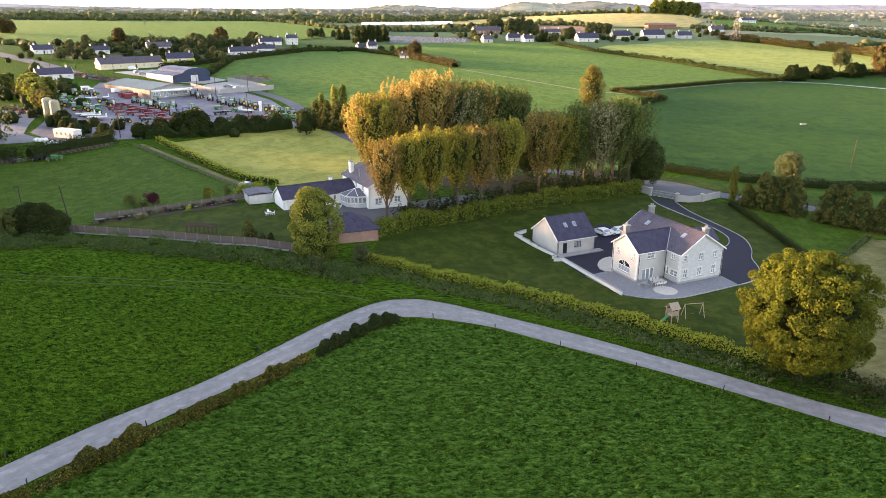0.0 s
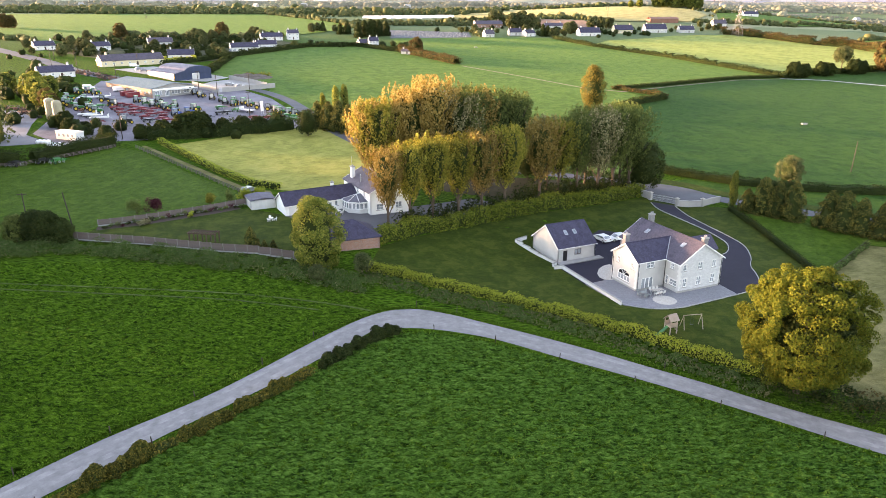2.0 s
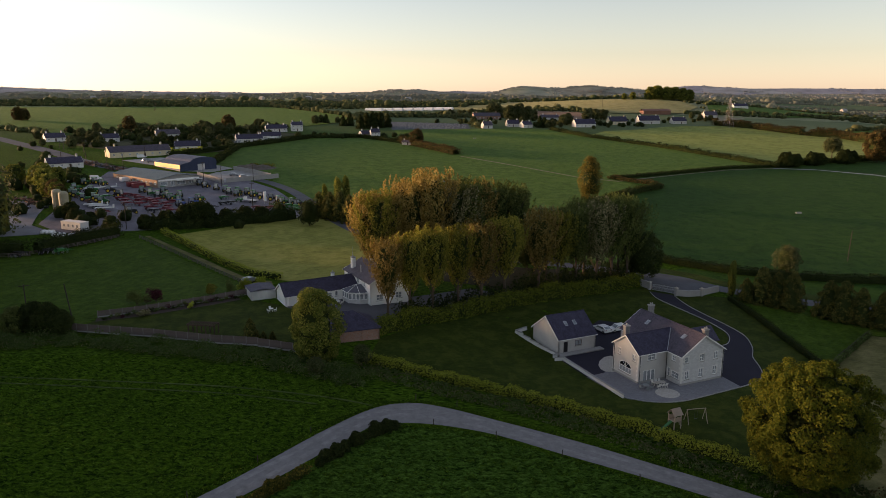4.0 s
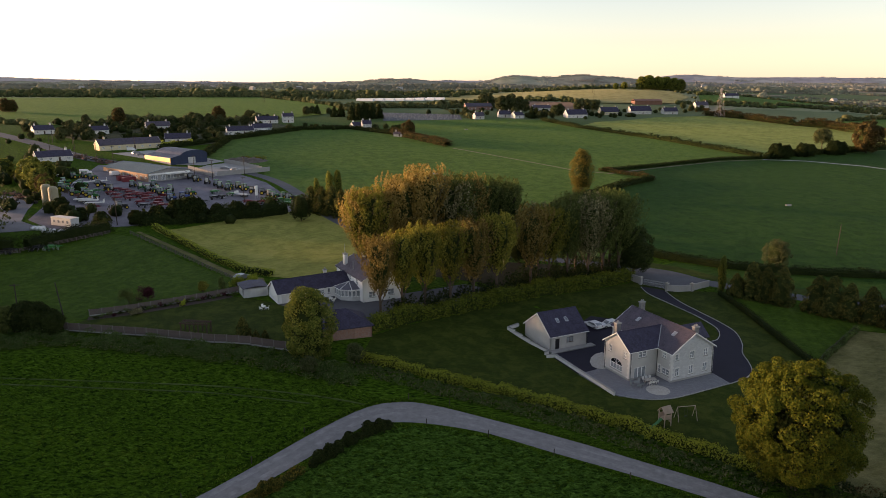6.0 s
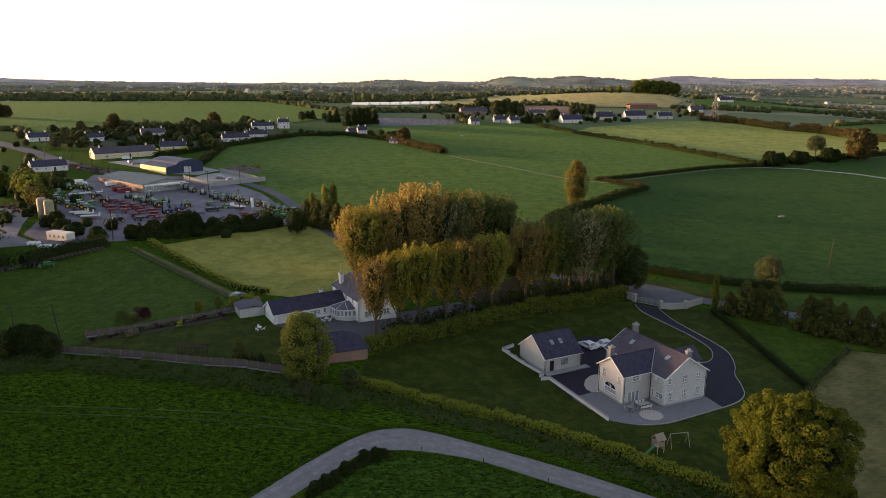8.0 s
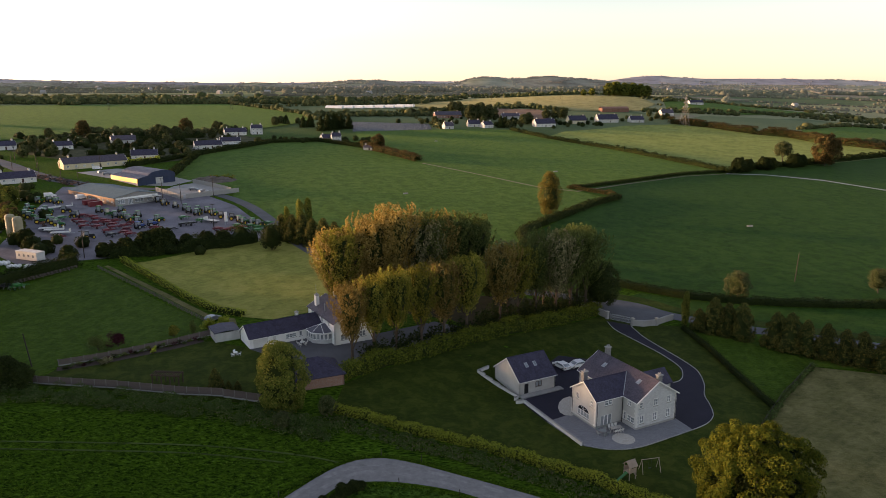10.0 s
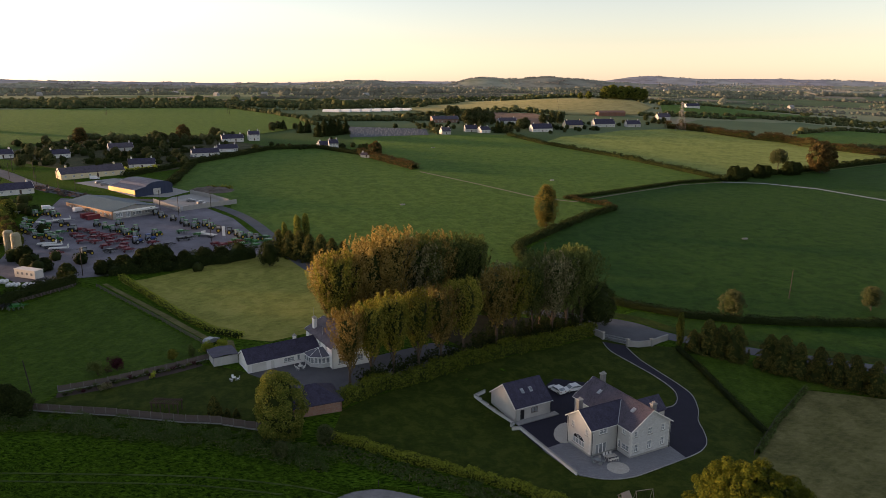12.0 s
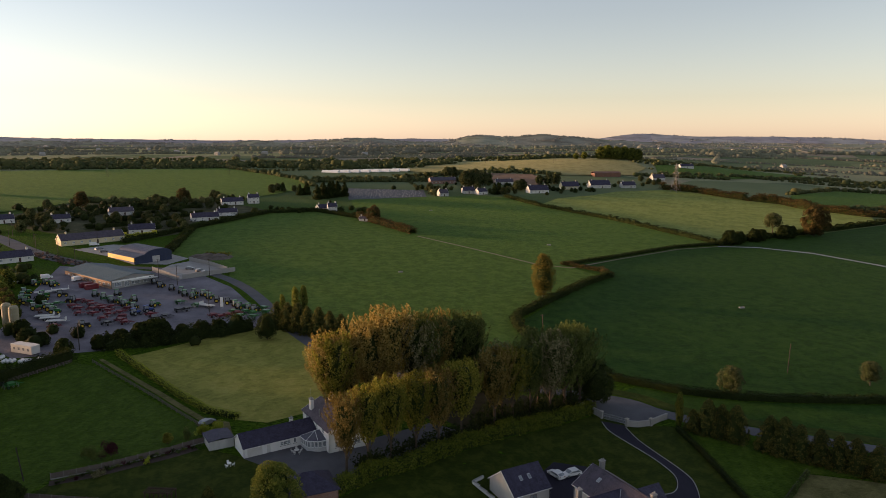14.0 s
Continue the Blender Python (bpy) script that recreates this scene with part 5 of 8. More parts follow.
for x in (3.3, 5.4):
    y = 2.6
    z = GE + y * kg + 0.16
    up = Vector((0, -kg, 1)).normalized() * 0.08
    q = [Vector((x - 0.35, y - 0.45, z - 0.45 * kg)), Vector((x + 0.35, y - 0.45, z - 0.45 * kg)), Vector((x + 0.35, y + 0.45, z + 0.45 * kg)), Vector((x - 0.35, y + 0.45, z + 0.45 * kg))]
    sk = part("rooflight", Geo().add(q + [p + up for p in q], [(4, 5, 6, 7), (0, 1, 5, 4), (1, 2, 6, 5), (2, 3, 7, 6), (3, 0, 4, 7)]), STEEL, garage)
    c = (q[0] + q[2]) / 2
    part("pane", Geo().add([c + (p - c) * 0.8 + up * 1.06 for p in q], [(0, 1, 2, 3)]), GLASS, sk)
part("step", Geo().box(-0.3, -1.5, -0.35, GL + 1.1, -0.005, 0.0), CONCRETE, garage, "pale concrete step along the garage front")


def garden_wall(line, high, thick, mat, label, drop=0.5):
    root = tagged(new("garden_wall"), label, "wall")
    g, cap = Geo(), Geo()
    for a, b in zip(line, line[1:]):
        n = max(1, round(math.dist(a, b) / 2.5))
        for k in range(n):
            p, q = [(a[0] + (b[0] - a[0]) * s / n, a[1] + (b[1] - a[1]) * s / n) for s in (k, k + 1)]
            z = max(land(*p), land(*q)) + high
            wall_geo(g, p, q, min(land(*p), land(*q)) - drop, z, thick)
            d = math.dist(p, q)
            ox, oy = (q[1] - p[1]) / d * 0.06, -(q[0] - p[0]) / d * 0.06
            wall_geo(cap, (p[0] + ox, p[1] + oy), (q[0] + ox, q[1] + oy), z, z + 0.09, thick + 0.12)
    part("wall_body", g, mat, root)
    part("coping", cap, WHITE if mat == WHITE else CONCRETE, root)
    return root


garden_wall([(16.8, 143.6), (14.2, 141.2), (18.2, 135.0), (21.3, 130.2), (20.4, 129.2)], 0.6, 0.25, OFFWHITE, "low white rendered garden wall behind the garage")
garden_wall([(20.6, 127.6), (22.2, 127.8), (25.8, 119.2), (29.5, 110.6)], 0.7, 0.25, OFFWHITE, "low white rendered wall along the patio")
garden_wall([(45.8, 180.5), (50.0, 176.8), (51.4, 174.4)], 1.7, 0.35, CONCRETE, "curved grey rendered entrance wall")
garden_wall([(57.2, 168.9), (59.5, 168.4), (63.2, 169.4), (66.6, 172.0), (69.2, 173.6)], 1.5, 0.35, CONCRETE, "curved grey rendered entrance wall")
for x, y in ((51.6, 173.9), (56.9, 169.2), (63.3, 169.5), (47.8, 178.8)):
    p = thing("gate_pillar", at(x, y, 35), "square grey gate pillar with a pale cap", "pillar", "gate pillars")
    part("shaft", Geo().box(-0.35, -0.35, -0.4, 0.35, 0.35, 1.95), CONCRETE, p)
    part("cap", Geo().prism([(-0.45, -0.45, 1.95), (0.45, -0.45, 1.95), (0.45, 0.45, 1.95), (-0.45, 0.45, 1.95)], (0, 0, 0.12)).ball((0, 0, 2.14), 0.25, 0.25, 0.16), CREAMPAVE, p)
gate = thing("entrance_gate", at(51.9, 173.5, -39.0), "double grey steel entrance gate", "gate")
for k in range(2):
    leaf = Geo()
    x0 = 0.3 + k * 3.05
    for z in (0.15, 1.0, 1.55):
        leaf.box(x0, -0.03, z, x0 + 2.95, 0.03, z + 0.08)
    for j in range(15):
        x = x0 + 0.05 + j * 0.2
        leaf.box(x, -0.015, 0.2, x + 0.035, 0.015, 1.6 + 0.25 * math.sin(3.14 * (j + 15 * k) / 29))
    part("gate_leaf", leaf, STEEL, gate, uv=False)

# ---- the cottage ----
def hip_roof(parent, x0, y0, x1, y1, z0, z1, mat, o=0.4):
    x0, y0, x1, y1 = x0 - o, y0 - o, x1 + o, y1 + o
    h = min(x1 - x0, y1 - y0) / 2
    if x1 - x0 > y1 - y0:
        a, b = (x0 + h, (y0 + y1) / 2, z1), (x1 - h, (y0 + y1) / 2, z1)
        q = [[(x0, y0, z0), (x1, y0, z0), b, a], [(x1, y1, z0), (x0, y1, z0), a, b], [(x1, y0, z0), (x1, y1, z0), b, b], [(x0, y1, z0), (x0, y0, z0), a, a]]
    else:
        a, b = ((x0 + x1) / 2, y0 + h, z1), ((x0 + x1) / 2, y1 - h, z1)
        q = [[(x1, y0, z0), (x1, y1, z0), b, a], [(x0, y1, z0), (x0, y0, z0), a, b], [(x0, y0, z0), (x1, y0, z0), a, a], [(x1, y1, z0), (x0, y1, z0), b, b]]
    for s in q:
        g = Geo()
        p = s[:3] if s[2] == s[3] else s
        n = len(p)
        g.add(p + [(v[0], v[1], v[2] - 0.14) for v in p], [tuple(range(n)), tuple(range(n, 2 * n))[::-1]] + [(i, n + i, n + (i + 1) % n, (i + 1) % n) for i in range(n)])
        part("roof_slope", g, mat, parent)


def gabled_house(name, m, w, d, he, hr, wall_mat, roof_mat, label, category, doors=1, front=5, chimneys=(0.15, 0.85), group="", floors=1, barge=None):
    """A plain gabled house, w along the front, d deep, its front on -y."""
    root = thing(name, m, label, category, group)
    def rows(length, n, door):
        out = []
        for f in range(floors):
            for k in range(n):
                c = length * (k + 0.5) / n
                if door and f == 0 and k == n // 2:
                    out.append((c - 0.5, c + 0.5, 0.0, 2.05))
                else:
                    out.append((c - 0.6, c + 0.6, 0.9 + f * 2.6, 2.05 + f * 2.6))
        return out
    for p0, p1, n, door, peak in (((0, 0), (w, 0), front, True, None), ((w, 0), (w, d), 1, False, hr), ((w, d), (0, d), front, False, None), ((0, d), (0, 0), 1, False, hr)):
        holes = rows(math.dist(p0, p1), n, door)
        wall_with(root, p0, p1, holes, wall_mat, he, peak, thick=0.28)
        for h in holes:
            if h[2] == 0.0:
                window(root, p0, p1, h, (0, 0), DARKWOOD, "door", False, DARKWOOD)
            else:
                window(root, p0, p1, h, (1, 0), PVC, sill=False)
    k = (hr - he) / (d / 2)
    z = he - 0.3 * k + 0.15
    roof_slope(root, (-0.2, -0.3, z), (w + 0.2, -0.3, z), (w + 0.2, d / 2, hr + 0.15), (-0.2, d / 2, hr + 0.15), roof_mat)
    roof_slope(root, (w + 0.2, d + 0.3, z), (-0.2, d + 0.3, z), (-0.2, d / 2, hr + 0.15), (w + 0.2, d / 2, hr + 0.15), roof_mat)
    gable_barge(root, (-0.2, -0.3, z), (-0.2, d / 2, hr + 0.15), (-0.2, d + 0.3, z), barge or WHITE, (-0.05, 0, 0))
    gable_barge(root, (w + 0.2, -0.3, z), (w + 0.2, d / 2, hr + 0.15), (w + 0.2, d + 0.3, z), barge or WHITE, (0.05, 0, 0))
    for c in chimneys:
        chimney(root, w * c, d / 2, hr - 0.6, hr + 1.2, 0.9, 0.6, wall_mat, 2)
    return root


wing = thing("cottage_wing", pose(-35.7, 148.9, -0.35, 0, 0, 30.5), "long low white cottage wing under a blue-black slate roof", "cottage")
CL, CW, CE, CR = 18.6, 6.6, 2.45, 4.6
B0 = -0.7
front = [(5.2, 6.2, 0.0, 2.1), (8.4, 10.9, 0.95, 1.9), (11.6, 12.3, 0.9, 2.1)]
wall_with(wing, (0, 0), (CL, 0), front, WHITE, CE)
window(wing, (0, 0), (CL, 0), front[0], (0, 0), PVC, "door", False, OFFWHITE)
window(wing, (0, 0), (CL, 0), front[1], (2, 1), PVC)
window(wing, (0, 0), (CL, 0), front[2], (0, 0), PVC)
part("garage_door", Geo().box(0.8, -0.04, 0.0, 4.2, -0.003, 2.2), OFFWHITE, wing)
wall_with(wing, (CL, 0), (CL, CW), [], WHITE, CE, CR)
wall_with(wing, (CL, CW), (0, CW), [], WHITE, CE)
wall_with(wing, (0, CW), (0, 0), [], WHITE, CE, CR)
kc = (CR - CE) / (CW / 2)
cz = CE - 0.3 * kc + 0.15
roof_slope(wing, (-0.3, -0.35, cz), (CL + 0.2, -0.35, cz), (CL + 0.2, CW / 2, CR + 0.15), (-0.3, CW / 2, CR + 0.15), SLATE)
roof_slope(wing, (CL + 0.2, CW + 0.35, cz), (-0.3, CW + 0.35, cz), (-0.3, CW / 2, CR + 0.15), (CL + 0.2, CW / 2, CR + 0.15), SLATE)
part("ridge_tiles", Geo().rod((-0.3, CW / 2, CR + 0.16), (CL, CW / 2, CR + 0.16), 0.1, 0.1, 6), SLATE, wing)
gable_barge(wing, (-0.3, -0.35, cz), (-0.3, CW / 2, CR + 0.15), (-0.3, CW + 0.35, cz), WHITE, (-0.06, 0, 0))
gutter(wing, (-0.3, -0.38, cz - 0.1), (CL, -0.38, cz - 0.1), WHITE)
chimney(wing, 12.6, CW / 2 + 0.5, 3.8, 5.6, 0.7, 0.6, WHITE, 1)

block = thing("cottage_house", pose(-17.3, 151.6, -0.6, 0, 0, 29.0), "two-storey white cottage house half hidden by poplars", "cottage")
BW, BL, BE, BR = 9.5, 16.0, 4.9, 7.2
sw = [(2, 3.2, 3.4, 4.6), (5, 6.2, 3.4, 4.6), (8, 9.2, 3.4, 4.6), (12, 13.2, 3.4, 4.6), (12, 13.2, 0.9, 2.1)]
wall_with(block, (0, 0), (BW, 0), [(1.5, 3.2, 0.8, 2.2), (6.2, 7.8, 0.8, 2.2), (4.3, 5.3, 3.2, 4.4)], WHITE, BE, BR)
for h in [(1.5, 3.2, 0.8, 2.2), (6.2, 7.8, 0.8, 2.2), (4.3, 5.3, 3.2, 4.4)]:
    window(block, (0, 0), (BW, 0), h, (1, 1))
wall_with(block, (BW, 0), (BW, BL), [], WHITE, BE)
wall_with(block, (BW, BL), (0, BL), [], WHITE, BE, BR)
wall_with(block, (0, BL), (0, 0), sw, WHITE, BE)
for h in sw:
    window(block, (0, BL), (0, 0), h, (1, 1))
kb = (BR - BE) / (BW / 2)
bz = BE - 0.3 * kb + 0.15
roof_slope(block, (-0.3, BL + 0.3, bz), (-0.3, -0.3, bz), (BW / 2, -0.3, BR + 0.15), (BW / 2, BL + 0.3, BR + 0.15), TILE)
roof_slope(block, (BW + 0.3, -0.3, bz), (BW + 0.3, BL + 0.3, bz), (BW / 2, BL + 0.3, BR + 0.15), (BW / 2, -0.3, BR + 0.15), TILE)
gable_barge(block, (-0.3, -0.3, bz), (BW / 2, -0.3, BR + 0.15), (BW + 0.3, -0.3, bz), WHITE, (0, -0.06, 0))
gable_barge(block, (-0.3, BL + 0.3, bz), (BW / 2, BL + 0.3, BR + 0.15), (BW + 0.3, BL + 0.3, bz), WHITE, (0, 0.06, 0))
chimney(block, 1.4, 13.6, 5.2, 8.3, 0.8, 1.2, WHITE, 1)
chimney(block, 6.6, 14.2, 6.0, 9.0, 0.9, 1.2, WHITE, 2)
part("flue_pipe", Geo().rod((1.2, 8.2, 5.2), (1.2, 8.2, 7.4), 0.12, 0.12, 8), STEEL, block, uv=False)
part("aerial", Geo().rod((1.4, 13.9, 8.3), (1.4, 13.9, 10.6), 0.03, 0.03, 4), STEEL, block, uv=False)

sunroom = thing("sunroom", pose(-35.7, 148.9, -0.4, 0, 0, 30.5), "white-framed garden sunroom with a grey hipped roof", "sunroom")
pts = [(13.2, -0.3), (13.4, -3.4), (15.4, -5.2), (18.4, -5.6), (20.4, -4.4), (20.6, -0.3)]
for a, b in zip(pts, pts[1:]):
    d = math.dist(a, b)
    n = max(1, round(d / 1.0))
    holes = [(d * (k + 0.08) / n, d * (k + 0.92) / n, 0.75, 2.15) for k in range(n)]
    wall_with(sunroom, a, b, holes, STONEFACE, 2.35, thick=0.15)
    for h in holes:
        window(sunroom, a, b, h, (0, 0), sill=False)
g = Geo()
top = [(16.2, -1.6, 3.5), (18.6, -1.6, 3.5)]
eave = [(13.0, -0.2, 2.4), (13.1, -3.6, 2.4), (15.3, -5.5, 2.4), (18.5, -5.9, 2.4), (20.7, -4.5, 2.4), (20.9, -0.2, 2.4)]
for tri in ([0, 1, 6], [1, 2, 6], [2, 3, 7, 6], [3, 4, 7], [4, 5, 7], [5, 0, 6, 7]):
    g.add([(eave + top)[i] for i in tri], [tuple(range(len(tri)))])
part("roof", g, plain("grey_glazed_roof", (0.095, 0.095, 0.12), 0.6, 0, 0.2), sunroom)
g = Geo()
for e, t in ((0, 0), (1, 0), (2, 0), (3, 1), (4, 1), (5, 1)):
    g.rod(eave[e], top[t], 0.06, 0.06, 4)
for a, b in zip(eave, eave[1:]):
    g.rod(a, b, 0.08, 0.08, 4)
g.rod(*top, 0.07, 0.07, 4)
part("roof_bars", g, PVC, sunroom, uv=False)

shed = thing("metal_shed", pose(-44.2, 152.4, -0.35, 0, 0, 28), "pale metal garden shed with a dark low roof", "shed")
RIBWHITE = ribbed("pale_ribbed_sheet", (0.6, 0.6, 0.58), 0.25)
for a, b in (((0, 0), (5.6, 0)), ((5.6, 0), (5.6, 6)), ((5.6, 6), (0, 6)), ((0, 6), (0, 0))):
    part("wall", wall_geo(Geo(), a, b, -0.4, 2.5, 0.08, [(2.6, 3.6, 0, 2.1)] if a == (0, 6) else []), RIBWHITE, shed)
part("door", Geo().box(0.0, 2.4, 0, 0.05, 3.4, 2.1), OFFWHITE, shed)
roof_slope(shed, (-0.15, -0.15, 2.6), (-0.15, 6.15, 2.6), (2.8, 6.15, 2.95), (2.8, -0.15, 2.95), SLATE, 0.08)
roof_slope(shed, (5.75, 6.15, 2.6), (5.75, -0.15, 2.6), (2.8, -0.15, 2.95), (2.8, 6.15, 2.95), SLATE, 0.08)

brick = thing("brick_garage", pose(-23.4, 128.9, -1.95, 0, 0, 21), "red brick garage under a hipped slate roof", "garage")
B0 = -0.6
for a, b, hl in (((0, 0), (10.6, 0), []), ((10.6, 0), (10.6, 8.4), []), ((10.6, 8.4), (0, 8.4), [(1.2, 4.2, 0, 2.2), (6, 9, 0, 2.2)]), ((0, 8.4), (0, 0), [])):
    wall_with(brick, a, b, hl, BRICK, 2.55)
    for h in hl:
        window(brick, a, b, h, (0, 3), WHITE, "garage_door", False, WHITE)
for x in (3.4, 7.0):
    part("pier", Geo().box(x, -0.1, -0.6, x + 0.35, -0.003, 2.5), BRICK, brick)
hip_roof(brick, 0, 0, 10.6, 8.4, 2.55, 5.3, SLATE)

# ---- the machinery dealer's yard ----
NAVY = ribbed("navy_ribbed_sheet", (0.03, 0.042, 0.085), 0.3, 0.55)
TEALROOF = ribbed("weathered_blue_green_sheet", (0.04, 0.085, 0.115), 0.5, 0.7, 0.1, (0.22, 0.2, 0.18), 0.25)
YELLOW = plain("yellow_cladding", (0.62, 0.36, 0.04), 0.5, 0, 0.08)
shop = thing("machinery_shop", pose(-124.5, 300.3, land(-120, 318), 0, 0, 49) @ Matrix.Diagonal((1, 1, 0.85, 1)), "long low farm machinery showroom with a blue-green sheet roof", "shop")
B0 = -1.5
SW, SL, SE, SR = 20.0, 42.0, 4.0, 6.0
ph = [(1.5, 4.5, 0.6, 2.6), (6, 8, 0, 2.6), (9, 13, 0.6, 2.6), (14.5, 18.5, 0.6, 2.6)]
wall_with(shop, (0, 0), (SW, 0), ph, CONCRETE, SE, SR)
for h in ph:
    window(shop, (0, 0), (SW, 0), h, (2, 0), PVC, sill=False)
part("fascia", Geo().box(0.5, -0.15, 2.9, SW - 0.5, -0.005, 3.7), WHITE, shop, "long white fascia board")
part("canopy", Geo().box(8.2, -2.4, 2.7, SW, -0.005, 2.88), OFFWHITE, shop)
wall_with(shop, (SW, 0), (SW, SL), [], CONCRETE, SE)
wall_with(shop, (SW, SL), (0, SL), [], CONCRETE, SE, SR)
lh = [(3 + 4 * k, 5 + 4 * k, 1.2, 2.4) for k in range(10)]
wall_with(shop, (0, SL), (0, 0), lh, plain("buff_brick", (0.33, 0.22, 0.15), 0.9, 0, 0.15, 4), SE)
for h in lh:
    window(shop, (0, SL), (0, 0), h, (1, 0), sill=False)
roof_slope(shop, (-0.8, SL + 0.4, SE - 0.05), (-0.8, -0.8, SE - 0.05), (SW / 2, -0.8, SR + 0.15), (SW / 2, SL + 0.4, SR + 0.15), TEALROOF, 0.12)
roof_slope(shop, (SW + 0.8, -0.8, SE - 0.05), (SW + 0.8, SL + 0.4, SE - 0.05), (SW / 2, SL + 0.4, SR + 0.15), (SW / 2, -0.8, SR + 0.15), TEALROOF, 0.12)

hall = thing("storage_hall", pose(-133.2, 350.3, land(-128, 360), 0, 0, 48) @ Matrix.Diagonal((1, 1, 0.74, 1)), "dark navy storage hall with a rounded roof and a yellow band", "hall")
wall_with(hall, (0, 0), (20, 0), [(9.5, 13.5, 0, 4.2)], NAVY, 4.2)
part("roller_door", Geo().box(9.5, 0.1, 0, 13.5, 0.15, 4.2), STEEL, hall)
wall_with(hall, (20, 0), (20, 26), [], NAVY, 4.2)
wall_with(hall, (20, 26), (0, 26), [], NAVY, 4.2)
wall_with(hall, (0, 26), (0, 0), [], NAVY, 4.2)
part("fascia", Geo().box(-0.35, -0.3, 1.6, -0.005, 26.3, 4.3), YELLOW, hall, "wide yellow band")
arc = [(0, 4.2), (0, 4.5), (5.5, 6.0)] + [(5.5 + 7.25 - 7.25 * math.cos(a * 0.2618), 5.6 + 3.2 * math.sin(a * 0.2618)) for a in range(2, 12)] + [(20, 5.4), (20, 4.2)]
g = Geo().prism([(x, -0.3, z) for x, z in arc], (0, 26.6, 0))
part("vaulted_roof", g, NAVY, hall)

def panel_wall(line, high, label, mat, step=2.5):
    """A wall of precast panels between posts."""
    root = tagged(new("panel_wall"), label, "wall")
    post, pane = Geo().box(-0.12, -0.12, -0.5, 0.12, 0.12, high + 0.12), Geo().box(0.12, -0.05, -0.3, step - 0.12, 0.05, high)
    pm, qm = mesh_of("post", post, CONCRETE), mesh_of("panel", pane, mat)
    for x, y, wx, wy in along(line, step):
        m = pose(x, y, land(x, y), 0, 0, math.degrees(math.atan2(wy, wx)))
        for nm, me in (("post", pm), ("panel", qm)):
            ob = new(nm, me)
            ob.parent, ob.matrix_basis = root, m
    return root


panel_wall([(-120, 337), (-103.3, 319.5), (-83.8, 338.1), (-96, 351), (-110, 362)], 2.2, "pale grey precast concrete compound wall", CONCRETE, 3.0)
for k, (x, y, h) in enumerate(((-140.2, 249.8, 7.6), (-136.8, 248.0, 7.2))):
    s = thing("feed_silo", at(x, y), "tall cream upright storage silo", "silo", "silos")
    SILO = plain("cream_silo", (0.28, 0.25, 0.16), 0.7, 0, 0.15)
    part("drum", Geo().rod((0, 0, -0.3), (0, 0, h - 0.9), 1.6, 1.6, 24), SILO, s, smooth_it=False)
    part("dome", Geo().rod((0, 0, h - 0.9), (0, 0, h - 0.25), 1.6, 1.2, 24).rod((0, 0, h - 0.25), (0, 0, h), 1.2, 0.3, 24), SILO, s)
    part("ladder", Geo().box(-0.25, -1.85, 0, -0.2, -1.78, h).box(0.2, -1.85, 0, 0.25, -1.78, h), STEEL, s)


def wheel(parent, x, y, r, w, rim):
    t = Geo()
    prof = [(r * 0.55, -w / 2), (r * 0.9, -w / 2), (r, -w * 0.3), (r, w * 0.3), (r * 0.9, w / 2), (r * 0.55, w / 2)]
    n = 14
    v = [(x + a * math.cos(6.2832 * i / n), y + b, r + a * math.sin(6.2832 * i / n)) for i in range(n) for a, b in prof]
    m = len(prof)
    t.add(v, [(i * m + j, i * m + (j + 1) % m, ((i + 1) % n) * m + (j + 1) % m, ((i + 1) % n) * m + j) for i in range(n) for j in range(m)])
    ob = part("wheel", t, RUBBER, parent, uv=False)
    part("rim", Geo().rod((x, y - w * 0.36, r), (x, y + w * 0.36, r), r * 0.58, r * 0.58, 12), rim, ob, uv=False)


def tractor(paint, rim, label):
    t = thing("tractor", Matrix(), label, "tractor", "tractors in the dealer's yard")
    part("bonnet", Geo().prism([(0.7, -0.45, 0.9), (2.7, -0.4, 0.95), (2.75, -0.4, 1.5), (2.2, -0.42, 1.72), (0.7, -0.45, 1.85)], (0, 0.88, 0)), paint, t)
    part("chassis", Geo().box(-0.6, -0.35, 0.6, 2.5, 0.35, 0.95), DARK, t)
    part("cab", Geo().prism([(-0.85, -0.7, 1.1), (0.75, -0.7, 1.1), (0.6, -0.62, 2.75), (-0.7, -0.62, 2.75)], (0, 1.38, 0)), GLASS, t)
    part("cab_roof", Geo().box(-0.95, -0.78, 2.75, 0.75, 0.78, 2.95), paint, t)
    for x, y in ((-0.85, -0.72), (0.72, -0.72), (-0.85, 0.66), (0.72, 0.66)):
        part("cab_pillar", Geo().box(x - 0.05, y - 0.02, 1.1, x + 0.05, y + 0.08, 2.75), DARK, t)
    for y in (-1.0, 0.55):
        part("mudguard", Geo().box(-0.95, y, 1.62, 0.55, y + 0.45, 1.74), paint, t)
    part("exhaust", Geo().rod((0.95, 0.35, 1.7), (0.95, 0.35, 2.7), 0.05, 0.05, 6), DARK, t, uv=False)
    for y in (-0.95, 0.95):
        wheel(t, -0.2, y, 0.88, 0.5, rim)
        wheel(t, 2.25, y * 0.93, 0.6, 0.4, rim)
    return t


GREEN = plain("tractor_green", (0.02, 0.14, 0.025), 0.35, 0, 0.1, 3, 0.5)
RED = plain("implement_red", (0.15, 0.014, 0.02), 0.55, 0, 0.35, 3, 0.4)
BLUE = plain("tractor_blue", (0.03, 0.07, 0.25), 0.4, 0, 0.15, 3, 0.5)
RIM = plain("yellow_wheel_rim", (0.6, 0.42, 0.03), 0.5, 0, 0.1)


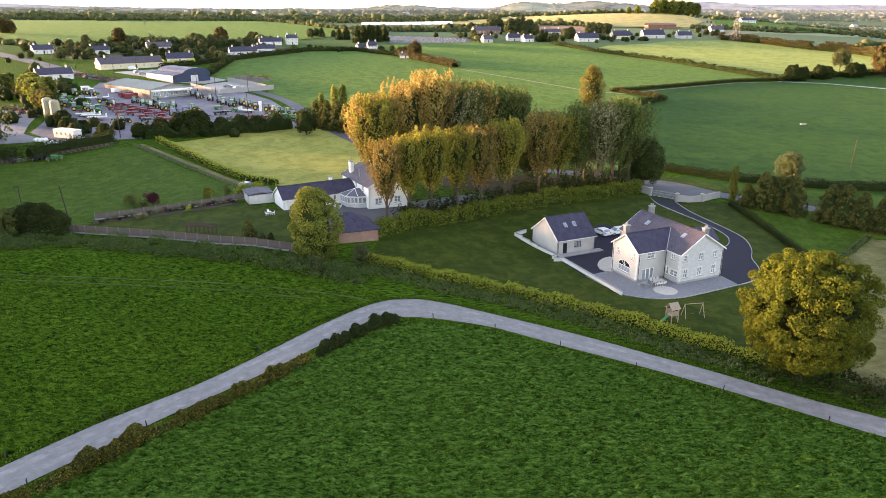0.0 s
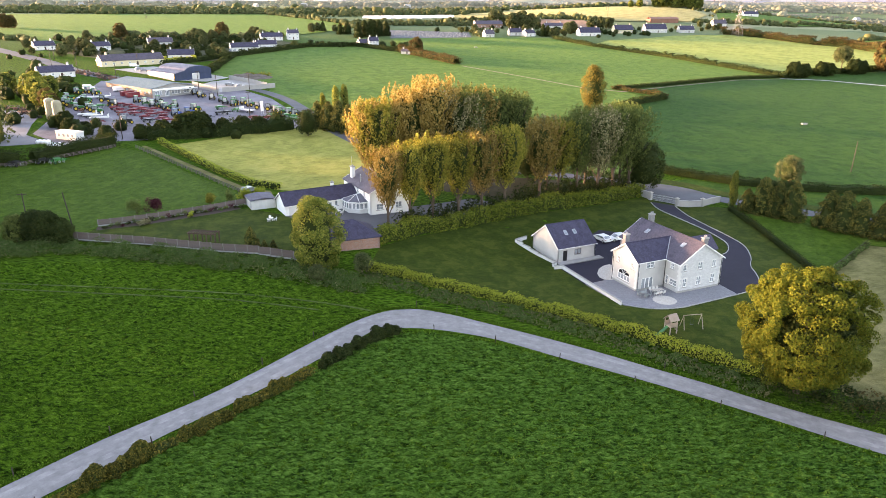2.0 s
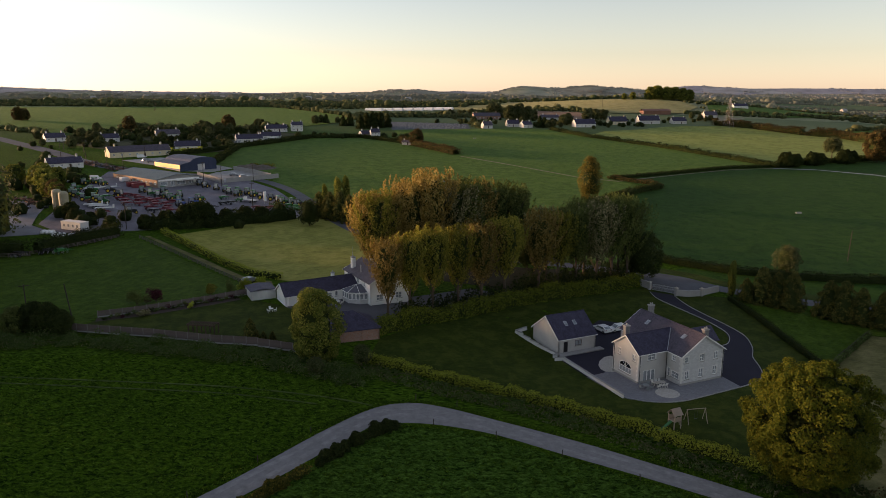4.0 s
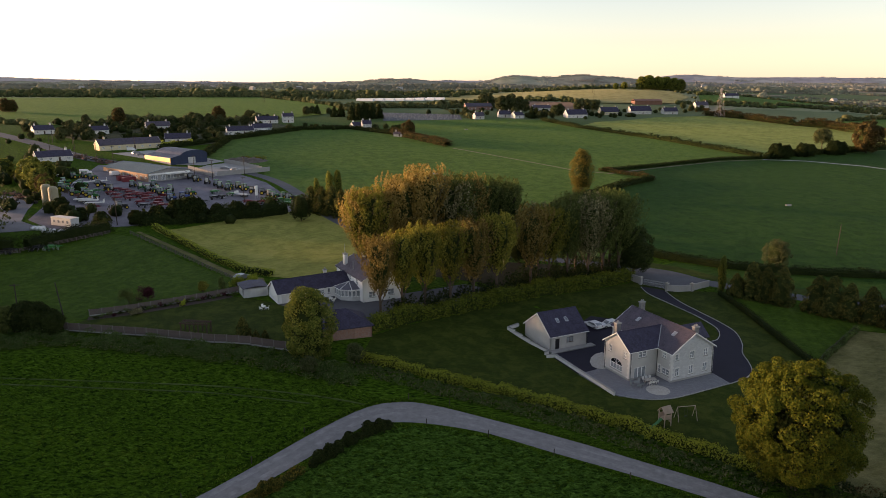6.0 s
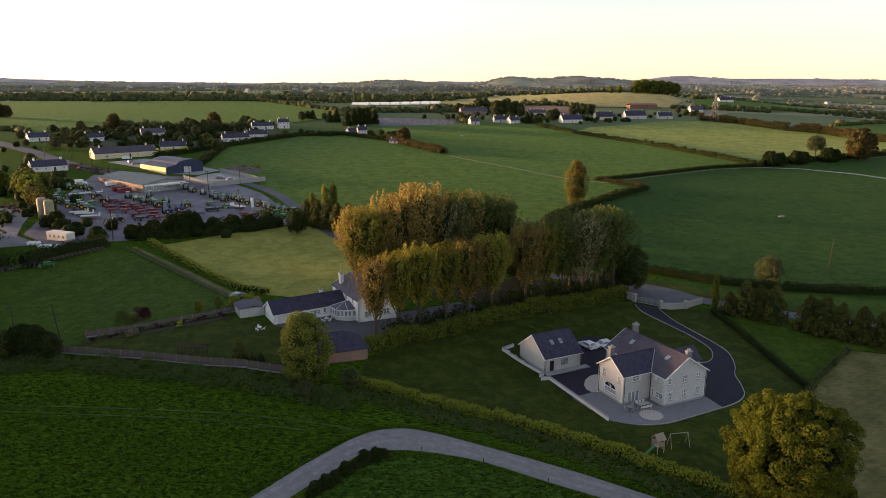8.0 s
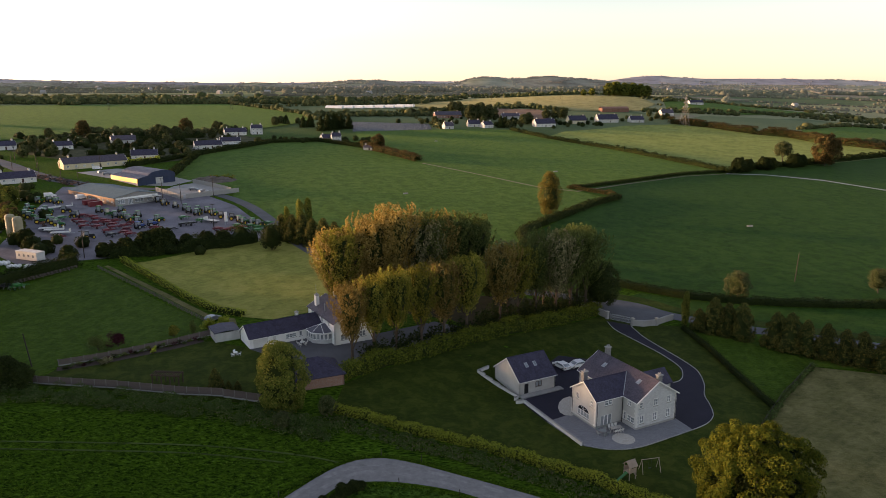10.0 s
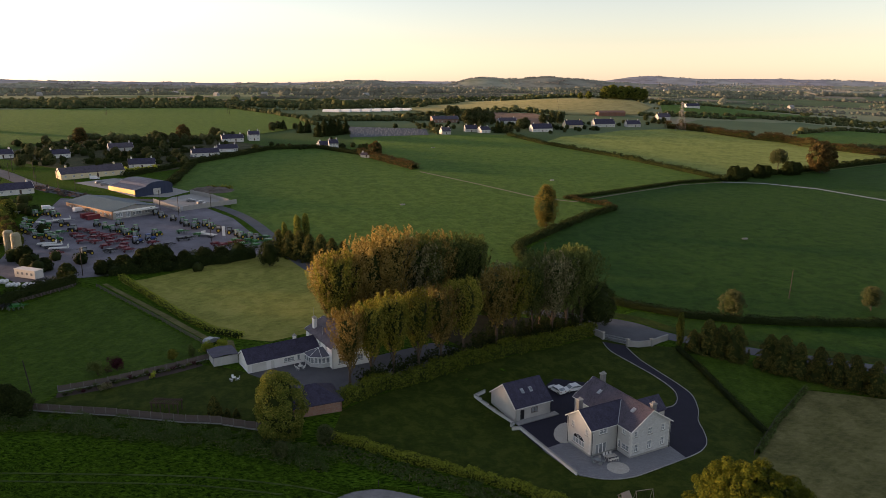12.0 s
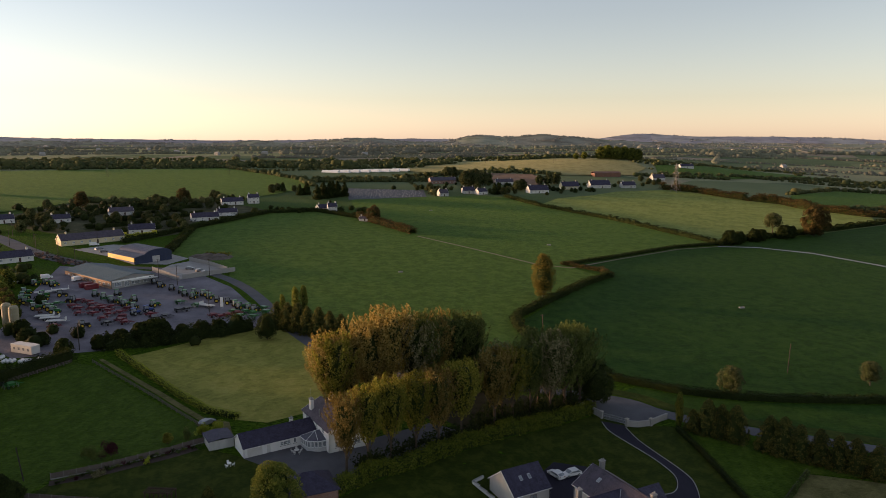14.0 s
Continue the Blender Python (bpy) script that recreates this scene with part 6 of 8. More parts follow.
def spread(proto, spots, lift=0.0):
    for k, (x, y, turn, *s) in enumerate(spots):
        m = at(x, y, turn, 0.06 + lift)
        if k:
            copy_thing(proto, m)
        else:
            proto.matrix_basis = m


spread(tractor(GREEN, RIM, "green farm tractor with yellow wheel rims"), [(-152, 283, 20), (-158, 304, 70), (-154.5, 306.5, 60), (-149.9, 303.2, 75), (-134.1, 266.4, 15), (-140.1, 267.4, 25), (-147, 275, 10), (-91.1, 291, 100), (-83.6, 291.6, 60), (-86.6, 287, 80), (-116.3, 279.4, 120), (-112.2, 278.2, 140), (-104.1, 270, 90), (-64.8, 272.8, 60), (-60.9, 271.6, 50), (-109, 274, 70), (-144, 281, 30), (-161, 309, 80), (-146, 286, 25), (-155, 290, 40), (-150, 278, 15), (-137, 270, 20), (-131, 263, 10), (-126, 288, 100), (-121, 284, 110), (-108, 281, 130), (-94, 296, 90), (-88, 293, 85), (-80, 287, 60), (-67, 276, 40), (-98, 274, 60), (-118, 290, 95)])
spread(tractor(DARK, RIM, "dark farm tractor with yellow wheel rims"), [(-139.4, 287.1, 20), (-130.7, 278.3, 160), (-113.4, 314, 110), (-105.7, 305.3, 80), (-99.4, 300.5, 100), (-75.9, 282.5, 20), (-70.8, 279.8, 10), (-112.9, 245.8, 40), (-58.3, 269.5, 60), (-110, 311, 90)])
spread(tractor(BLUE, STEEL, "dark blue farm tractor"), [(-97.9, 266.2, 40), (-101, 262, 60)])


def harrow(paint, label, name="harrow"):
    t = thing(name, Matrix(), label, "farm implement", "implements in the yard")
    g = Geo()
    for x in (-1.6, -0.5, 0.6, 1.7):
        g.box(x - 0.07, -1.5, 0.75, x + 0.07, 1.5, 0.9)
    for y in (-1.4, 0, 1.4):
        g.box(-1.7, y - 0.07, 0.9, 1.9, y + 0.07, 1.05)
    part("frame", g, paint, t)
    part("drawbar", Geo().rod((1.8, -0.5, 0.95), (3.2, 0, 0.7), 0.07).rod((1.8, 0.5, 0.95), (3.2, 0, 0.7), 0.07), paint, t, uv=False)
    g = Geo()
    for x in (-1.6, -0.5, 0.6, 1.7):
        for k in range(7):
            y = -1.4 + k * 0.46
            g.rod((x, y, 0.8), (x - 0.25, y, 0.0), 0.035, 0.02, 4)
    part("tines", g, STEEL, t, uv=False)
    part("hopper", Geo().prism([(-0.6, -1.2, 1.0), (0.6, -1.2, 1.0), (0.85, -1.2, 1.4), (-0.85, -1.2, 1.4)], (0, 2.4, 0)), paint, t)
    for y in (-1.6, 1.6):
        wheel(t, -0.9, y, 0.4, 0.2, paint)
    return t


spread(harrow(RED, "red farm harrow with a steel frame"), [(-121.5, 274.5, 20), (-117.5, 272, 40), (-115.1, 269.2, 10), (-112, 266, 70), (-109.9, 261.2, 30), (-104.2, 259, 100), (-122.2, 245.3, 0), (-125, 278, 60), (-119, 268, 80), (-100.1, 251.5, 10), (-66.8, 262.8, 20), (-63.9, 265.7, 30), (-69, 260.5, 35), (-107, 264, 50), (-113, 272, 15), (-128, 272, 30), (-124, 268, 75), (-110, 256, 20), (-116, 262, 50), (-129, 280, 10), (-95, 262, 45), (-72, 262, 30), (-103, 254, 60), (-121, 262, 20), (-106, 269, 80)])
spread(harrow(DARK, "dark painted steel cultivator"), [(-86.6, 268.4, 20), (-84.2, 270, 50), (-88.9, 260, 10), (-92, 257, 30), (-106, 250, 60), (-111.7, 190.7, 20), (-117.1, 186.7, 70)])
spread(harrow(GREEN, "green painted farm seed drill"), [(-55.4, 273.4, 60), (-58, 266, 40), (-61, 268, 20), (-53.5, 268, 70), (-120, 284, 100), (-66, 268, 30), (-62, 262, 45), (-57, 261, 60), (-90, 280, 20), (-82, 276, 50), (-135, 275, 15), (-108.0, 191.2, 40)])


def car(paint, label, name="car", cat="car", van=False):
    c = thing(name, Matrix(), label, cat)
    if van:
        side = [(-2.5, 0.45), (2.4, 0.45), (2.5, 1.0), (1.6, 1.25), (0.9, 2.1), (-2.4, 2.15)]
    else:
        side = [(-2.15, 0.35), (2.15, 0.35), (2.2, 0.75), (1.2, 0.95), (0.45, 1.45), (-1.3, 1.48), (-2.1, 1.0)]
    part("body", Geo().prism([(x, -0.86, z) for x, z in side], (0, 1.72, 0)), paint, c)
    if van:
        part("windscreen", Geo().prism([(1.62, -0.75, 1.28), (0.95, -0.75, 2.05), (0.97, -0.75, 2.07), (1.65, -0.75, 1.3)], (0, 1.5, 0)), GLASS, c)
    else:
        part("side_window", Geo().prism([(x, -0.875, z) for x, z in [(1.0, 0.98), (0.4, 1.38), (-1.2, 1.4), (-1.8, 1.02)]], (0, 0.012, 0)), GLASS, c)
        part("side_window", Geo().prism([(x, 0.863, z) for x, z in [(1.0, 0.98), (0.4, 1.38), (-1.2, 1.4), (-1.8, 1.02)]], (0, 0.012, 0)), GLASS, c)
        part("windscreen", Geo().add([(1.18, -0.75, 0.975), (1.18, 0.75, 0.975), (0.5, 0.7, 1.43), (0.5, -0.7, 1.43)], [(0, 1, 2, 3)]), GLASS, c).location.x = 0.02
        part("rear_window", Geo().add([(-2.02, -0.72, 1.08), (-1.38, -0.7, 1.46), (-1.38, 0.7, 1.46), (-2.02, 0.72, 1.08)], [(0, 1, 2, 3)]), GLASS, c).location.x = -0.02
    for x in (-1.35, 1.35):
        for y in (-0.8, 0.8):
            wheel(c, x, y, 0.33, 0.22, STEEL)
    for y in (-0.65, 0.65):
        part("headlight", Geo().ball((2.16, y, 0.7), 0.06, 0.16, 0.09), GLASS, c, uv=False)
        part("tail_light", Geo().box(-2.19, y - 0.12, 0.75, -2.12, y + 0.12, 0.95), RED, c)
    return c


GLOSSWHITE = plain("white_car_paint", (0.75, 0.75, 0.74), 0.25, 0, 0.03, 3, 0.6)
GREYCAR = plain("grey_car_paint", (0.2, 0.21, 0.23), 0.3, 0.3, 0.05, 3, 0.6)
spread(car(GLOSSWHITE, "white family car parked on the tarmac"), [(33.3, 144.9, 118), (36.9, 145.3, 200)])
spread(car(GLOSSWHITE, "plain white delivery van", "van", "van", True), [(-159.3, 317.4, 30), (-144.8, 314.9, 60), (-172, 397, 20), (-128, 522, 10), (-166, 309, 20)])
spread(car(GREYCAR, "dark grey parked family car"), [(-98, 338, 40), (-104, 342, 10), (-95, 335, 70), (-160, 380, 30), (-48.5, 166.5, 60), (-165, 386, 50), (-146, 493, 20)])
trailer = thing("flat_trailer", Matrix(), "long white-bedded farm trailer", "trailer", "trailers")
part("bed", Geo().box(-3.2, -1.15, 0.95, 3.2, 1.15, 1.2), OFFWHITE, trailer)
part("headboard", Geo().box(3.0, -1.15, 1.2, 3.15, 1.15, 2.2), OFFWHITE, trailer)
part("drawbar", Geo().rod((3.1, 0, 0.9), (4.6, 0, 0.6), 0.08), STEEL, trailer, uv=False)
for x in (-1.6, -0.6):
    for y in (-1.0, 1.0):
        wheel(trailer, x, y, 0.45, 0.3, STEEL)
spread(trailer, [(-128, 254.8, 15), (-131, 257, 15), (-143, 295.1, 30), (-148, 291, 30), (-77.6, 274.8, 150), (-165.4, 311, 35), (-169, 307, 35), (-124, 251, 12)])
box = thing("skip_container", Matrix(), "open red steel container", "container", "containers")
part("body", Geo().box(-2.6, -1.2, 0.1, 2.6, 1.2, 2.0), RED, box)
part("rails", Geo().box(-2.65, -1.25, 1.9, 2.65, -1.2, 2.05).box(-2.65, 1.2, 1.9, 2.65, 1.25, 2.05), RED, box)
spread(box, [(-136.5, 304, 45), (-133, 301, 45)])
cabin = thing("site_cabin", Matrix(), "pale portable site cabin", "cabin")
part("body", Geo().box(-4.5, -1.5, 0.2, 4.5, 1.5, 2.7), OFFWHITE, cabin)
part("roof", Geo().box(-4.6, -1.6, 2.7, 4.6, 1.6, 2.85), OFFWHITE, cabin)
for x in (-3, -1, 1, 3):
    part("window", Geo().box(x - 0.4, -1.53, 1.2, x + 0.4, -1.503, 2.0), GLASS, cabin)
spread(cabin, [(-118.5, 219.5, -25), (-152, 222, 10), (-165, 228, 15)])
for x, y, s in ((-110, 212, 1.0), (-114, 210, 1.2), (-119, 210, 1.0), (-124, 213, 1.1), (-107, 214, 0.8)):
    b = thing("wrapped_bale_heap", at(x, y), "heap of white plastic-wrapped bales", "bales", "wrapped bales")
    for k in range(6):
        part("bale", Geo().ball(((k % 3) * 1.25 - 1.2, (k // 3) * 1.3, 0.55), 0.65 * s, 0.62 * s, 0.6 * s, 10, 6), WHITE, b, uv=False, smooth_it=True)
sign = thing("totem_sign", at(-71.3, 272.4, 30), "tall blank white totem sign with a darker foot", "sign")
part("panel", Geo().box(-0.55, -0.12, 1.2, 0.55, 0.12, 5.0), WHITE, sign)
part("posts", Geo().box(-0.45, -0.08, -0.3, -0.3, 0.08, 1.2).box(0.3, -0.08, -0.3, 0.45, 0.08, 1.2), STEEL, sign)
# The gold in these tints stands for low sun on the bush tips.
LANEBUSH = foliage("sun_tinted_thorn_leaf", [(0.0, (0.035, 0.045, 0.010)), (0.6, (0.10, 0.10, 0.018)), (1.0, (0.26, 0.20, 0.035))], 0.4)

# ---- banks, fences and garden things ----
def side_line(line, off):
    out = []
    for i, p in enumerate(line):
        a, b = line[max(0, i - 1)], line[min(len(line) - 1, i + 1)]
        d = math.dist(a, b)
        out.append((p[0] - (b[1] - a[1]) / d * off, p[1] + (b[0] - a[0]) / d * off))
    return out


def rough_bank(name, line, wide, high, mat, per, size, label, seed, upright=0.0, dry=0.0):
    """Tangled growth along a line: mounds of leaves of uneven height."""
    r = np.random.default_rng(seed)
    pts = []
    for x, y, wx, wy in along(line, 0.6):
        k = r.poisson(per * 0.6 * wide)
        s, o = r.uniform(-0.4, 0.4, k), r.uniform(-0.5, 0.5, k) * wide
        px, py = x + wx * s - wy * o, y + wy * s + wx * o
        for a, b, c in zip(px, py, r.uniform(0, 1, k)):
            n = noise.noise(Vector((a * 0.35, b * 0.35, seed))) + 0.5 * noise.noise(Vector((a * 0.9, b * 0.9, seed + 4)))
            h = high * max(0.10, 0.5 + 1.35 * n) * (1 - abs(((a - x) * -wy + (b - y) * wx) / wide * 1.8) ** 3)
            pts.append((a, b, land(a, b) + 0.05 + max(0.02, h) * c ** (0.5 if upright else 0.3)))
    ob = new(name, leaf_mesh(name, pts, size, mat, upright=upright, r=r, facing=None if upright else np.tile((0.0, -0.25, 1.0), (len(pts), 1)), stray=0.65))
    return tagged(ob, label, "undergrowth", "", "stuff")


def mounds(name, line, wide, high, mat, per, size, label, seed):
    """Brambles and docks heaped in leafy mounds along a line."""
    r = np.random.default_rng(seed)
    cents, radii = [], []
    for x, y, wx, wy in along(line, 0.55):
        for o in r.uniform(-0.5, 0.5, 1 + r.poisson(wide * 0.28)) * wide:
            a, b = x - wy * o + r.normal() * 0.3, y + wx * o + r.normal() * 0.3
            k = 0.55 + 0.9 * noise.noise(Vector((a * 0.3, b * 0.3, seed)))
            rad = high * 0.55 * max(0.25, k) * r.uniform(0.6, 1.25) * (1 - 1.2 * (o / wide) ** 2)
            cents.append((a, b, land(a, b) + rad * 0.55))
            radii.append(rad)
    pts, ways = lobes(cents, radii, per, r, np.mean(cents, axis=0) - np.array([0, 0, 300.0]), 0.9)
    return tagged(new(name, leaf_mesh(name, pts, size, mat, r=r, facing=ways, stray=0.55)), label, "undergrowth", "", "stuff")


HEDGELINE = [(-14.9, 122.2), (-7.2, 119.0), (0.9, 114.5), (10.4, 110.5), (20.1, 105.1), (25.7, 101.6), (33.0, 96.2), (39.2, 92.0), (46, 87)]
mounds("bramble_bank", side_line(HEDGELINE, -3.4), 4.6, 1.5, BRAMBLE, 70, 0.18, "tangled brambles and nettles below the garden hedge", 3)
rough_bank("tall_dry_grass", side_line(HEDGELINE, -3.8), 4.0, 1.4, DRYBLADE, 12, 0.26, "tall dry grass stems among the brambles", 4, 0.8)
LEFTBANK = [(-100, 122), (-83.1, 126), (-72.2, 129.2), (-62.7, 127.5), (-51.2, 125), (-40.3, 123), (-27.1, 119.6), (-18.6, 116.6), (-13, 114)]
mounds("bramble_bank", side_line(LEFTBANK, -0.8), 6.0, 3.3, BRAMBLE, 95, 0.21, "mounded brambles and docks along the garden fence", 5)
rough_bank("tall_dry_grass", side_line(LEFTBANK, -2.0), 3.0, 0.8, DRYBLADE, 6, 0.28, "tall dry grass at the foot of the brambles", 6, 0.8)
rough_bank("bramble_bank", [(44, 88), (50, 82.5), (58, 77.5), (70, 71)], 6.0, 3.8, HEDGE, 40, 0.28, "dark thorn and bramble thicket under the maple", 7)
rough_bank("bramble_bank", [(54, 83), (62, 80), (75, 74)], 5.0, 2.2, RUSSET, 20, 0.26, "russet bracken thicket beside the dry field", 8)
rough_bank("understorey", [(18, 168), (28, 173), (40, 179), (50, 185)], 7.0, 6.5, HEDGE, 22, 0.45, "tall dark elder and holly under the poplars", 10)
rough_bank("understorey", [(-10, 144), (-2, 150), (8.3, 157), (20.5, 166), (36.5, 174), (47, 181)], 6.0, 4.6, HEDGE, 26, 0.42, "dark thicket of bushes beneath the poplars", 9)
for k, (off, line) in enumerate(((0.7, LANE_UP), (-1.0, LANE_LO))):
    rough_bank("verge_grass", side_line(line, off), 1.3, 0.35, BLADE, 40, 0.2, "unmown green grass verge of the lane", 20 + k, 0.8)
hedge("lane_hedge", [(-42.2, 55.6), (-34.3, 66.0), (-26.7, 75.0), (-18.6, 85.6)], 1.0, 0.8, LANEBUSH, "low straggling hedge along the lane, sunlit gold put into its leaves", 0.22, 60, ragged=0.8, gaps=0.05, seed=41)
hedge("lane_hedge", [(-16.7, 88.0), (-12.6, 93.6), (-9.4, 97.0), (-7.0, 97.8)], 1.3, 1.0, HEDGE, "low dark thorn hedge at the bend of the lane", 0.18, 34, ragged=0.5, gaps=0.02, seed=42)

lane_gold = tree("lane_bush", "round", 2.0, 141, LANEBUSH, "small thorn bush beside the lane, sunlit gold put into its leaves", 0.17, 24, 0.0, 0.46)
lane_dark = tree("lane_bush", "round", 2.3, 142, HEDGE, "small dark thorn bush at the bend of the lane", 0.17, 24, 0.0, 0.46)
r = np.random.default_rng(143)
spots = [(x + r.normal() * 0.25, y + r.normal() * 0.25, 0.5 + 0.75 * max(0, 0.5 + noise.noise(Vector((x * 0.3, y * 0.3, 3)))) * r.uniform(0.7, 1.2), r.uniform(0, 360)) for x, y, _, _ in along([(-42.2, 55.6), (-34.3, 66.0), (-26.7, 75.0), (-20.5, 83.2)], 0.95)]
plant(lane_gold, [q for q in spots if q[2] > 0.62], "thorn bushes along the lane")
spots = [(x + r.normal() * 0.2, y + r.normal() * 0.2, r.uniform(0.4, 1.0), r.uniform(0, 360)) for x, y, _, _ in along([(-17.4, 87.2), (-12.6, 93.6), (-9.4, 97.0), (-7.4, 97.8)], 1.0)]
plant(lane_dark, spots, "dark thorn bushes at the bend")

# worn wheel tracks on the lane and in the grass
for o in (0.95, -0.95):
    tagged(part("wheel_track", ribbon(curved(LANE_MID, 4), o + 0.42, o - 0.42, 0.056), WORN, uv=False), "paler worn wheel track on the lane", "track", "", "structure")
GRASSTRACK = grass("flattened_grass", (0.036, 0.064, 0.010), (0.054, 0.085, 0.014), (0.101, 0.128, 0.035), 0.2, 1.5, 0.1)
GRASSTRACKS = [curved(line, 5) for line in ([(-110, 112), (-83, 111.5), (-57, 111), (-36, 110), (-20, 107.5), (-12, 105)], [(-110, 110), (-83, 109.3), (-57, 108.6), (-36, 107.6), (-21, 105)])]
for line in GRASSTRACKS:
    tagged(part("grass_track", ribbon(line, 0.22, -0.22, 0.14), GRASSTRACK, uv=False), "flattened paler wheel track through the grass", "track", "", "structure")

# fences
def fence_post(h=1.15):
    p = thing("fence_post", Matrix(), "weathered dark wooden fence post", "post", "fence posts along the lane")
    part("stake", Geo().rod((0, 0, -0.4), (0.02, 0, h), 0.075, 0.065, 7), POST, p, uv=False)
    part("insulator", Geo().box(-0.1, -0.03, h - 0.22, -0.06, 0.03, h - 0.14), DARK, p)
    return p


posts = [(-2.1, 99.0), (7.2, 96.0), (16.2, 91.2), (25.8, 85.6), (35.6, 80.3), (46.0, 73.9), (54.5, 69), (-39.6, 70.8), (-32.3, 78.6), (-25.9, 87.4), (-20.2, 95.6), (-41.8, 58.6), (-34.0, 69.0), (-46.5, 63), (-5.2, 107.4), (31, 89.6), (1.5, 105.6)]
fp = fence_post()
for k, (x, y) in enumerate(posts):
    m = at(x, y, k * 37) @ pose(0, 0, 0, (k % 3 - 1) * 3, (k % 4 - 1.5) * 2, 0)
    if k:
        copy_thing(fp, m)
    else:
        fp.matrix_basis = m


POSTGREY = plain("stained_concrete_post", (0.17, 0.155, 0.145), 0.9, 0, 0.25)


def board_fence(name, line, high, label, step=2.4):
    root = tagged(new(name), label, "fence")
    pm = mesh_of("post", Geo().box(-0.07, -0.07, -0.4, 0.07, 0.07, high + 0.04), POSTGREY)
    km = mesh_of("kickboard", Geo().box(0.07, -0.03, -0.2, step - 0.07, 0.03, 0.28), CONCRETE)
    w = (step - 0.16) / 14
    boards = [mesh_of("board", Geo().box(0, -0.02 - 0.012 * k, 0.29, w - 0.012, 0.0, high - 0.05 * k), TIMBER) for k in range(2)]
    rails = mesh_of("rail", Geo().box(0.08, 0.0, 0, step - 0.08, 0.05, 0.1), TIMBER)
    for x, y, wx, wy in along(line, step):
        m = pose(x, y, land(x, y), 0, 0, math.degrees(math.atan2(wy, wx)))
        bits = [("post", pm, Matrix()), ("kickboard", km, Matrix()), ("rail", rails, pose(0, 0, 0.6)), ("rail", rails, pose(0, 0, 1.2))]
        bits += [("board", boards[k % 2], pose(0.08 + k * w, 0, 0.02 * math.sin(k * 5.3 + x))) for k in range(14)]
        for nm, me, shift in bits:
            ob = new(nm, me)
            ob.parent, ob.matrix_basis = root, m @ shift
    return root


board_fence("panel_fence", [(-76.2, 133.4), (-59.6, 130.8), (-44.3, 127.6), (-37.6, 127.0), (-28.2, 124.6)], 1.75, "weathered timber panel fence with concrete posts")
board_fence("panel_fence", [(-73.6, 141.2), (-66, 144.4), (-60, 147.6), (-52.9, 151.6), (-46.2, 156.8)], 1.5, "weathered timber panel fence behind flower beds")


def rail_fence(line, label, mat, high=1.2, rails=(0.45, 0.8, 1.12), step=2.7):
    root = tagged(new("rail_fence"), label, "fence")
    pm = mesh_of("post", Geo().box(-0.07, -0.06, -0.4, 0.07, 0.06, high), mat)
    rm = mesh_of("rail", Geo().box(0, -0.03, -0.05, step, 0.03, 0.05), mat)
    for x, y, wx, wy in along(line, step):
        z0, z1 = land(x, y), land(x + wx * step, y + wy * step)
        m = pose(x, y, z0, 0, 0, math.degrees(math.atan2(wy, wx)))
        ob = new("post", pm)
        ob.parent, ob.matrix_basis = root, m
        for h in rails:
            ob = new("rail", rm)
            ob.parent, ob.matrix_basis = root, m @ pose(0, 0, h, 0, -math.degrees(math.atan2(z1 - z0, step)), 0)
    return root


rail_fence([(-94.5, 211), (-66.5, 183.6), (-51, 166.4), (-47, 158.5)], "pale weathered post-and-rail fence along the farm track", TIMBER)
rail_fence([(-140, 180), (-116, 186), (-107, 200), (-101, 210)], "pale post-and-rail fence below the dark hedge", TIMBER)
rail_fence([(65.0, 117), (75.9, 130.0), (90.7, 144.9)], "wire-topped timber post fence between lawn and dry field", POST, 1.1, (0.5, 1.0), 3.0)
hedge("fence_growth", [(66, 117.5), (76.5, 130), (91, 145)], 1.0, 0.9, BRAMBLE, "rough growth along the field fence", 0.2, 20, ragged=0.8, seed=45)


def shrub(name, x, y, h, w, mat, label, n=900, leaf=0.16, seed=1):
    r = np.random.default_rng(seed)
    s = thing(name, at(x, y), label, "shrub", "garden shrubs")
    c = [(r.normal() * w * 0.25, r.normal() * w * 0.25, h * r.uniform(0.25, 0.85)) for _ in range(16)]
    ob = new("foliage", leaf_mesh("foliage", clumps(c, [w * 0.28] * 16, n // 16, r, h / w * 0.9), leaf, mat, r=r))
    ob.parent = s
    g = Geo()
    for k in range(4):
        g.rod((0, 0, -0.1), (w * 0.2 * math.cos(k * 1.6), w * 0.2 * math.sin(k * 1.6), h * 0.6), 0.05, 0.02, 5)
    part("stem", g, BARK, s, uv=False)
    return s


shrub("plum_shrub", -65.2, 151.0, 3.2, 3.4, PURPLE, "dark plum-leaved ornamental shrub by the fence", 2200, 0.2, 2)
shrub("garden_shrub", -68.6, 148.9, 3.4, 2.8, DULLGREEN, "leafy green shrub behind the garden fence", 1800, 0.2, 3)
shrub("garden_shrub", -54.6, 156.0, 2.6, 2.4, POPLAR, "pale green shrub behind the garden fence", 1400, 0.2, 4)
shrub("garden_shrub", -50.6, 158.2, 3.2, 1.6, DULLGREEN, "tall thin green shrub by the fence", 1000, 0.18, 5)
shrub("garden_shrub", -48.0, 160.5, 3.0, 2.6, GOLDHEDGE, "yellow-green bush by the farm gate", 1600, 0.2, 6)
shrub("garden_shrub", -44.5, 163, 2.6, 3.0, GOLDHEDGE, "yellow-green bush beside the track", 1600, 0.2, 7)
shrub("garden_shrub", -64.2, 142.4, 1.3, 2.2, SILVER, "silvery spreading shrub in the border", 900, 0.16, 8)
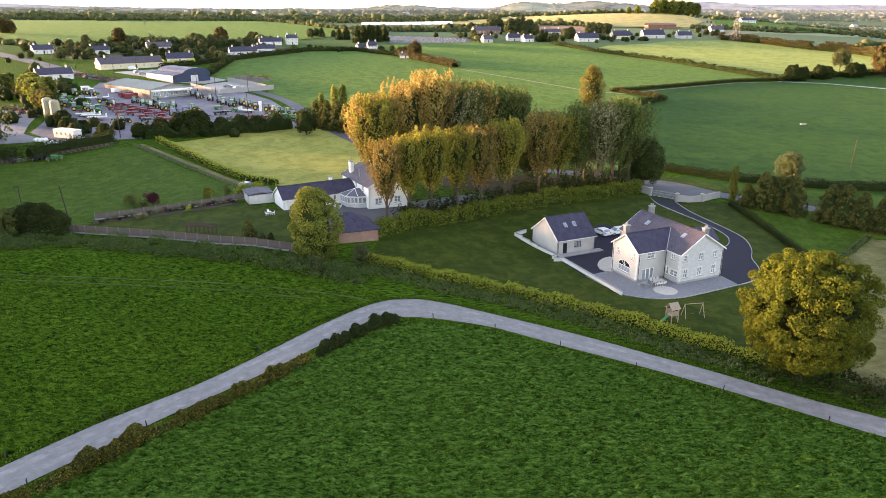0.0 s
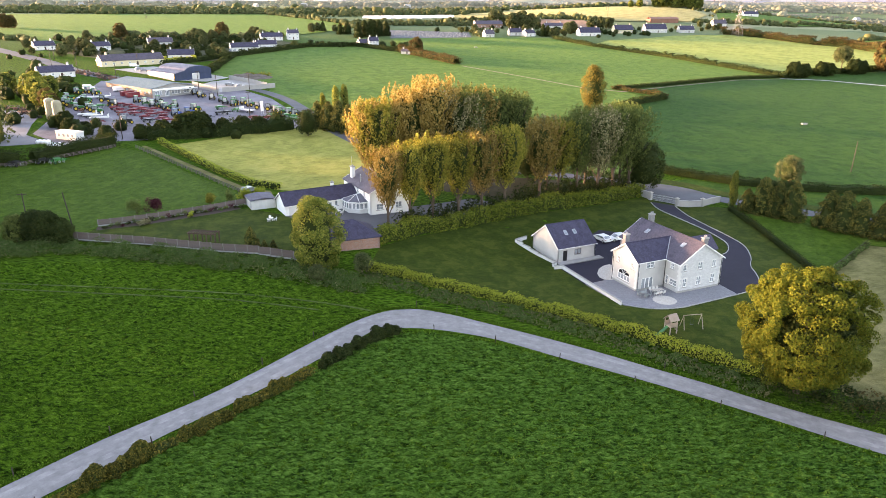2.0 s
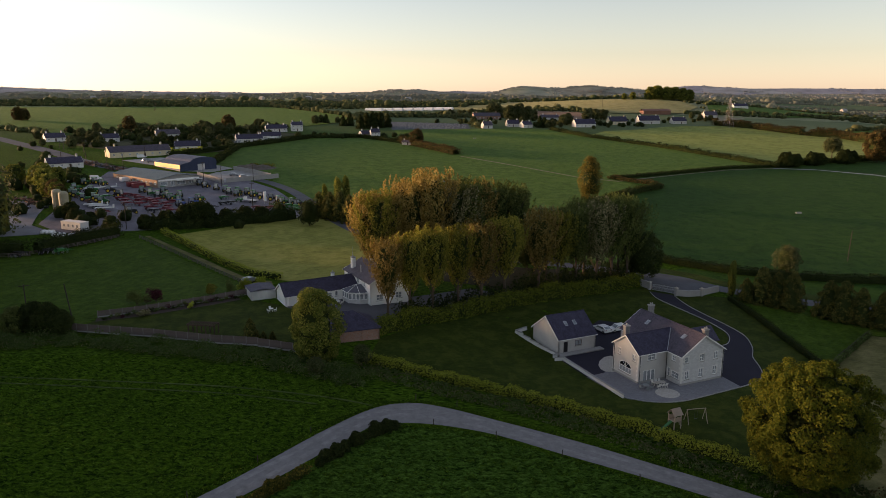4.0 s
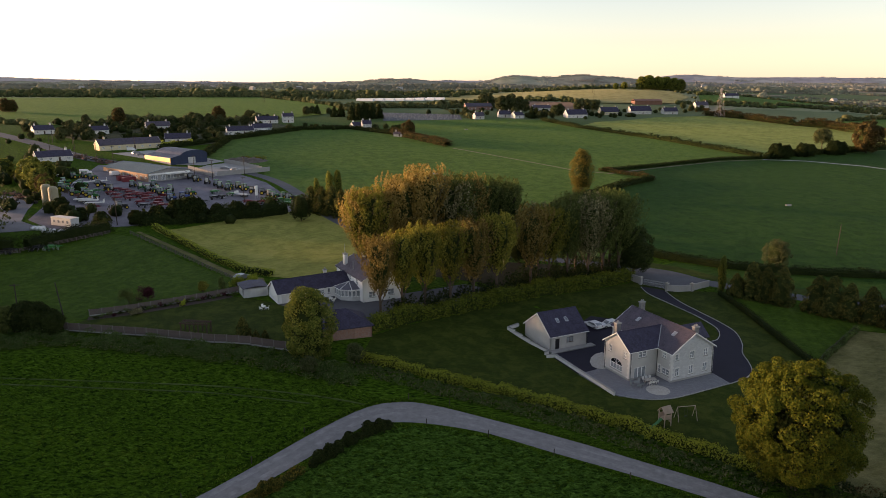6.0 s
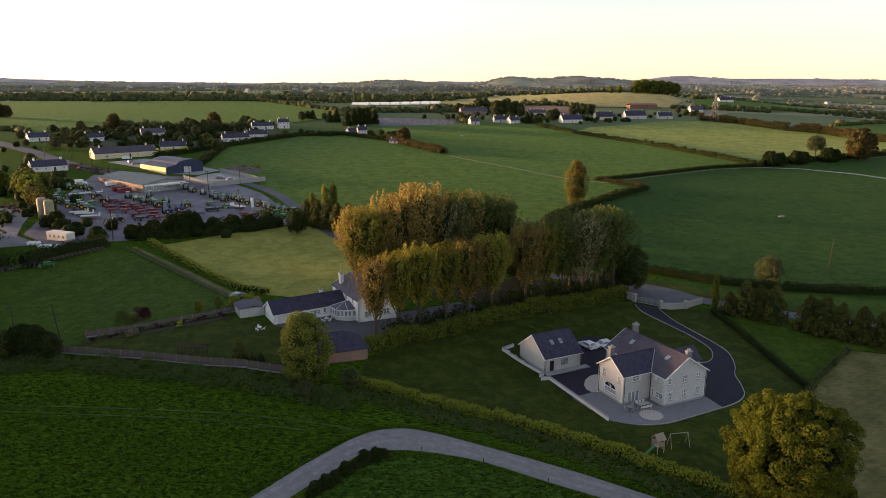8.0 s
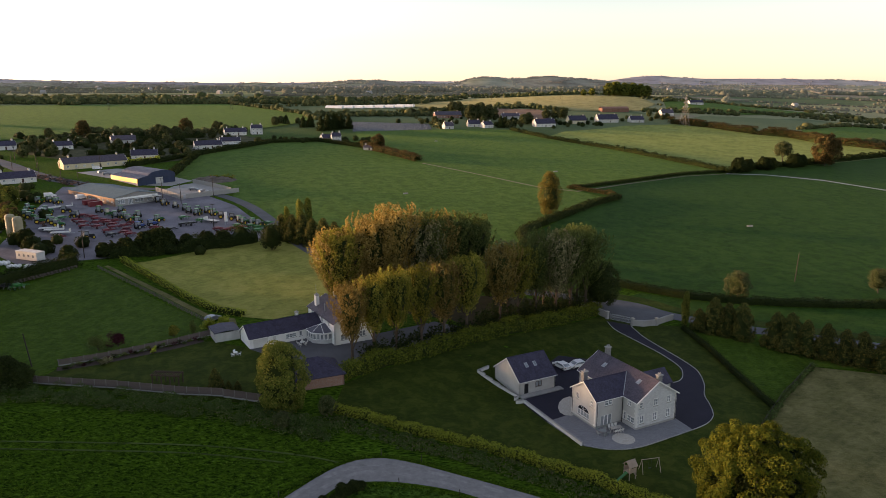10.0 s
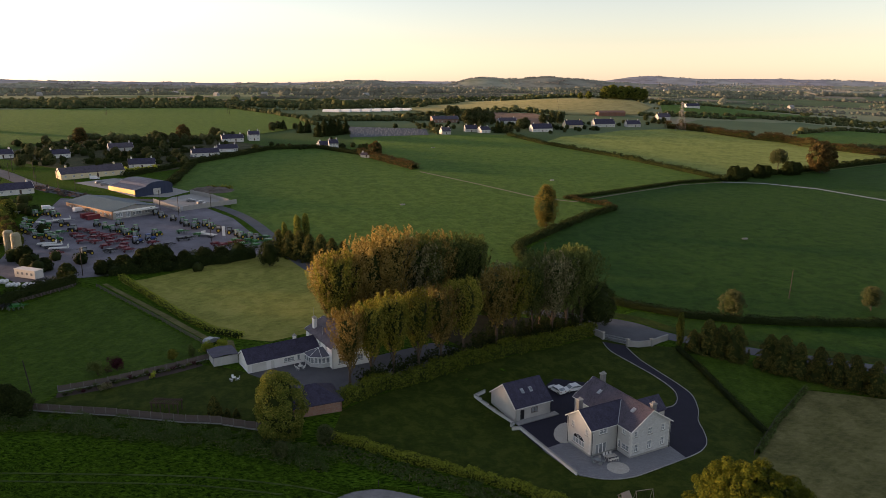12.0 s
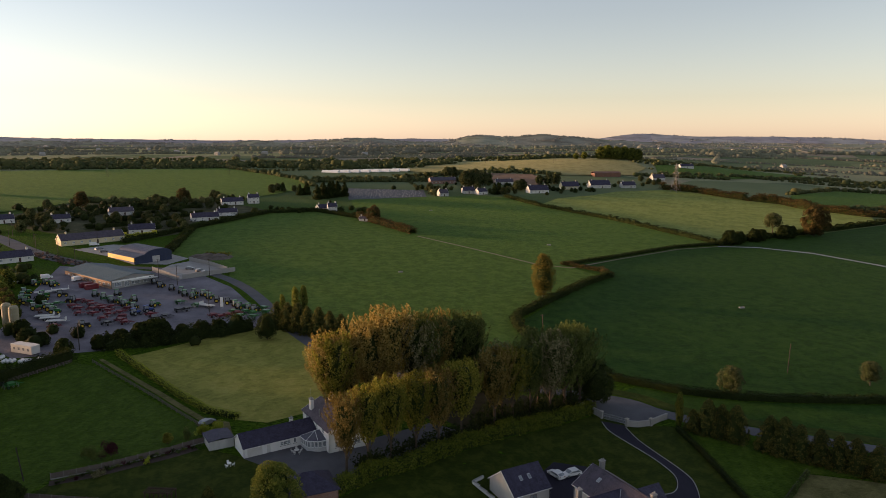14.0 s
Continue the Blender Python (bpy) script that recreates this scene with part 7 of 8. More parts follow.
shrub("garden_shrub", -56.0, 147.2, 1.2, 1.4, GOLDHEDGE, "golden low shrub in the border", 700, 0.14, 9)
for k in range(26):
    x, y = -71.5 + k * 0.98, 139.6 + k * 0.58 + (k % 3) * 0.3
    shrub("border_plant", x, y, 0.6 + 0.25 * (k % 3), 1.1, (HEDGE, BRAMBLE, DULLGREEN, PURPLE)[k % 4], "low mixed border plant in dark soil", 220, 0.14, 30 + k)
BED = plain("dark_bed_soil", (0.05, 0.035, 0.028), 0.95, 0, 0.3)
tagged(part("flower_bed", ribbon(curved([(-73, 139), (-65, 142.2), (-59, 145.4), (-52, 149.4), (-47, 153.4)], 4), 1.8, -0.4, 0.05), BED, uv=False), "dark soil border bed along the fence", "bed", "", "structure")
tagged(part("flower_bed", ribbon(curved([(-74, 133.6), (-59.3, 131.6), (-44.1, 128.6), (-38, 128.2)], 4), 0.6, -0.5, 0.05), BED, uv=False), "dark soil border bed by the lower fence", "bed", "", "structure")
rough_bank("border_growth", [(-74, 133.4), (-59.3, 131.3), (-44.1, 128.3), (-30, 126)], 0.9, 0.8, PURPLE, 16, 0.16, "dark reddish border growth along the fence", 11)
fir = tree("fir_tree", "cone", 4.2, 101, CONIFER, "small dark upright fir on the cottage lawn", 0.18, 26)
plant(fir, [(-38.4, 130.4, 1.0, 0), (-35.8, 130, 0.45, 40), (-34, 129.5, 0.5, 90)], "small firs")
laurels = tree("holm_tree", "round", 6.5, 102, HEDGE, "dark dense evergreen at the field corner", 0.26, 60)
plant(laurels, [(-78.5, 130.8, 1.0, 0), (-81.5, 131.8, 0.95, 70), (-75.6, 131, 0.8, 120)], "dark evergreens at the corner")
thorn = tree("elder_tree", "round", 5.5, 103, DULLGREEN, "pale green elder at the field corner", 0.24, 40)
plant(thorn, [(-85, 131.2, 1.0, 0), (-90, 129, 1.0, 30)], "elders")

pergola = thing("pergola", at(-51.0, 131.6, -8), "dark timber garden pergola on the lawn", "pergola")
for x in (0, 1.8, 3.6, 5.4):
    for y in (0, 1.8):
        part("post", Geo().box(x - 0.09, y - 0.09, -0.2, x + 0.09, y + 0.09, 2.0), DARKWOOD, pergola)
for y in (0, 1.8):
    part("beam", Geo().box(-0.3, y - 0.07, 2.0, 5.7, y + 0.07, 2.2), DARKWOOD, pergola)
for k in range(12):
    part("slat", Geo().box(-0.2 + k * 0.5, -0.35, 2.202, -0.08 + k * 0.5, 2.15, 2.32), DARKWOOD, pergola)


def garden_set(m, top, mat, chairs, label, ra):
    t = thing("garden_table", m, label, "table")
    part("tabletop", Geo().box(-ra, -0.5, 0.70, ra, 0.5, 0.75) if ra > 0.7 else Geo().rod((0, 0, 0.7), (0, 0, 0.75), ra, ra, 16), top, t)
    for x in (-ra * 0.7, ra * 0.7):
        for y in (-0.35, 0.35):
            part("leg", Geo().rod((x, y, 0), (x * 0.9, y * 0.9, 0.7), 0.035, 0.03, 5), mat, t, uv=False)
    c = thing("garden_chair", Matrix(), "pale garden chair at an outdoor table", "chair", "garden chairs")
    part("seat", Geo().box(-0.24, -0.24, 0.42, 0.24, 0.24, 0.46), mat, c)
    part("backrest", Geo().prism([(-0.24, -0.22, 0.46), (0.24, -0.22, 0.46), (0.24, -0.32, 0.92), (-0.24, -0.32, 0.92)], (0, -0.03, 0)), mat, c)
    for x in (-0.2, 0.2):
        for y in (-0.2, 0.2):
            part("leg", Geo().rod((x, y, 0), (x, y, 0.42), 0.022, 0.022, 5), mat, c, uv=False)
    for k in range(chairs):
        if ra > 0.7:
            side = 1 if k % 2 else -1
            x, y, turn = (-ra * 0.65 + (k // 2) * ra * 0.65), side * 0.85, 180 if side < 0 else 0
            turn = 0 if side < 0 else 180
        else:
            a = 6.2832 * k / chairs
            x, y, turn = (ra + 0.4) * math.cos(a), (ra + 0.4) * math.sin(a), math.degrees(a) + 90
        q = m @ pose(x, y, 0, 0, 0, turn)
        if k:
            copy_thing(c, q)
        else:
            c.matrix_basis = q


GREYPLASTIC = plain("grey_garden_plastic", (0.22, 0.24, 0.24), 0.6, 0, 0.1)
garden_set(at(37.1, 115.6, 20, 0.13), CREAMPAVE, OFFWHITE, 6, "long pale garden table on the patio", 1.1)
garden_set(at(34.4, 114.4, 60, 0.13), GREYPLASTIC, GREYPLASTIC, 5, "round grey garden table on the patio", 0.6)
garden_set(at(-38.1, 145.6, 0, 0.03), WHITE, WHITE, 3, "round white garden table on the cottage lawn", 0.45)
garden_set(at(-24.6, 151.8, 30, 0.06), OFFWHITE, OFFWHITE, 5, "round pale table before the sunroom", 0.6)

LARCH = plain("pale_larch", (0.34, 0.26, 0.20), 0.85, 0, 0.2, 4)
tower = thing("play_tower", at(35.0, 100.6, 25), "wooden play tower with a pitched roof and slide", "playhouse")
for x in (-0.65, 0.65):
    for y in (-0.65, 0.65):
        part("post", Geo().box(x - 0.06, y - 0.06, -0.2, x + 0.06, y + 0.06, 2.4), LARCH, tower)
part("deck", Geo().box(-0.7, -0.7, 1.2, 0.7, 0.7, 1.28), LARCH, tower)
for y in (-0.7, 0.62):
    part("side_panel", Geo().box(-0.65, y, 1.28, 0.65, y + 0.08, 1.95), LARCH, tower)
roof_slope(tower, (-0.9, -0.85, 2.3), (0.9, -0.85, 2.3), (0.9, 0, 3.2), (-0.9, 0, 3.2), LARCH, 0.06)
roof_slope(tower, (0.9, 0.85, 2.3), (-0.9, 0.85, 2.3), (-0.9, 0, 3.2), (0.9, 0, 3.2), LARCH, 0.06)
part("slide", Geo().prism([(-0.7, -0.25, 1.25), (-2.6, -0.25, 0.15), (-2.9, -0.25, 0.12), (-2.6, -0.25, 0.05), (-0.7, -0.25, 1.1)], (0, 0.5, 0)), GREEN, tower, "green plastic slide")
g = Geo()
for k in range(5):
    g.box(0.7 + 0.12 * (4 - k), -0.3, 0.15 + k * 0.23, 0.76 + 0.12 * (4 - k), 0.3, 0.2 + k * 0.23)
part("ladder", g, LARCH, tower)
swing = thing("swing_frame", at(38.9, 102.4, 10), "timber swing frame on the lawn", "swing")
for x in (-1.6, 1.6):
    for y in (-0.8, 0.8):
        part("leg", Geo().rod((x, y, -0.1), (x * 0.95, 0, 2.2), 0.06, 0.05, 6), LARCH, swing, uv=False)
part("crossbar", Geo().rod((-1.6, 0, 2.2), (1.6, 0, 2.2), 0.06, 0.06, 6), LARCH, swing, uv=False)
part("swing_seat", Geo().box(-0.25, -0.1, 0.5, 0.25, 0.1, 0.54).rod((-0.22, 0, 0.54), (-0.22, 0, 2.2), 0.012, 0.012, 4).rod((0.22, 0, 0.54), (0.22, 0, 2.2), 0.012, 0.012, 4), DARK, swing)


def utility_pole(x, y, h, lean=0.0, arms=0, label="weathered wooden utility pole"):
    p = thing("utility_pole", at(x, y, 20) @ pose(0, 0, 0, 0, lean, 0), label, "pole", "utility poles")
    part("shaft", Geo().rod((0, 0, -0.5), (0, 0, h), 0.15, 0.1, 8), POST, p, uv=False)
    for k in range(arms):
        part("crossarm", Geo().box(-0.9, -0.06, h - 0.35 - 0.6 * k, 0.9, 0.06, h - 0.2 - 0.6 * k), POST, p)
    return p


utility_pole(-78.9, 140.9, 7.5, -6)
utility_pole(-85.2, 136, 8.5, 0, 1, "wooden utility pole with a crossarm among elders")
utility_pole(48.5, 239, 9.5, 0, 1, "pale utility pole in the pasture edge")
utility_pole(121.8, 209.5, 9.5, 3)
for x, y in ((-103.5, 222.5), (-112, 322), (-90, 325), (-75, 268), (-160, 347), (-180, 372), (-205, 398), (-228, 420), (-168, 392), (-195, 380), (-100, 310), (-215, 392)):
    utility_pole(x, y, 9.0, 0, 1)
for x, y, s in ((144.6, 287.6, 1.0), (-2, 345, 1.0), (90, 430, 1.0), (22, 580, 1.2)):
    t = thing("water_trough", at(x, y, 15), "pale concrete cattle trough in the grass", "trough", "cattle troughs")
    part("basin", wall_geo(wall_geo(wall_geo(wall_geo(Geo(), (-1.2, -0.5), (1.2, -0.5), -0.1, 0.6, 0.12), (1.2, -0.5), (1.2, 0.5), -0.1, 0.6, 0.12), (1.2, 0.5), (-1.2, 0.5), -0.1, 0.6, 0.12), (-1.2, 0.5), (-1.2, -0.5), -0.1, 0.6, 0.12), CONCRETE, t)
    part("water", Geo().box(-1.08, -0.38, 0.3, 1.08, 0.38, 0.45), GLASS, t)

# kerbs along the drive
def kerb(line, label):
    g = Geo()
    for a, b in zip(line, line[1:]):
        wall_geo(g, a, b, min(land(*a), land(*b)) - 0.1, max(land(*a), land(*b)) + 0.16, 0.14)
    tagged(part("kerb", g, CONCRETE), label, "kerb", "", "structure")


kerb(curved([(51.3, 115.3), (54.9, 117.6), (57.5, 120.8), (58.8, 125.2), (59.6, 130.0), (61.7, 135.1), (63.0, 141.7), (61.9, 147.3), (59.3, 154.9), (57.3, 161.4), (56.4, 168.6)], 4), "pale concrete kerb of the drive")
kerb(curved([(49.1, 136.3), (54.2, 136.0), (57.0, 137.0), (59.0, 140.4), (59.6, 144.5), (57.9, 150.9), (54.8, 158.0), (51.4, 165.9), (51.0, 171.5)], 4)[::-1], "pale concrete kerb of the drive")
kerb(curved([(29.4, 111.4), (31.4, 110.0), (33.8, 109.1), (36.5, 108.9), (39.6, 109.5), (42.9, 111.0), (51.3, 115.3)], 4), "pale concrete kerb of the patio")

# tussocks in the two near fields
def inside(p, poly):
    hit = False
    for (ax, ay), (bx, by) in zip(poly, poly[1:] + poly[:1]):
        if (ay > p[1]) != (by > p[1]) and p[0] < (bx - ax) * (p[1] - ay) / (by - ay) + ax:
            hit = not hit
    return hit


def tussocks(name, poly, count, seed, label, size=0.2):
    """Long grass in wind-laid tufts, thick and high on the crests, thin between them."""
    r = np.random.default_rng(seed)
    xs, ys = [p[0] for p in poly], [p[1] for p in poly]
    pts = []
    while len(pts) < count:
        x, y = r.uniform(min(xs), max(xs)), r.uniform(min(ys), max(ys))
        u, v = x * 0.98 + y * 0.2, y * 0.98 - x * 0.2
        n = 0.8 * noise.noise(Vector((u * 0.55, v * 1.5, seed))) + 0.7 * noise.noise(Vector((u * 1.3, v * 3.2, seed + 3))) + 0.12 * noise.noise(Vector((x * 0.06, y * 0.1, seed)))
        if n > r.uniform(-0.25, 0.5) and inside((x, y), poly):
            z, h = land(x, y), 0.16 + 0.42 * max(0.0, n)
            for k in range(6):
                pts.append((x + r.normal() * 0.34, y + r.normal() * 0.09, z + h * r.uniform(0.2, 1.0)))
    return tagged(new(name, leaf_mesh(name, pts, size, BLADE, upright=0.25, r=r)), label, "grass", "", "stuff")


def sward(poly, seed, label, mat, tracks=(), cell=0.2):
    """The thick turf itself: a close sheet heaved into wind-laid tufts."""
    spots = [(x, y) for line in tracks for x, y, _, _ in along(line, 0.5)]
    close = {}
    for x, y in spots:
        for i in (-1, 0, 1):
            for j in (-1, 0, 1):
                close.setdefault((int(x) + i, int(y) + j), []).append((x, y))
    xs, ys = [p[0] for p in poly], [p[1] for p in poly]
    nx, ny = int((max(xs) - min(xs)) / cell), int((max(ys) - min(ys)) / cell)
    g, ids = Geo(), {}
    for j in range(ny):
        for i in range(nx):
            x, y = min(xs) + i * cell, min(ys) + j * cell
            if not inside((x, y), poly):
                continue
            u, v = x * 0.97 + y * 0.22, y * 0.97 - x * 0.22
            a = 1 - 2 * abs(noise.noise(Vector((u * 0.52, v * 1.0, seed))))
            b = noise.noise(Vector((u * 1.05, v * 1.8, seed + 3)))
            c = noise.noise(Vector((u * 2.1, v * 2.9, seed + 7)))
            d = noise.noise(Vector((u * 3.6, v * 5.2, seed + 11)))
            ids[i, j] = len(g.v)
            near = min((math.dist((x, y), q) for q in close.get((int(x), int(y)), ())), default=9.0)
            g.v.append((x + 0.08 * c, y + 0.08 * b, land(x, y) + 0.05 + (0.24 * max(0, a) ** 2 + 0.30 * b + 0.24 * c + 0.14 * d) * smooth(0.25, 0.8, near)))
    g.f = [(k, ids[i + 1, j], ids[i + 1, j + 1], ids[i, j + 1]) for (i, j), k in ids.items() if (i + 1, j) in ids and (i + 1, j + 1) in ids and (i, j + 1) in ids]
    tagged(part("pasture_turf", g, mat, uv=False, smooth_it=True), label, "grass", "", "structure")


NEAR_R = [(-44, 50), (-41, 58), (-28, 75), (-10, 97), (-4, 98.6), (3, 97.5), (16, 91), (36, 80), (54, 69), (70, 56), (60, 44), (0, 44)]
NEAR_L = [(-100, 58), (-60, 50), (-47, 63), (-33, 78.5), (-20, 96.5), (-10, 106.6), (-14, 111), (-28, 116), (-60, 122), (-100, 119)]
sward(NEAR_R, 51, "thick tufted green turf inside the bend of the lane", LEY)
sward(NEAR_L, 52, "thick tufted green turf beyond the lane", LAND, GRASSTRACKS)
tussocks("pasture_grass", NEAR_R, 42000, 51, "long pasture grass blades inside the bend of the lane")
tussocks("pasture_grass", NEAR_L, 42000, 52, "long pasture grass blades beyond the lane")

# ---- village and distance ----
SCRUBLAND = grass("rough_garden_ground", (0.028, 0.036, 0.014), (0.055, 0.058, 0.026), (0.11, 0.10, 0.055), 0.06, 0.5, 0.15, paleness=0.5)
RENDERW, RENDERC, PINK = OFFWHITE, DASH, plain("cream_yellow_render", (0.58, 0.50, 0.33), 0.9, 0, 0.1)
homes = [  # x, y, turn, front, depth, eaves, ridge, wall, roof, floors
    (-188, 393, 42, 34, 9, 3.0, 6.0, PINK, TILE, 1), (-168, 436, 20, 15, 9, 2.7, 5.6, RENDERW, SLATE, 1), (-146, 492, 25, 18, 9, 2.7, 5.4, RENDERW, SLATE, 1),
    (-136, 520, 20, 14, 8, 2.6, 5.2, RENDERW, SLATE, 1), (-148, 582, 25, 17, 8, 2.7, 5.6, RENDERW, SLATE, 1), (-130, 596, 20, 9, 8, 5.0, 7.6, RENDERW, SLATE, 2),
    (-208, 508, 30, 16, 9, 2.7, 5.6, RENDERC, TILE, 1), (-230, 470, 40, 12, 8, 2.7, 5.2, RENDERW, SLATE, 1), (-196, 345, 40, 16, 9, 2.6, 5.2, RENDERW, SLATE, 1),
    (-262, 462, 40, 12, 9, 2.7, 5.4, RENDERW, SLATE, 1), (-67, 558, 30, 10, 7, 2.7, 5.2, RENDERW, SLATE, 1), (-59, 550, 15, 7, 7, 5.0, 7.6, RENDERW, SLATE, 2),
    (-33, 513, -20, 9, 4, 1.9, 3.2, RENDERC, TILE, 1), (35, 684, 20, 9, 8, 3.0, 6.5, RENDERC, TILE, 1), (60, 712, 10, 12, 9, 3, 6.5, RENDERC, SLATE, 1), (75, 705, 30, 11, 8, 3, 6.0, RENDERW, SLATE, 1),
    (130, 724, 15, 22, 10, 3.4, 8.0, RENDERW, SLATE, 1), (173, 762, 12, 20, 10, 3.4, 8.2, PINK, SLATE, 1), (208, 776, 10, 24, 11, 3.6, 8.6, RENDERC, SLATE, 1), (246, 782, 8, 16, 9, 3.2, 7.0, RENDERC, SLATE, 1),
    (105, 800, 5, 20, 9, 3.0, 6.0, RENDERC, TILE, 1), (305, 850, 10, 16, 9, 3.2, 7.2, RENDERC, TILE, 1), (392, 985, 5, 20, 9, 3.0, 6.0, RENDERW, SLATE, 1), (30, 800, 10, 30, 14, 3.6, 7.0, BRICK, TILE, 1),
]
B0 = -1.5
for x, y, turn, w, d, he, hr, wm, rm, fl in homes:
    tint = "white" if wm == OFFWHITE else "brick" if wm == BRICK else "cream"
    gabled_house("village_house", at(x, y, turn, 0.1), w, d, he, hr, wm, rm, f"{tint} rendered {'two-storey ' if fl == 2 else ''}village house with a dark pitched roof", "house", 1, max(3, int(w / 4)), (0.12, 0.88), "village houses", fl)
barn = thing("farm_shed", at(238, 872, 5), "long rust-red farm shed with a dark lean-to", "barn")
RUST = ribbed("rusted_sheet", (0.22, 0.11, 0.075), 0.3, 0.7, 0.1)
for a, b in (((0, 0), (34, 0)), ((34, 0), (34, 14)), ((34, 14), (0, 14)), ((0, 14), (0, 0))):
    part("wall", wall_geo(Geo(), a, b, -1, 4.5, 0.15), RUST, barn)
roof_slope(barn, (-0.4, -0.4, 4.5), (34.4, -0.4, 4.5), (34.4, 7, 6.6), (-0.4, 7, 6.6), RUST)
roof_slope(barn, (34.4, 14.4, 4.5), (-0.4, 14.4, 4.5), (-0.4, 7, 6.6), (34.4, 7, 6.6), RUST)

# wood yard and clutter beside the road
r = np.random.default_rng(77)
for k in range(150):
    t = (k % 90) / 90
    x, y = (-196 + 62 * t + r.normal() * 2.0, 372 - 40 * t + r.normal() * 2.0) if k < 90 else (-158 + r.normal() * 9, 262 + r.normal() * 6)
    c = thing("scrap_implement", at(x, y, r.uniform(0, 360)), "rusty stored farm implement on bare ground", "farm implement", "stored implements")
    g = Geo()
    for j in range(4):
        a = Vector((r.normal() * 0.8, r.normal() * 0.8, r.uniform(0.1, 1.4)))
        g.rod(a, a + Vector((r.normal(), r.normal(), r.normal() * 0.4)), 0.14, 0.1, 4)
    g.box(-0.7, -0.4, 0, 0.6, 0.4, r.uniform(0.4, 1.0))
    part("frame", g, (DARKWOOD, BARK, RUST, DARK)[k % 4], c, uv=False)

heap = Geo()
for k in range(26):
    for j in range(14):
        x, y = -114 + k * 1.0, 362 + j * 1.6
        d = math.hypot((x + 102) / 12, (y - 373) / 10)
        heap.v.append((x, y, land(x, y) - 0.1 + max(0, 1 - d * d) * (1.6 + 1.4 * noise.noise(Vector((x * 0.35, y * 0.35, 1)))) + 0.5 * max(0, 1 - d) * noise.noise(Vector((x, y, 2)))))
heap.f = [(k * 14 + j, (k + 1) * 14 + j, (k + 1) * 14 + j + 1, k * 14 + j + 1) for k in range(25) for j in range(13)]
tagged(part("spoil_heap", heap, plain("rubble_and_earth", (0.12, 0.10, 0.085), 0.95, 0, 0.5, 1.2, 0.1, 0.2), uv=False), "low heap of brown rubble and earth", "heap", "", "stuff")
GORSE = foliage("gorse_flower", [(0.0, (0.06, 0.08, 0.015)), (0.5, (0.16, 0.16, 0.02)), (1.0, (0.42, 0.36, 0.03))], 0.3)
rough_bank("gorse_patch", [(-106, 381), (-98, 379), (-93, 376)], 4.5, 2.0, GORSE, 10, 0.5, "yellow-flowering gorse on the rubble heap", 61)

stone = thing("gravestone", Matrix(), "small pale upright gravestone", "gravestone", "gravestones in the cemetery")
part("slab", Geo().prism([(-0.45, -0.09, -0.2), (0.45, -0.09, -0.2), (0.45, -0.09, 0.9), (0.25, -0.09, 1.25), (-0.25, -0.09, 1.25), (-0.45, -0.09, 0.9)], (0, 0.18, 0)), CONCRETE, stone)
part("kerb_set", Geo().box(-0.55, -2.2, -0.2, 0.55, -0.1, 0.18), CONCRETE, stone)
first = True
for j in range(12):
    for i in range(20):
        x, y = -54 + i * 3.7 + j * 0.4 + r.normal() * 1.0, 655 + j * 6.6 + i * 0.9 + r.normal() * 1.6
        if not inside((x, y), [(-58, 734), (18, 732), (20, 680), (-48, 645)]):
            continue
        m = at(x, y, 5 + r.normal() * 4) @ Matrix.Diagonal((0.8, 0.8, r.uniform(0.5, 1.0), 1))
        if first:
            stone.matrix_basis, first = m, False
        else:
            copy_thing(stone, m).matrix_basis = m
drape("cemetery", [(-60, 738), (20.5, 734), (21.6, 678), (-50, 640)], ROADTAR, 0.12, 16, "grey gravelled cemetery", "ground")
for k in range(8):
    t = thing("polytunnel", at(-84 + k * 13, 926 + k * 4, 68), "long white plastic growing tunnel", "polytunnel", "growing tunnels")
    part("cover", Geo().prism([(4 * math.cos(a * 0.3142), 0, -0.8 + 4.2 * math.sin(a * 0.3142)) for a in range(11)], (0, 24, 0)), WHITE, t)


GALV = plain("dull_galvanised_steel", (0.20, 0.19, 0.19), 0.7, 0.2, 0.15)


def pylon(x, y, h, turn):
    p = thing("pylon", at(x, y, turn), "tall grey steel lattice pylon", "pylon", "pylons")
    g = Geo()
    wid = lambda z: 3.6 * (1 - z / h) ** 1.2 + 0.5
    zs = [0, 0.2 * h, 0.38 * h, 0.53 * h, 0.66 * h, 0.78 * h, 0.89 * h, h]
    for a, b in zip(zs, zs[1:]):
        for sx, sy, tx, ty in ((-1, -1, 1, -1), (1, -1, 1, 1), (1, 1, -1, 1), (-1, 1, -1, -1)):
            u, v = wid(a), wid(b)
            g.rod((sx * u, sy * u, a - (0.5 if a == 0 else 0)), (sx * v, sy * v, b), 0.11, 0.1, 4)
            g.rod((sx * u, sy * u, a), (tx * v, ty * v, b), 0.055, 0.055, 4)
            g.rod((tx * u, ty * u, a), (sx * v, sy * v, b), 0.055, 0.055, 4)
    part("lattice_mast", g, GALV, p, uv=False)
    for z, l in ((0.66 * h, 6.5), (0.8 * h, 5.2), (0.93 * h, 4.0)):
        for s in (-1, 1):
            part("arm", Geo().rod((0, 0, z), (s * l, 0, z + 0.3), 0.14, 0.08, 4).rod((0, 0, z + 1.4), (s * l, 0, z + 0.3), 0.1, 0.08, 4), STEEL, p, uv=False)


pylon(298, 760, 31, 35)
for x, y in ((-327, 802), (-206, 850), (-330, 806), (-209, 854), (200, 930), (215, 1010), (120, 1040)):
    utility_pole(x, y, 16, 0, 1, "tall pale power line pole")

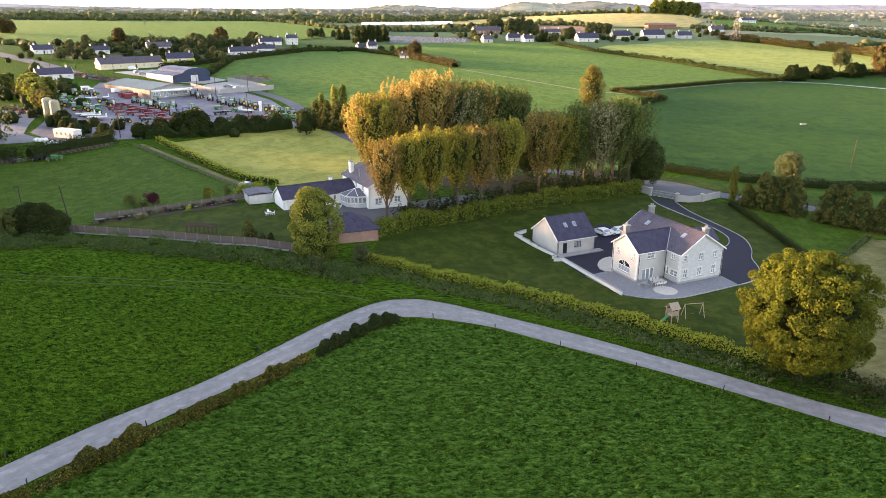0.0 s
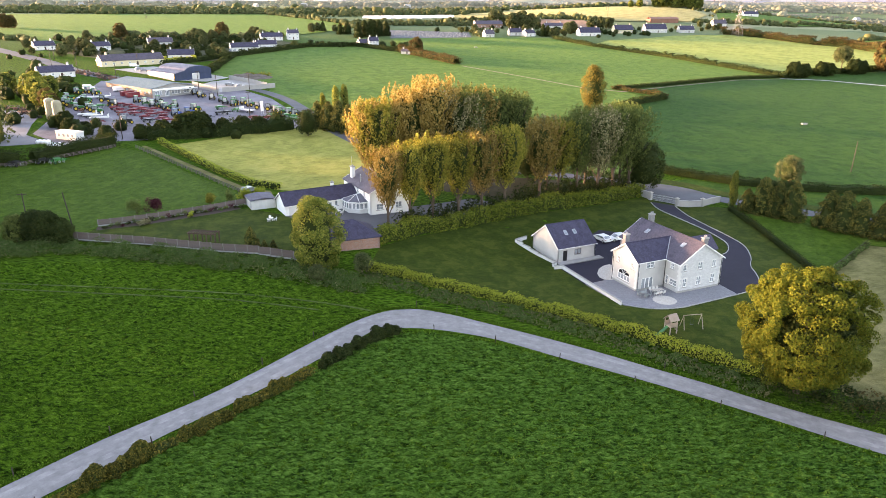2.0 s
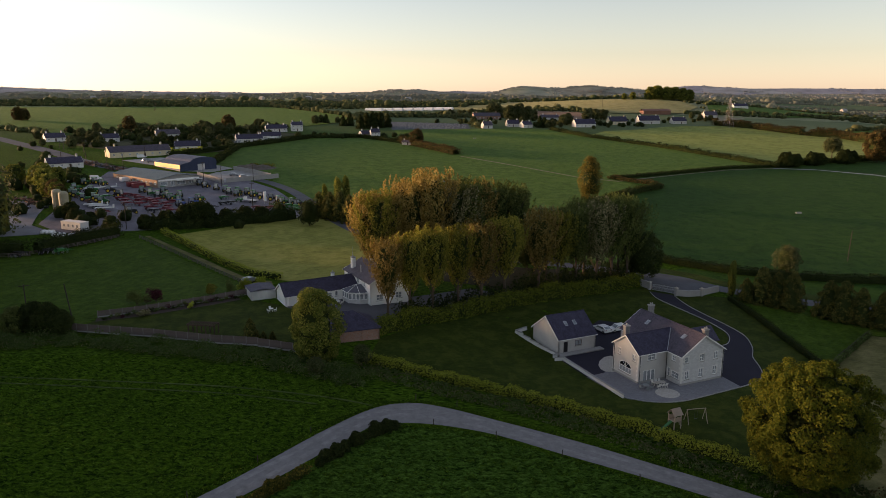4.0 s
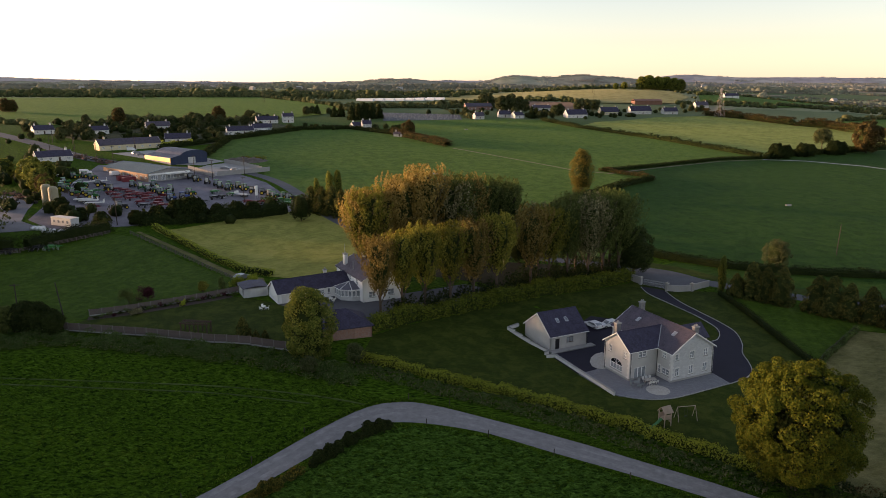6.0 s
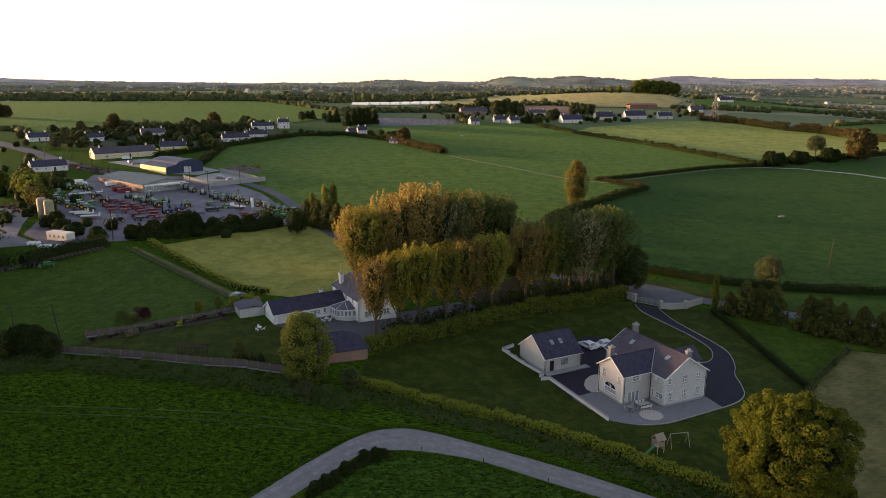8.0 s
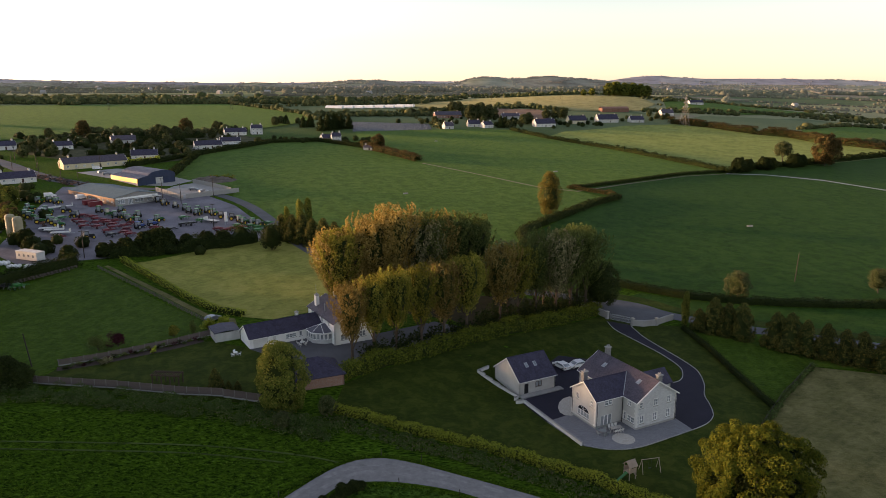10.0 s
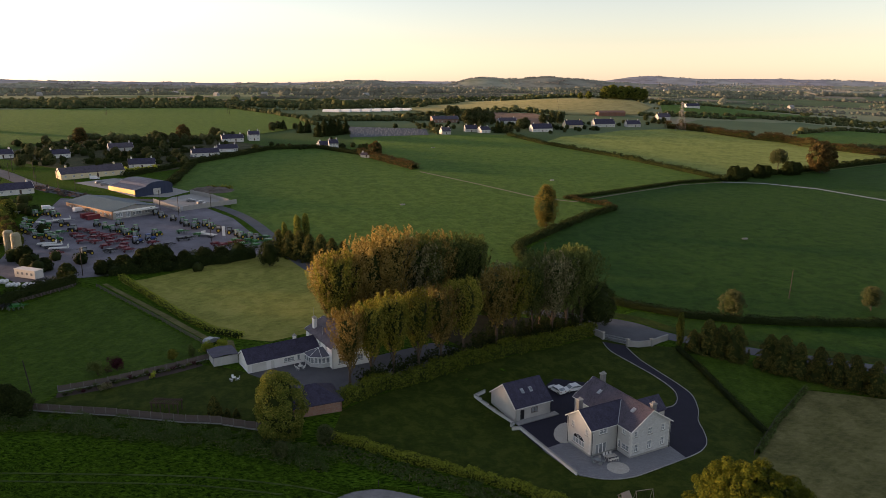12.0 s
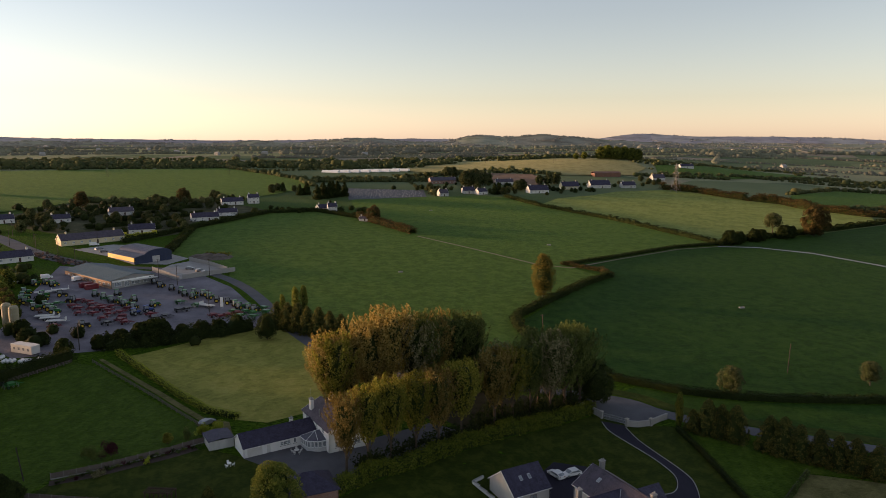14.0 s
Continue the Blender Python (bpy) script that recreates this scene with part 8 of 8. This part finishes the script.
# trees about the village, in rows of x, y, share, turn
near_round = tree("village_tree", "round", 10, 111, FARTREE, "dark green garden tree", 0.6, 22)
rr = np.random.default_rng(12)
spots = []
for cx, cy, sx, sy, n in ((-243, 470, 16, 22, 14), (-215, 545, 22, 18, 14), (-190, 500, 22, 18, 12), (-165, 470, 12, 14, 6), (-175, 560, 20, 14, 10), (-160, 612, 12, 8, 6), (-60, 640, 10, 18, 0), (90, 715, 14, 10, 7), (55, 735, 22, 12, 9), (150, 745, 16, 8, 5), (230, 800, 22, 10, 6), (80, 850, 20, 18, 9), (20, 840, 25, 15, 8), (300, 830, 20, 14, 7), (-115, 690, 10, 8, 5)):
    for _ in range(n):
        spots.append((cx + rr.normal() * sx, cy + rr.normal() * sy, rr.uniform(0.4, 0.85), rr.uniform(0, 360)))
spots += [(68, 778, 1.7, 0), (78, 782, 1.9, 60), (88, 790, 1.6, 130), (52, 850, 1.5, 200), (60, 860, 1.4, 20), (120, 745, 1.1, 70), (126, 750, 1.2, 140), (165, 800, 1.3, 220), (175, 806, 1.2, 290), (155, 802, 1.1, 330)]
plant(near_round, [s for s in spots if not any(math.hypot(s[0] - h[0] - 6, s[1] - h[1] - 5) < 11 for h in homes)], "village trees")
olive_tree = tree("yard_tree", "round", 9, 114, OLIVE, "golden-olive bushy tree beside the works yard", 0.5, 24, 0.06, 0.45)
plant(olive_tree, [(-150, 268, 0.8, 0), (-146, 262, 0.75, 40), (-157, 276, 1.0, 80), (-163, 283, 1.1, 120), (-170, 291, 1.1, 160), (-167, 300, 0.9, 200), (-176, 305, 1.0, 240), (-184, 298, 1.0, 280), (-141, 256, 0.6, 320)], "trees beside the works yard")
dark_con = tree("cypress_tree", "cone", 13, 112, HEDGE, "tall dark cypress in a close group", 0.6, 16)
plant(dark_con, [(-78, 640, 1, 0), (-73, 648, 1.1, 40), (-68, 655, 1.15, 80), (-62, 662, 1.1, 120), (-56, 668, 1.0, 160), (-98, 668, 0.8, 200), (-92, 672, 0.9, 240), (-118, 694, 0.7, 280), (-75, 655, 1.0, 20), (-66, 664, 1.05, 60), (92, 712, 0.9, 100), (97, 716, 0.8, 140), (-58, 558, 0.7, 10)], "dark cypresses")
oaks = tree("knoll_tree", "round", 16, 113, OLIVE, "broad olive-green tree on the knoll", 0.8, 34)
plant(oaks, [(300, 1070, 1.2, 0), (312, 1078, 1.3, 40), (325, 1072, 1.25, 80), (338, 1080, 1.2, 120), (350, 1074, 1.2, 160), (362, 1082, 1.1, 200), (318, 1092, 1.3, 240), (344, 1094, 1.25, 280), (276, 1075, 0.7, 10), (262, 1070, 0.6, 60)], "trees on the knoll")


def wood(name, blobs, quads, leaf, mat, label, seed, broad=1.0):
    """Far trees and hedgerows: a lumpy mass and a coat of leaf clumps for each."""
    r = np.random.default_rng(seed)
    c, rad = np.array([b[:3] for b in blobs]), np.array([b[3] for b in blobs])
    n, m = 7, 4
    dirs = [(0, 0, -1.0)] + [(math.cos(b) * math.cos(6.2832 * (i + 0.5 * (j % 2)) / n), math.cos(b) * math.sin(6.2832 * (i + 0.5 * (j % 2)) / n), math.sin(b)) for j, b in ((j, math.pi * j / m - math.pi / 2) for j in range(1, m)) for i in range(n)] + [(0, 0, 1.0)]
    faces = [(0, 1 + (i + 1) % n, 1 + i) for i in range(n)] + [(1 + n * (m - 1), 1 + n * (m - 2) + i, 1 + n * (m - 2) + (i + 1) % n) for i in range(n)]
    quad = [(1 + j * n + i, 1 + j * n + (i + 1) % n, 1 + (j + 1) * n + (i + 1) % n, 1 + (j + 1) * n + i) for j in range(m - 2) for i in range(n)]
    faces += [f for a, b, d, e in quad for f in ((a, b, d), (a, d, e))]
    d = np.array(dirs)
    v = c[:, None] + d[None] * (rad[:, None, None] * r.uniform(0.72, 1.02, size=(len(c), len(d), 1))) * np.array([broad, broad, 0.9])
    f = (np.array(faces)[None] + (np.arange(len(c)) * len(d))[:, None, None]).reshape(-1)
    me = bpy.data.meshes.new(name)
    me.vertices.add(v.size // 3)
    me.vertices.foreach_set("co", v.ravel())
    me.loops.add(len(f))
    me.loops.foreach_set("vertex_index", f)
    me.polygons.add(len(f) // 3)
    me.polygons.foreach_set("loop_start", np.arange(len(f) // 3) * 3)
    me.polygons.foreach_set("loop_total", np.full(len(f) // 3, 3))
    me.polygons.foreach_set("use_smooth", [True] * (len(f) // 3))
    me.update()
    me.materials.append(mat)
    root = tagged(new(name, me), label, "woodland", "", "stuff")
    pts, ways = lobes(c, rad, quads, r, c.mean(axis=0) - np.array([0, 0, 4000.0]), 0.95)
    coat = new("foliage", leaf_mesh("foliage", pts, leaf, mat, r=r, facing=ways))
    coat.parent = root
    return root


KEEP = [[(118, 640), (152, 694), (230, 756), (294, 778), (326, 755), (353, 706), (382, 680), (420, 602), (393, 556), (206, 445)], [(-130, 380), (-140, 466), (-104, 545), (-70, 560), (-48, 645), (70, 698), (102, 692), (206, 448), (60, 250), (-80, 320)], [(-600, 830), (-473, 861), (-367, 915), (-240, 970), (-179, 889), (-120, 812), (-98, 748), (-120, 680), (-152, 608), (-235, 592), (-262, 574), (-284, 510), (-640, 690)],
        [(-14.7, 970), (29, 925), (105, 948), (171, 936), (203, 878), (289, 883), (335, 960), (340, 1060), (290, 1105), (153, 1074), (94, 1075)],
        [(101, 918), (163, 892), (172, 849), (152, 794), (116, 806), (97, 818)], [(330, 905), (360, 1000), (470, 1080), (590, 1060), (640, 1000), (490, 930)],
        [(385, 690), (430, 760), (520, 820), (640, 800), (680, 740), (600, 690), (425, 655)], [(-62, 740), (22, 736), (23, 676), (-52, 638)], [(-110, 870), (30, 900), (45, 985), (-100, 975)]]
r = np.random.default_rng(99)
bands = {0: [], 1: [], 2: []}


def row_of(ax, ay, bx, by, size, gap, fill=0.85):
    n = max(2, int(math.hypot(bx - ax, by - ay) / gap))
    for k in range(n + 1):
        if r.uniform() > fill:
            continue
        x, y = ax + (bx - ax) * k / n + r.normal() * 2, ay + (by - ay) * k / n + r.normal() * 2
        d = math.hypot(x, y)
        if d > 3500 or (d < 1300 and any(inside((x, y), p) for p in KEEP)):
            continue
        s = size * r.uniform(0.55, 1.25) * (1.6 if r.uniform() < 0.06 else 1) * (0.8 if d > 2400 else 1)
        bands[0 if d < 1300 else 1 if d < 2400 else 2].append((x, y, land(x, y) + s * 0.6, s))


for a, b in (((-600, 868), (-240, 984)), ((-240, 984), (-180, 898)), ((-180, 898), (-120, 818)), ((-120, 818), (-20, 838)), ((-640, 700), (-284, 508)), ((-262, 574), (-150, 604)), ((-16, 974), (29, 928)), ((29, 928), (105, 952)), ((105, 952), (203, 882)), ((30, 1046), (153, 1080)), ((153, 1080), (290, 1115)), ((292, 884), (420, 884)), ((330, 905), (490, 926)), ((490, 926), (640, 1000)), ((360, 1005), (470, 1086)), ((425, 652), (600, 686)), ((600, 686), (720, 740)), ((430, 765), (520, 828)), ((520, 828), (700, 800)), ((-120, 815), (-95, 750)), ((20, 840), (100, 815)), ((0, 870), (100, 920))):
    row_of(*a, *b, 2.8, 2.3, 0.97)
for _ in range(170):
    az, d = radians(r.uniform(-44, 48)), 780 + 2700 * r.uniform() ** 1.1
    x, y = d * math.sin(az), d * math.cos(az)
    t = -az + r.choice([0.0, 0.0, 0.0, 1.4]) + r.normal() * 0.16 + 0.1
    ln = r.uniform(160, 480) * (0.7 + d / 3000)
    dx, dy = math.cos(t) * ln / 2, math.sin(t) * ln / 2
    row_of(x - dx, y - dy, x + dx, y + dy, (2.4 if d < 1300 else 3.0) * r.uniform(0.6, 1.3), 2.8 if d < 1300 else 4.2 if d < 2400 else 7.0, r.uniform(0.75, 1.0))
for _ in range(26):
    az, d = radians(r.uniform(-42, 46)), r.uniform(1500, 3300)
    x, y = d * math.sin(az), d * math.cos(az)
    for k in range(40):
        px, py = x + r.normal() * 70, y + r.normal() * 14
        bands[1 if d < 2400 else 2].append((px, py, land(px, py) + 4, r.uniform(5, 9)))
for k in range(5):
    row_of(-640 + 14 * k, 905 + 26 * k, -232 + 22 * k, 1005 + 24 * k, 4.6, 4.0, 0.9)
    row_of(-225 + 12 * k, 1000 + 30 * k, 30 + 20 * k, 1010 + 34 * k, 4.0, 4.6, 0.75)
drape("village_gardens", [(-275, 480), (-245, 455), (-215, 435), (-160, 410), (-140, 440), (-145, 480), (-128, 535), (-100, 548), (-120, 572), (-152, 600), (-190, 604), (-235, 586), (-262, 570)], SCRUBLAND, 0.09, 12.0, "rough dull grass and bare ground among village gardens", "ground")
scrub = []
for cx, cy, sx, sy, n in ((-238, 480, 18, 28, 56), (-215, 540, 26, 20, 64), (-190, 478, 20, 26, 52), (-172, 548, 26, 18, 50), (-158, 455, 10, 16, 14), (-150, 600, 16, 8, 16), (-250, 520, 22, 14, 24), (70, 722, 30, 8, 26), (40, 745, 24, 8, 18), (150, 752, 34, 7, 26), (215, 796, 34, 8, 22), (85, 780, 24, 12, 18), (-92, 560, 12, 6, 10), (-40, 560, 10, 8, 10), (-205, 355, 8, 12, 14), (-168, 300, 6, 16, 14), (-150, 250, 8, 10, 16), (-122, 232, 8, 5, 12), (-86, 229.5, 8, 1.2, 14), (-66, 242, 4, 1.2, 7), (-205, 300, 14, 20, 22), (-182, 330, 8, 8, 10)):
    for _ in range(n * 3 // 5):
        x, y, s = cx + r.normal() * sx, cy + r.normal() * sy, r.uniform(1.3, 3.6)
        if not any(math.hypot(x - h[0] - h[3] * 0.4, y - h[1] - h[3] * 0.25) < h[3] * 0.55 + 3 for h in homes):
            scrub.append((x, y, land(x, y) + s * 0.6, s))
# Greyed colour with a faint glow stands for haze over far things.
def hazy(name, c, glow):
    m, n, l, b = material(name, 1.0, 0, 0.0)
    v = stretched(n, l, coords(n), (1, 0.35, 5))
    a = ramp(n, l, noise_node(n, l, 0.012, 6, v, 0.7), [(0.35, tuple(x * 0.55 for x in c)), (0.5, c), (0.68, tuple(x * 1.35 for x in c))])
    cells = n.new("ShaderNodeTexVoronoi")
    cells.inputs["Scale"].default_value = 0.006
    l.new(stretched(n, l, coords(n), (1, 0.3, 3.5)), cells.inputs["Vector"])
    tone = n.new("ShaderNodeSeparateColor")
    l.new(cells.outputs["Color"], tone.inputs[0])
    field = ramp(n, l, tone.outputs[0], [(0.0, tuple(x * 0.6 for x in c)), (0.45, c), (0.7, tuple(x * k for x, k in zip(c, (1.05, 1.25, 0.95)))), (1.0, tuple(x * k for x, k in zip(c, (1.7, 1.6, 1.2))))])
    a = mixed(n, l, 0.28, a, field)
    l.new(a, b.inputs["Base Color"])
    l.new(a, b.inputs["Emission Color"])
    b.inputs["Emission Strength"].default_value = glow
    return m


MIDWOOD = hazy("haze_tinted_plain_woodland", (0.085, 0.088, 0.068), 0.13)
HILLWOOD = hazy("haze_tinted_hill_woodland", (0.10, 0.10, 0.088), 0.22)
wood("garden_scrub", scrub, 40, 0.7, HEDGE, "bushes and small trees among the village gardens", 5)
for line in ([(-262, 478), (-240, 500), (-215, 522), (-190, 545), (-160, 566)], [(-200, 452), (-180, 470), (-165, 500), (-150, 530)], [(-160, 408), (-150, 430), (-138, 462)], [(-180, 420), (-165, 425), (-150, 432)]):
    hedge("village_hedge", line, 3.0, 2.4, (HEDGE, GOLDHEDGE)[line[0][0] == -180], "thick garden hedge in the village", 0.6, 6, ragged=0.5, seed=int(-line[0][0]))
wood("hedgerows", bands[0], 30, 1.0, FARTREE, "hedgerows and trees between the middle fields", 1, 1.2)
wood("hedgerows", bands[1], 8, 1.6, MIDWOOD, "distant hedgerows and woods, haze put into colour and glow", 2, 1.5)
wood("hedgerows", bands[2], 5, 2.4, HILLWOOD, "far woods and hedges below the hills, haze put into colour and glow", 3, 1.7)
geo = Geo()
for k in range(26):
    az, d = radians(r.uniform(-32, 40)), r.uniform(1400, 3000)
    x, y = d * math.sin(az), d * math.cos(az)
    if d < 1300 and any(inside((x, y), p) for p in KEEP):
        continue
    z, w, t = land(x, y), r.uniform(7, 13), r.uniform(-0.5, 0.5)
    c, s = math.cos(t), math.sin(t)
    q = [(x + c * a - s * b, y + s * a + c * b) for a, b in ((-w / 2, -4), (w / 2, -4), (w / 2, 4), (-w / 2, 4))]
    e = [((q[0][0] + q[3][0]) / 2, (q[0][1] + q[3][1]) / 2, z + 7), ((q[1][0] + q[2][0]) / 2, (q[1][1] + q[2][1]) / 2, z + 7)]
    geo.add([(*p, z - 1) for p in q] + [(*p, z + 4) for p in q] + e, [(0, 1, 5, 4), (1, 2, 6, 5), (2, 3, 7, 6), (3, 0, 4, 7), (4, 5, 9, 8), (6, 7, 8, 9), (5, 6, 9), (7, 4, 8)])
tagged(part("far_farmsteads", geo, CONCRETE), "pale distant farmhouses scattered over the plain", "houses", "", "stuff")

# hills closing the view, haze put into their colour and glow
def ridge(dist, base, bumps, mat, rough, trees, tree_mat, seed):
    """A far range of hills, drawn as one long strip, with hedges and woods on its slope."""
    g, prev = Geo(), None

    def crest(az):
        return base + sum(a * math.exp(-((az - c) / w) ** 2) for a, c, w in bumps) + rough * (noise.noise(Vector((az * 0.5, dist, 0))) + 0.5 * noise.noise(Vector((az * 2.1, dist, 0))))

    for k in range(521):
        az = -52 + 0.2 * k
        h = crest(az)
        x, y = dist * math.sin(radians(az)), dist * math.cos(radians(az))
        row = [(x * 0.85, y * 0.85, 5), (x * 0.92, y * 0.92, 5 + (h - 5) * 0.55), (x * 0.97, y * 0.97, 5 + (h - 5) * 0.9), (x, y, h), (x * 1.04, y * 1.04, h * 0.5)]
        if prev:
            g.add(prev + row, [(i, i + 1, i + 6, i + 5) for i in range(4)])
        prev = row
    tagged(part("backdrop", g, mat, uv=False, smooth_it=True), "grey-green hills along the horizon, haze put into colour and glow", "hills", "", "structure")
    r = np.random.default_rng(seed)
    blobs = []
    for _ in range(trees):
        az, u = r.uniform(-38, 40), r.choice([1.0, r.uniform(0.86, 1.0), r.uniform(0.86, 1.0)])
        span, tilt = r.uniform(0.4, 2.2), r.normal() * 0.02
        for t in np.arange(0, span, 0.09 if u < 1 else 0.12):
            if r.uniform() < 0.3:
                continue
            q = min(1.0, u + tilt * t)
            h = crest(az + t)
            k = 0.55 * (q - 0.85) / 0.07 if q < 0.92 else 0.55 + 0.35 * (q - 0.92) / 0.05 if q < 0.97 else 0.9 + 0.1 * (q - 0.97) / 0.03
            s = r.uniform(2.0, 5.0) * (0.8 if u == 1.0 else 1)
            blobs.append((dist * q * math.sin(radians(az + t)), dist * q * math.cos(radians(az + t)), 5 + (h - 5) * k + s * 0.4, s))
    wood("hill_trees", blobs, 4, 2.4, tree_mat, "woods and hedges on the far hills, haze put into colour and glow", seed, 1.5)


FARHILLWOOD = hazy("haze_tinted_far_woodland", (0.095, 0.095, 0.10), 0.22)
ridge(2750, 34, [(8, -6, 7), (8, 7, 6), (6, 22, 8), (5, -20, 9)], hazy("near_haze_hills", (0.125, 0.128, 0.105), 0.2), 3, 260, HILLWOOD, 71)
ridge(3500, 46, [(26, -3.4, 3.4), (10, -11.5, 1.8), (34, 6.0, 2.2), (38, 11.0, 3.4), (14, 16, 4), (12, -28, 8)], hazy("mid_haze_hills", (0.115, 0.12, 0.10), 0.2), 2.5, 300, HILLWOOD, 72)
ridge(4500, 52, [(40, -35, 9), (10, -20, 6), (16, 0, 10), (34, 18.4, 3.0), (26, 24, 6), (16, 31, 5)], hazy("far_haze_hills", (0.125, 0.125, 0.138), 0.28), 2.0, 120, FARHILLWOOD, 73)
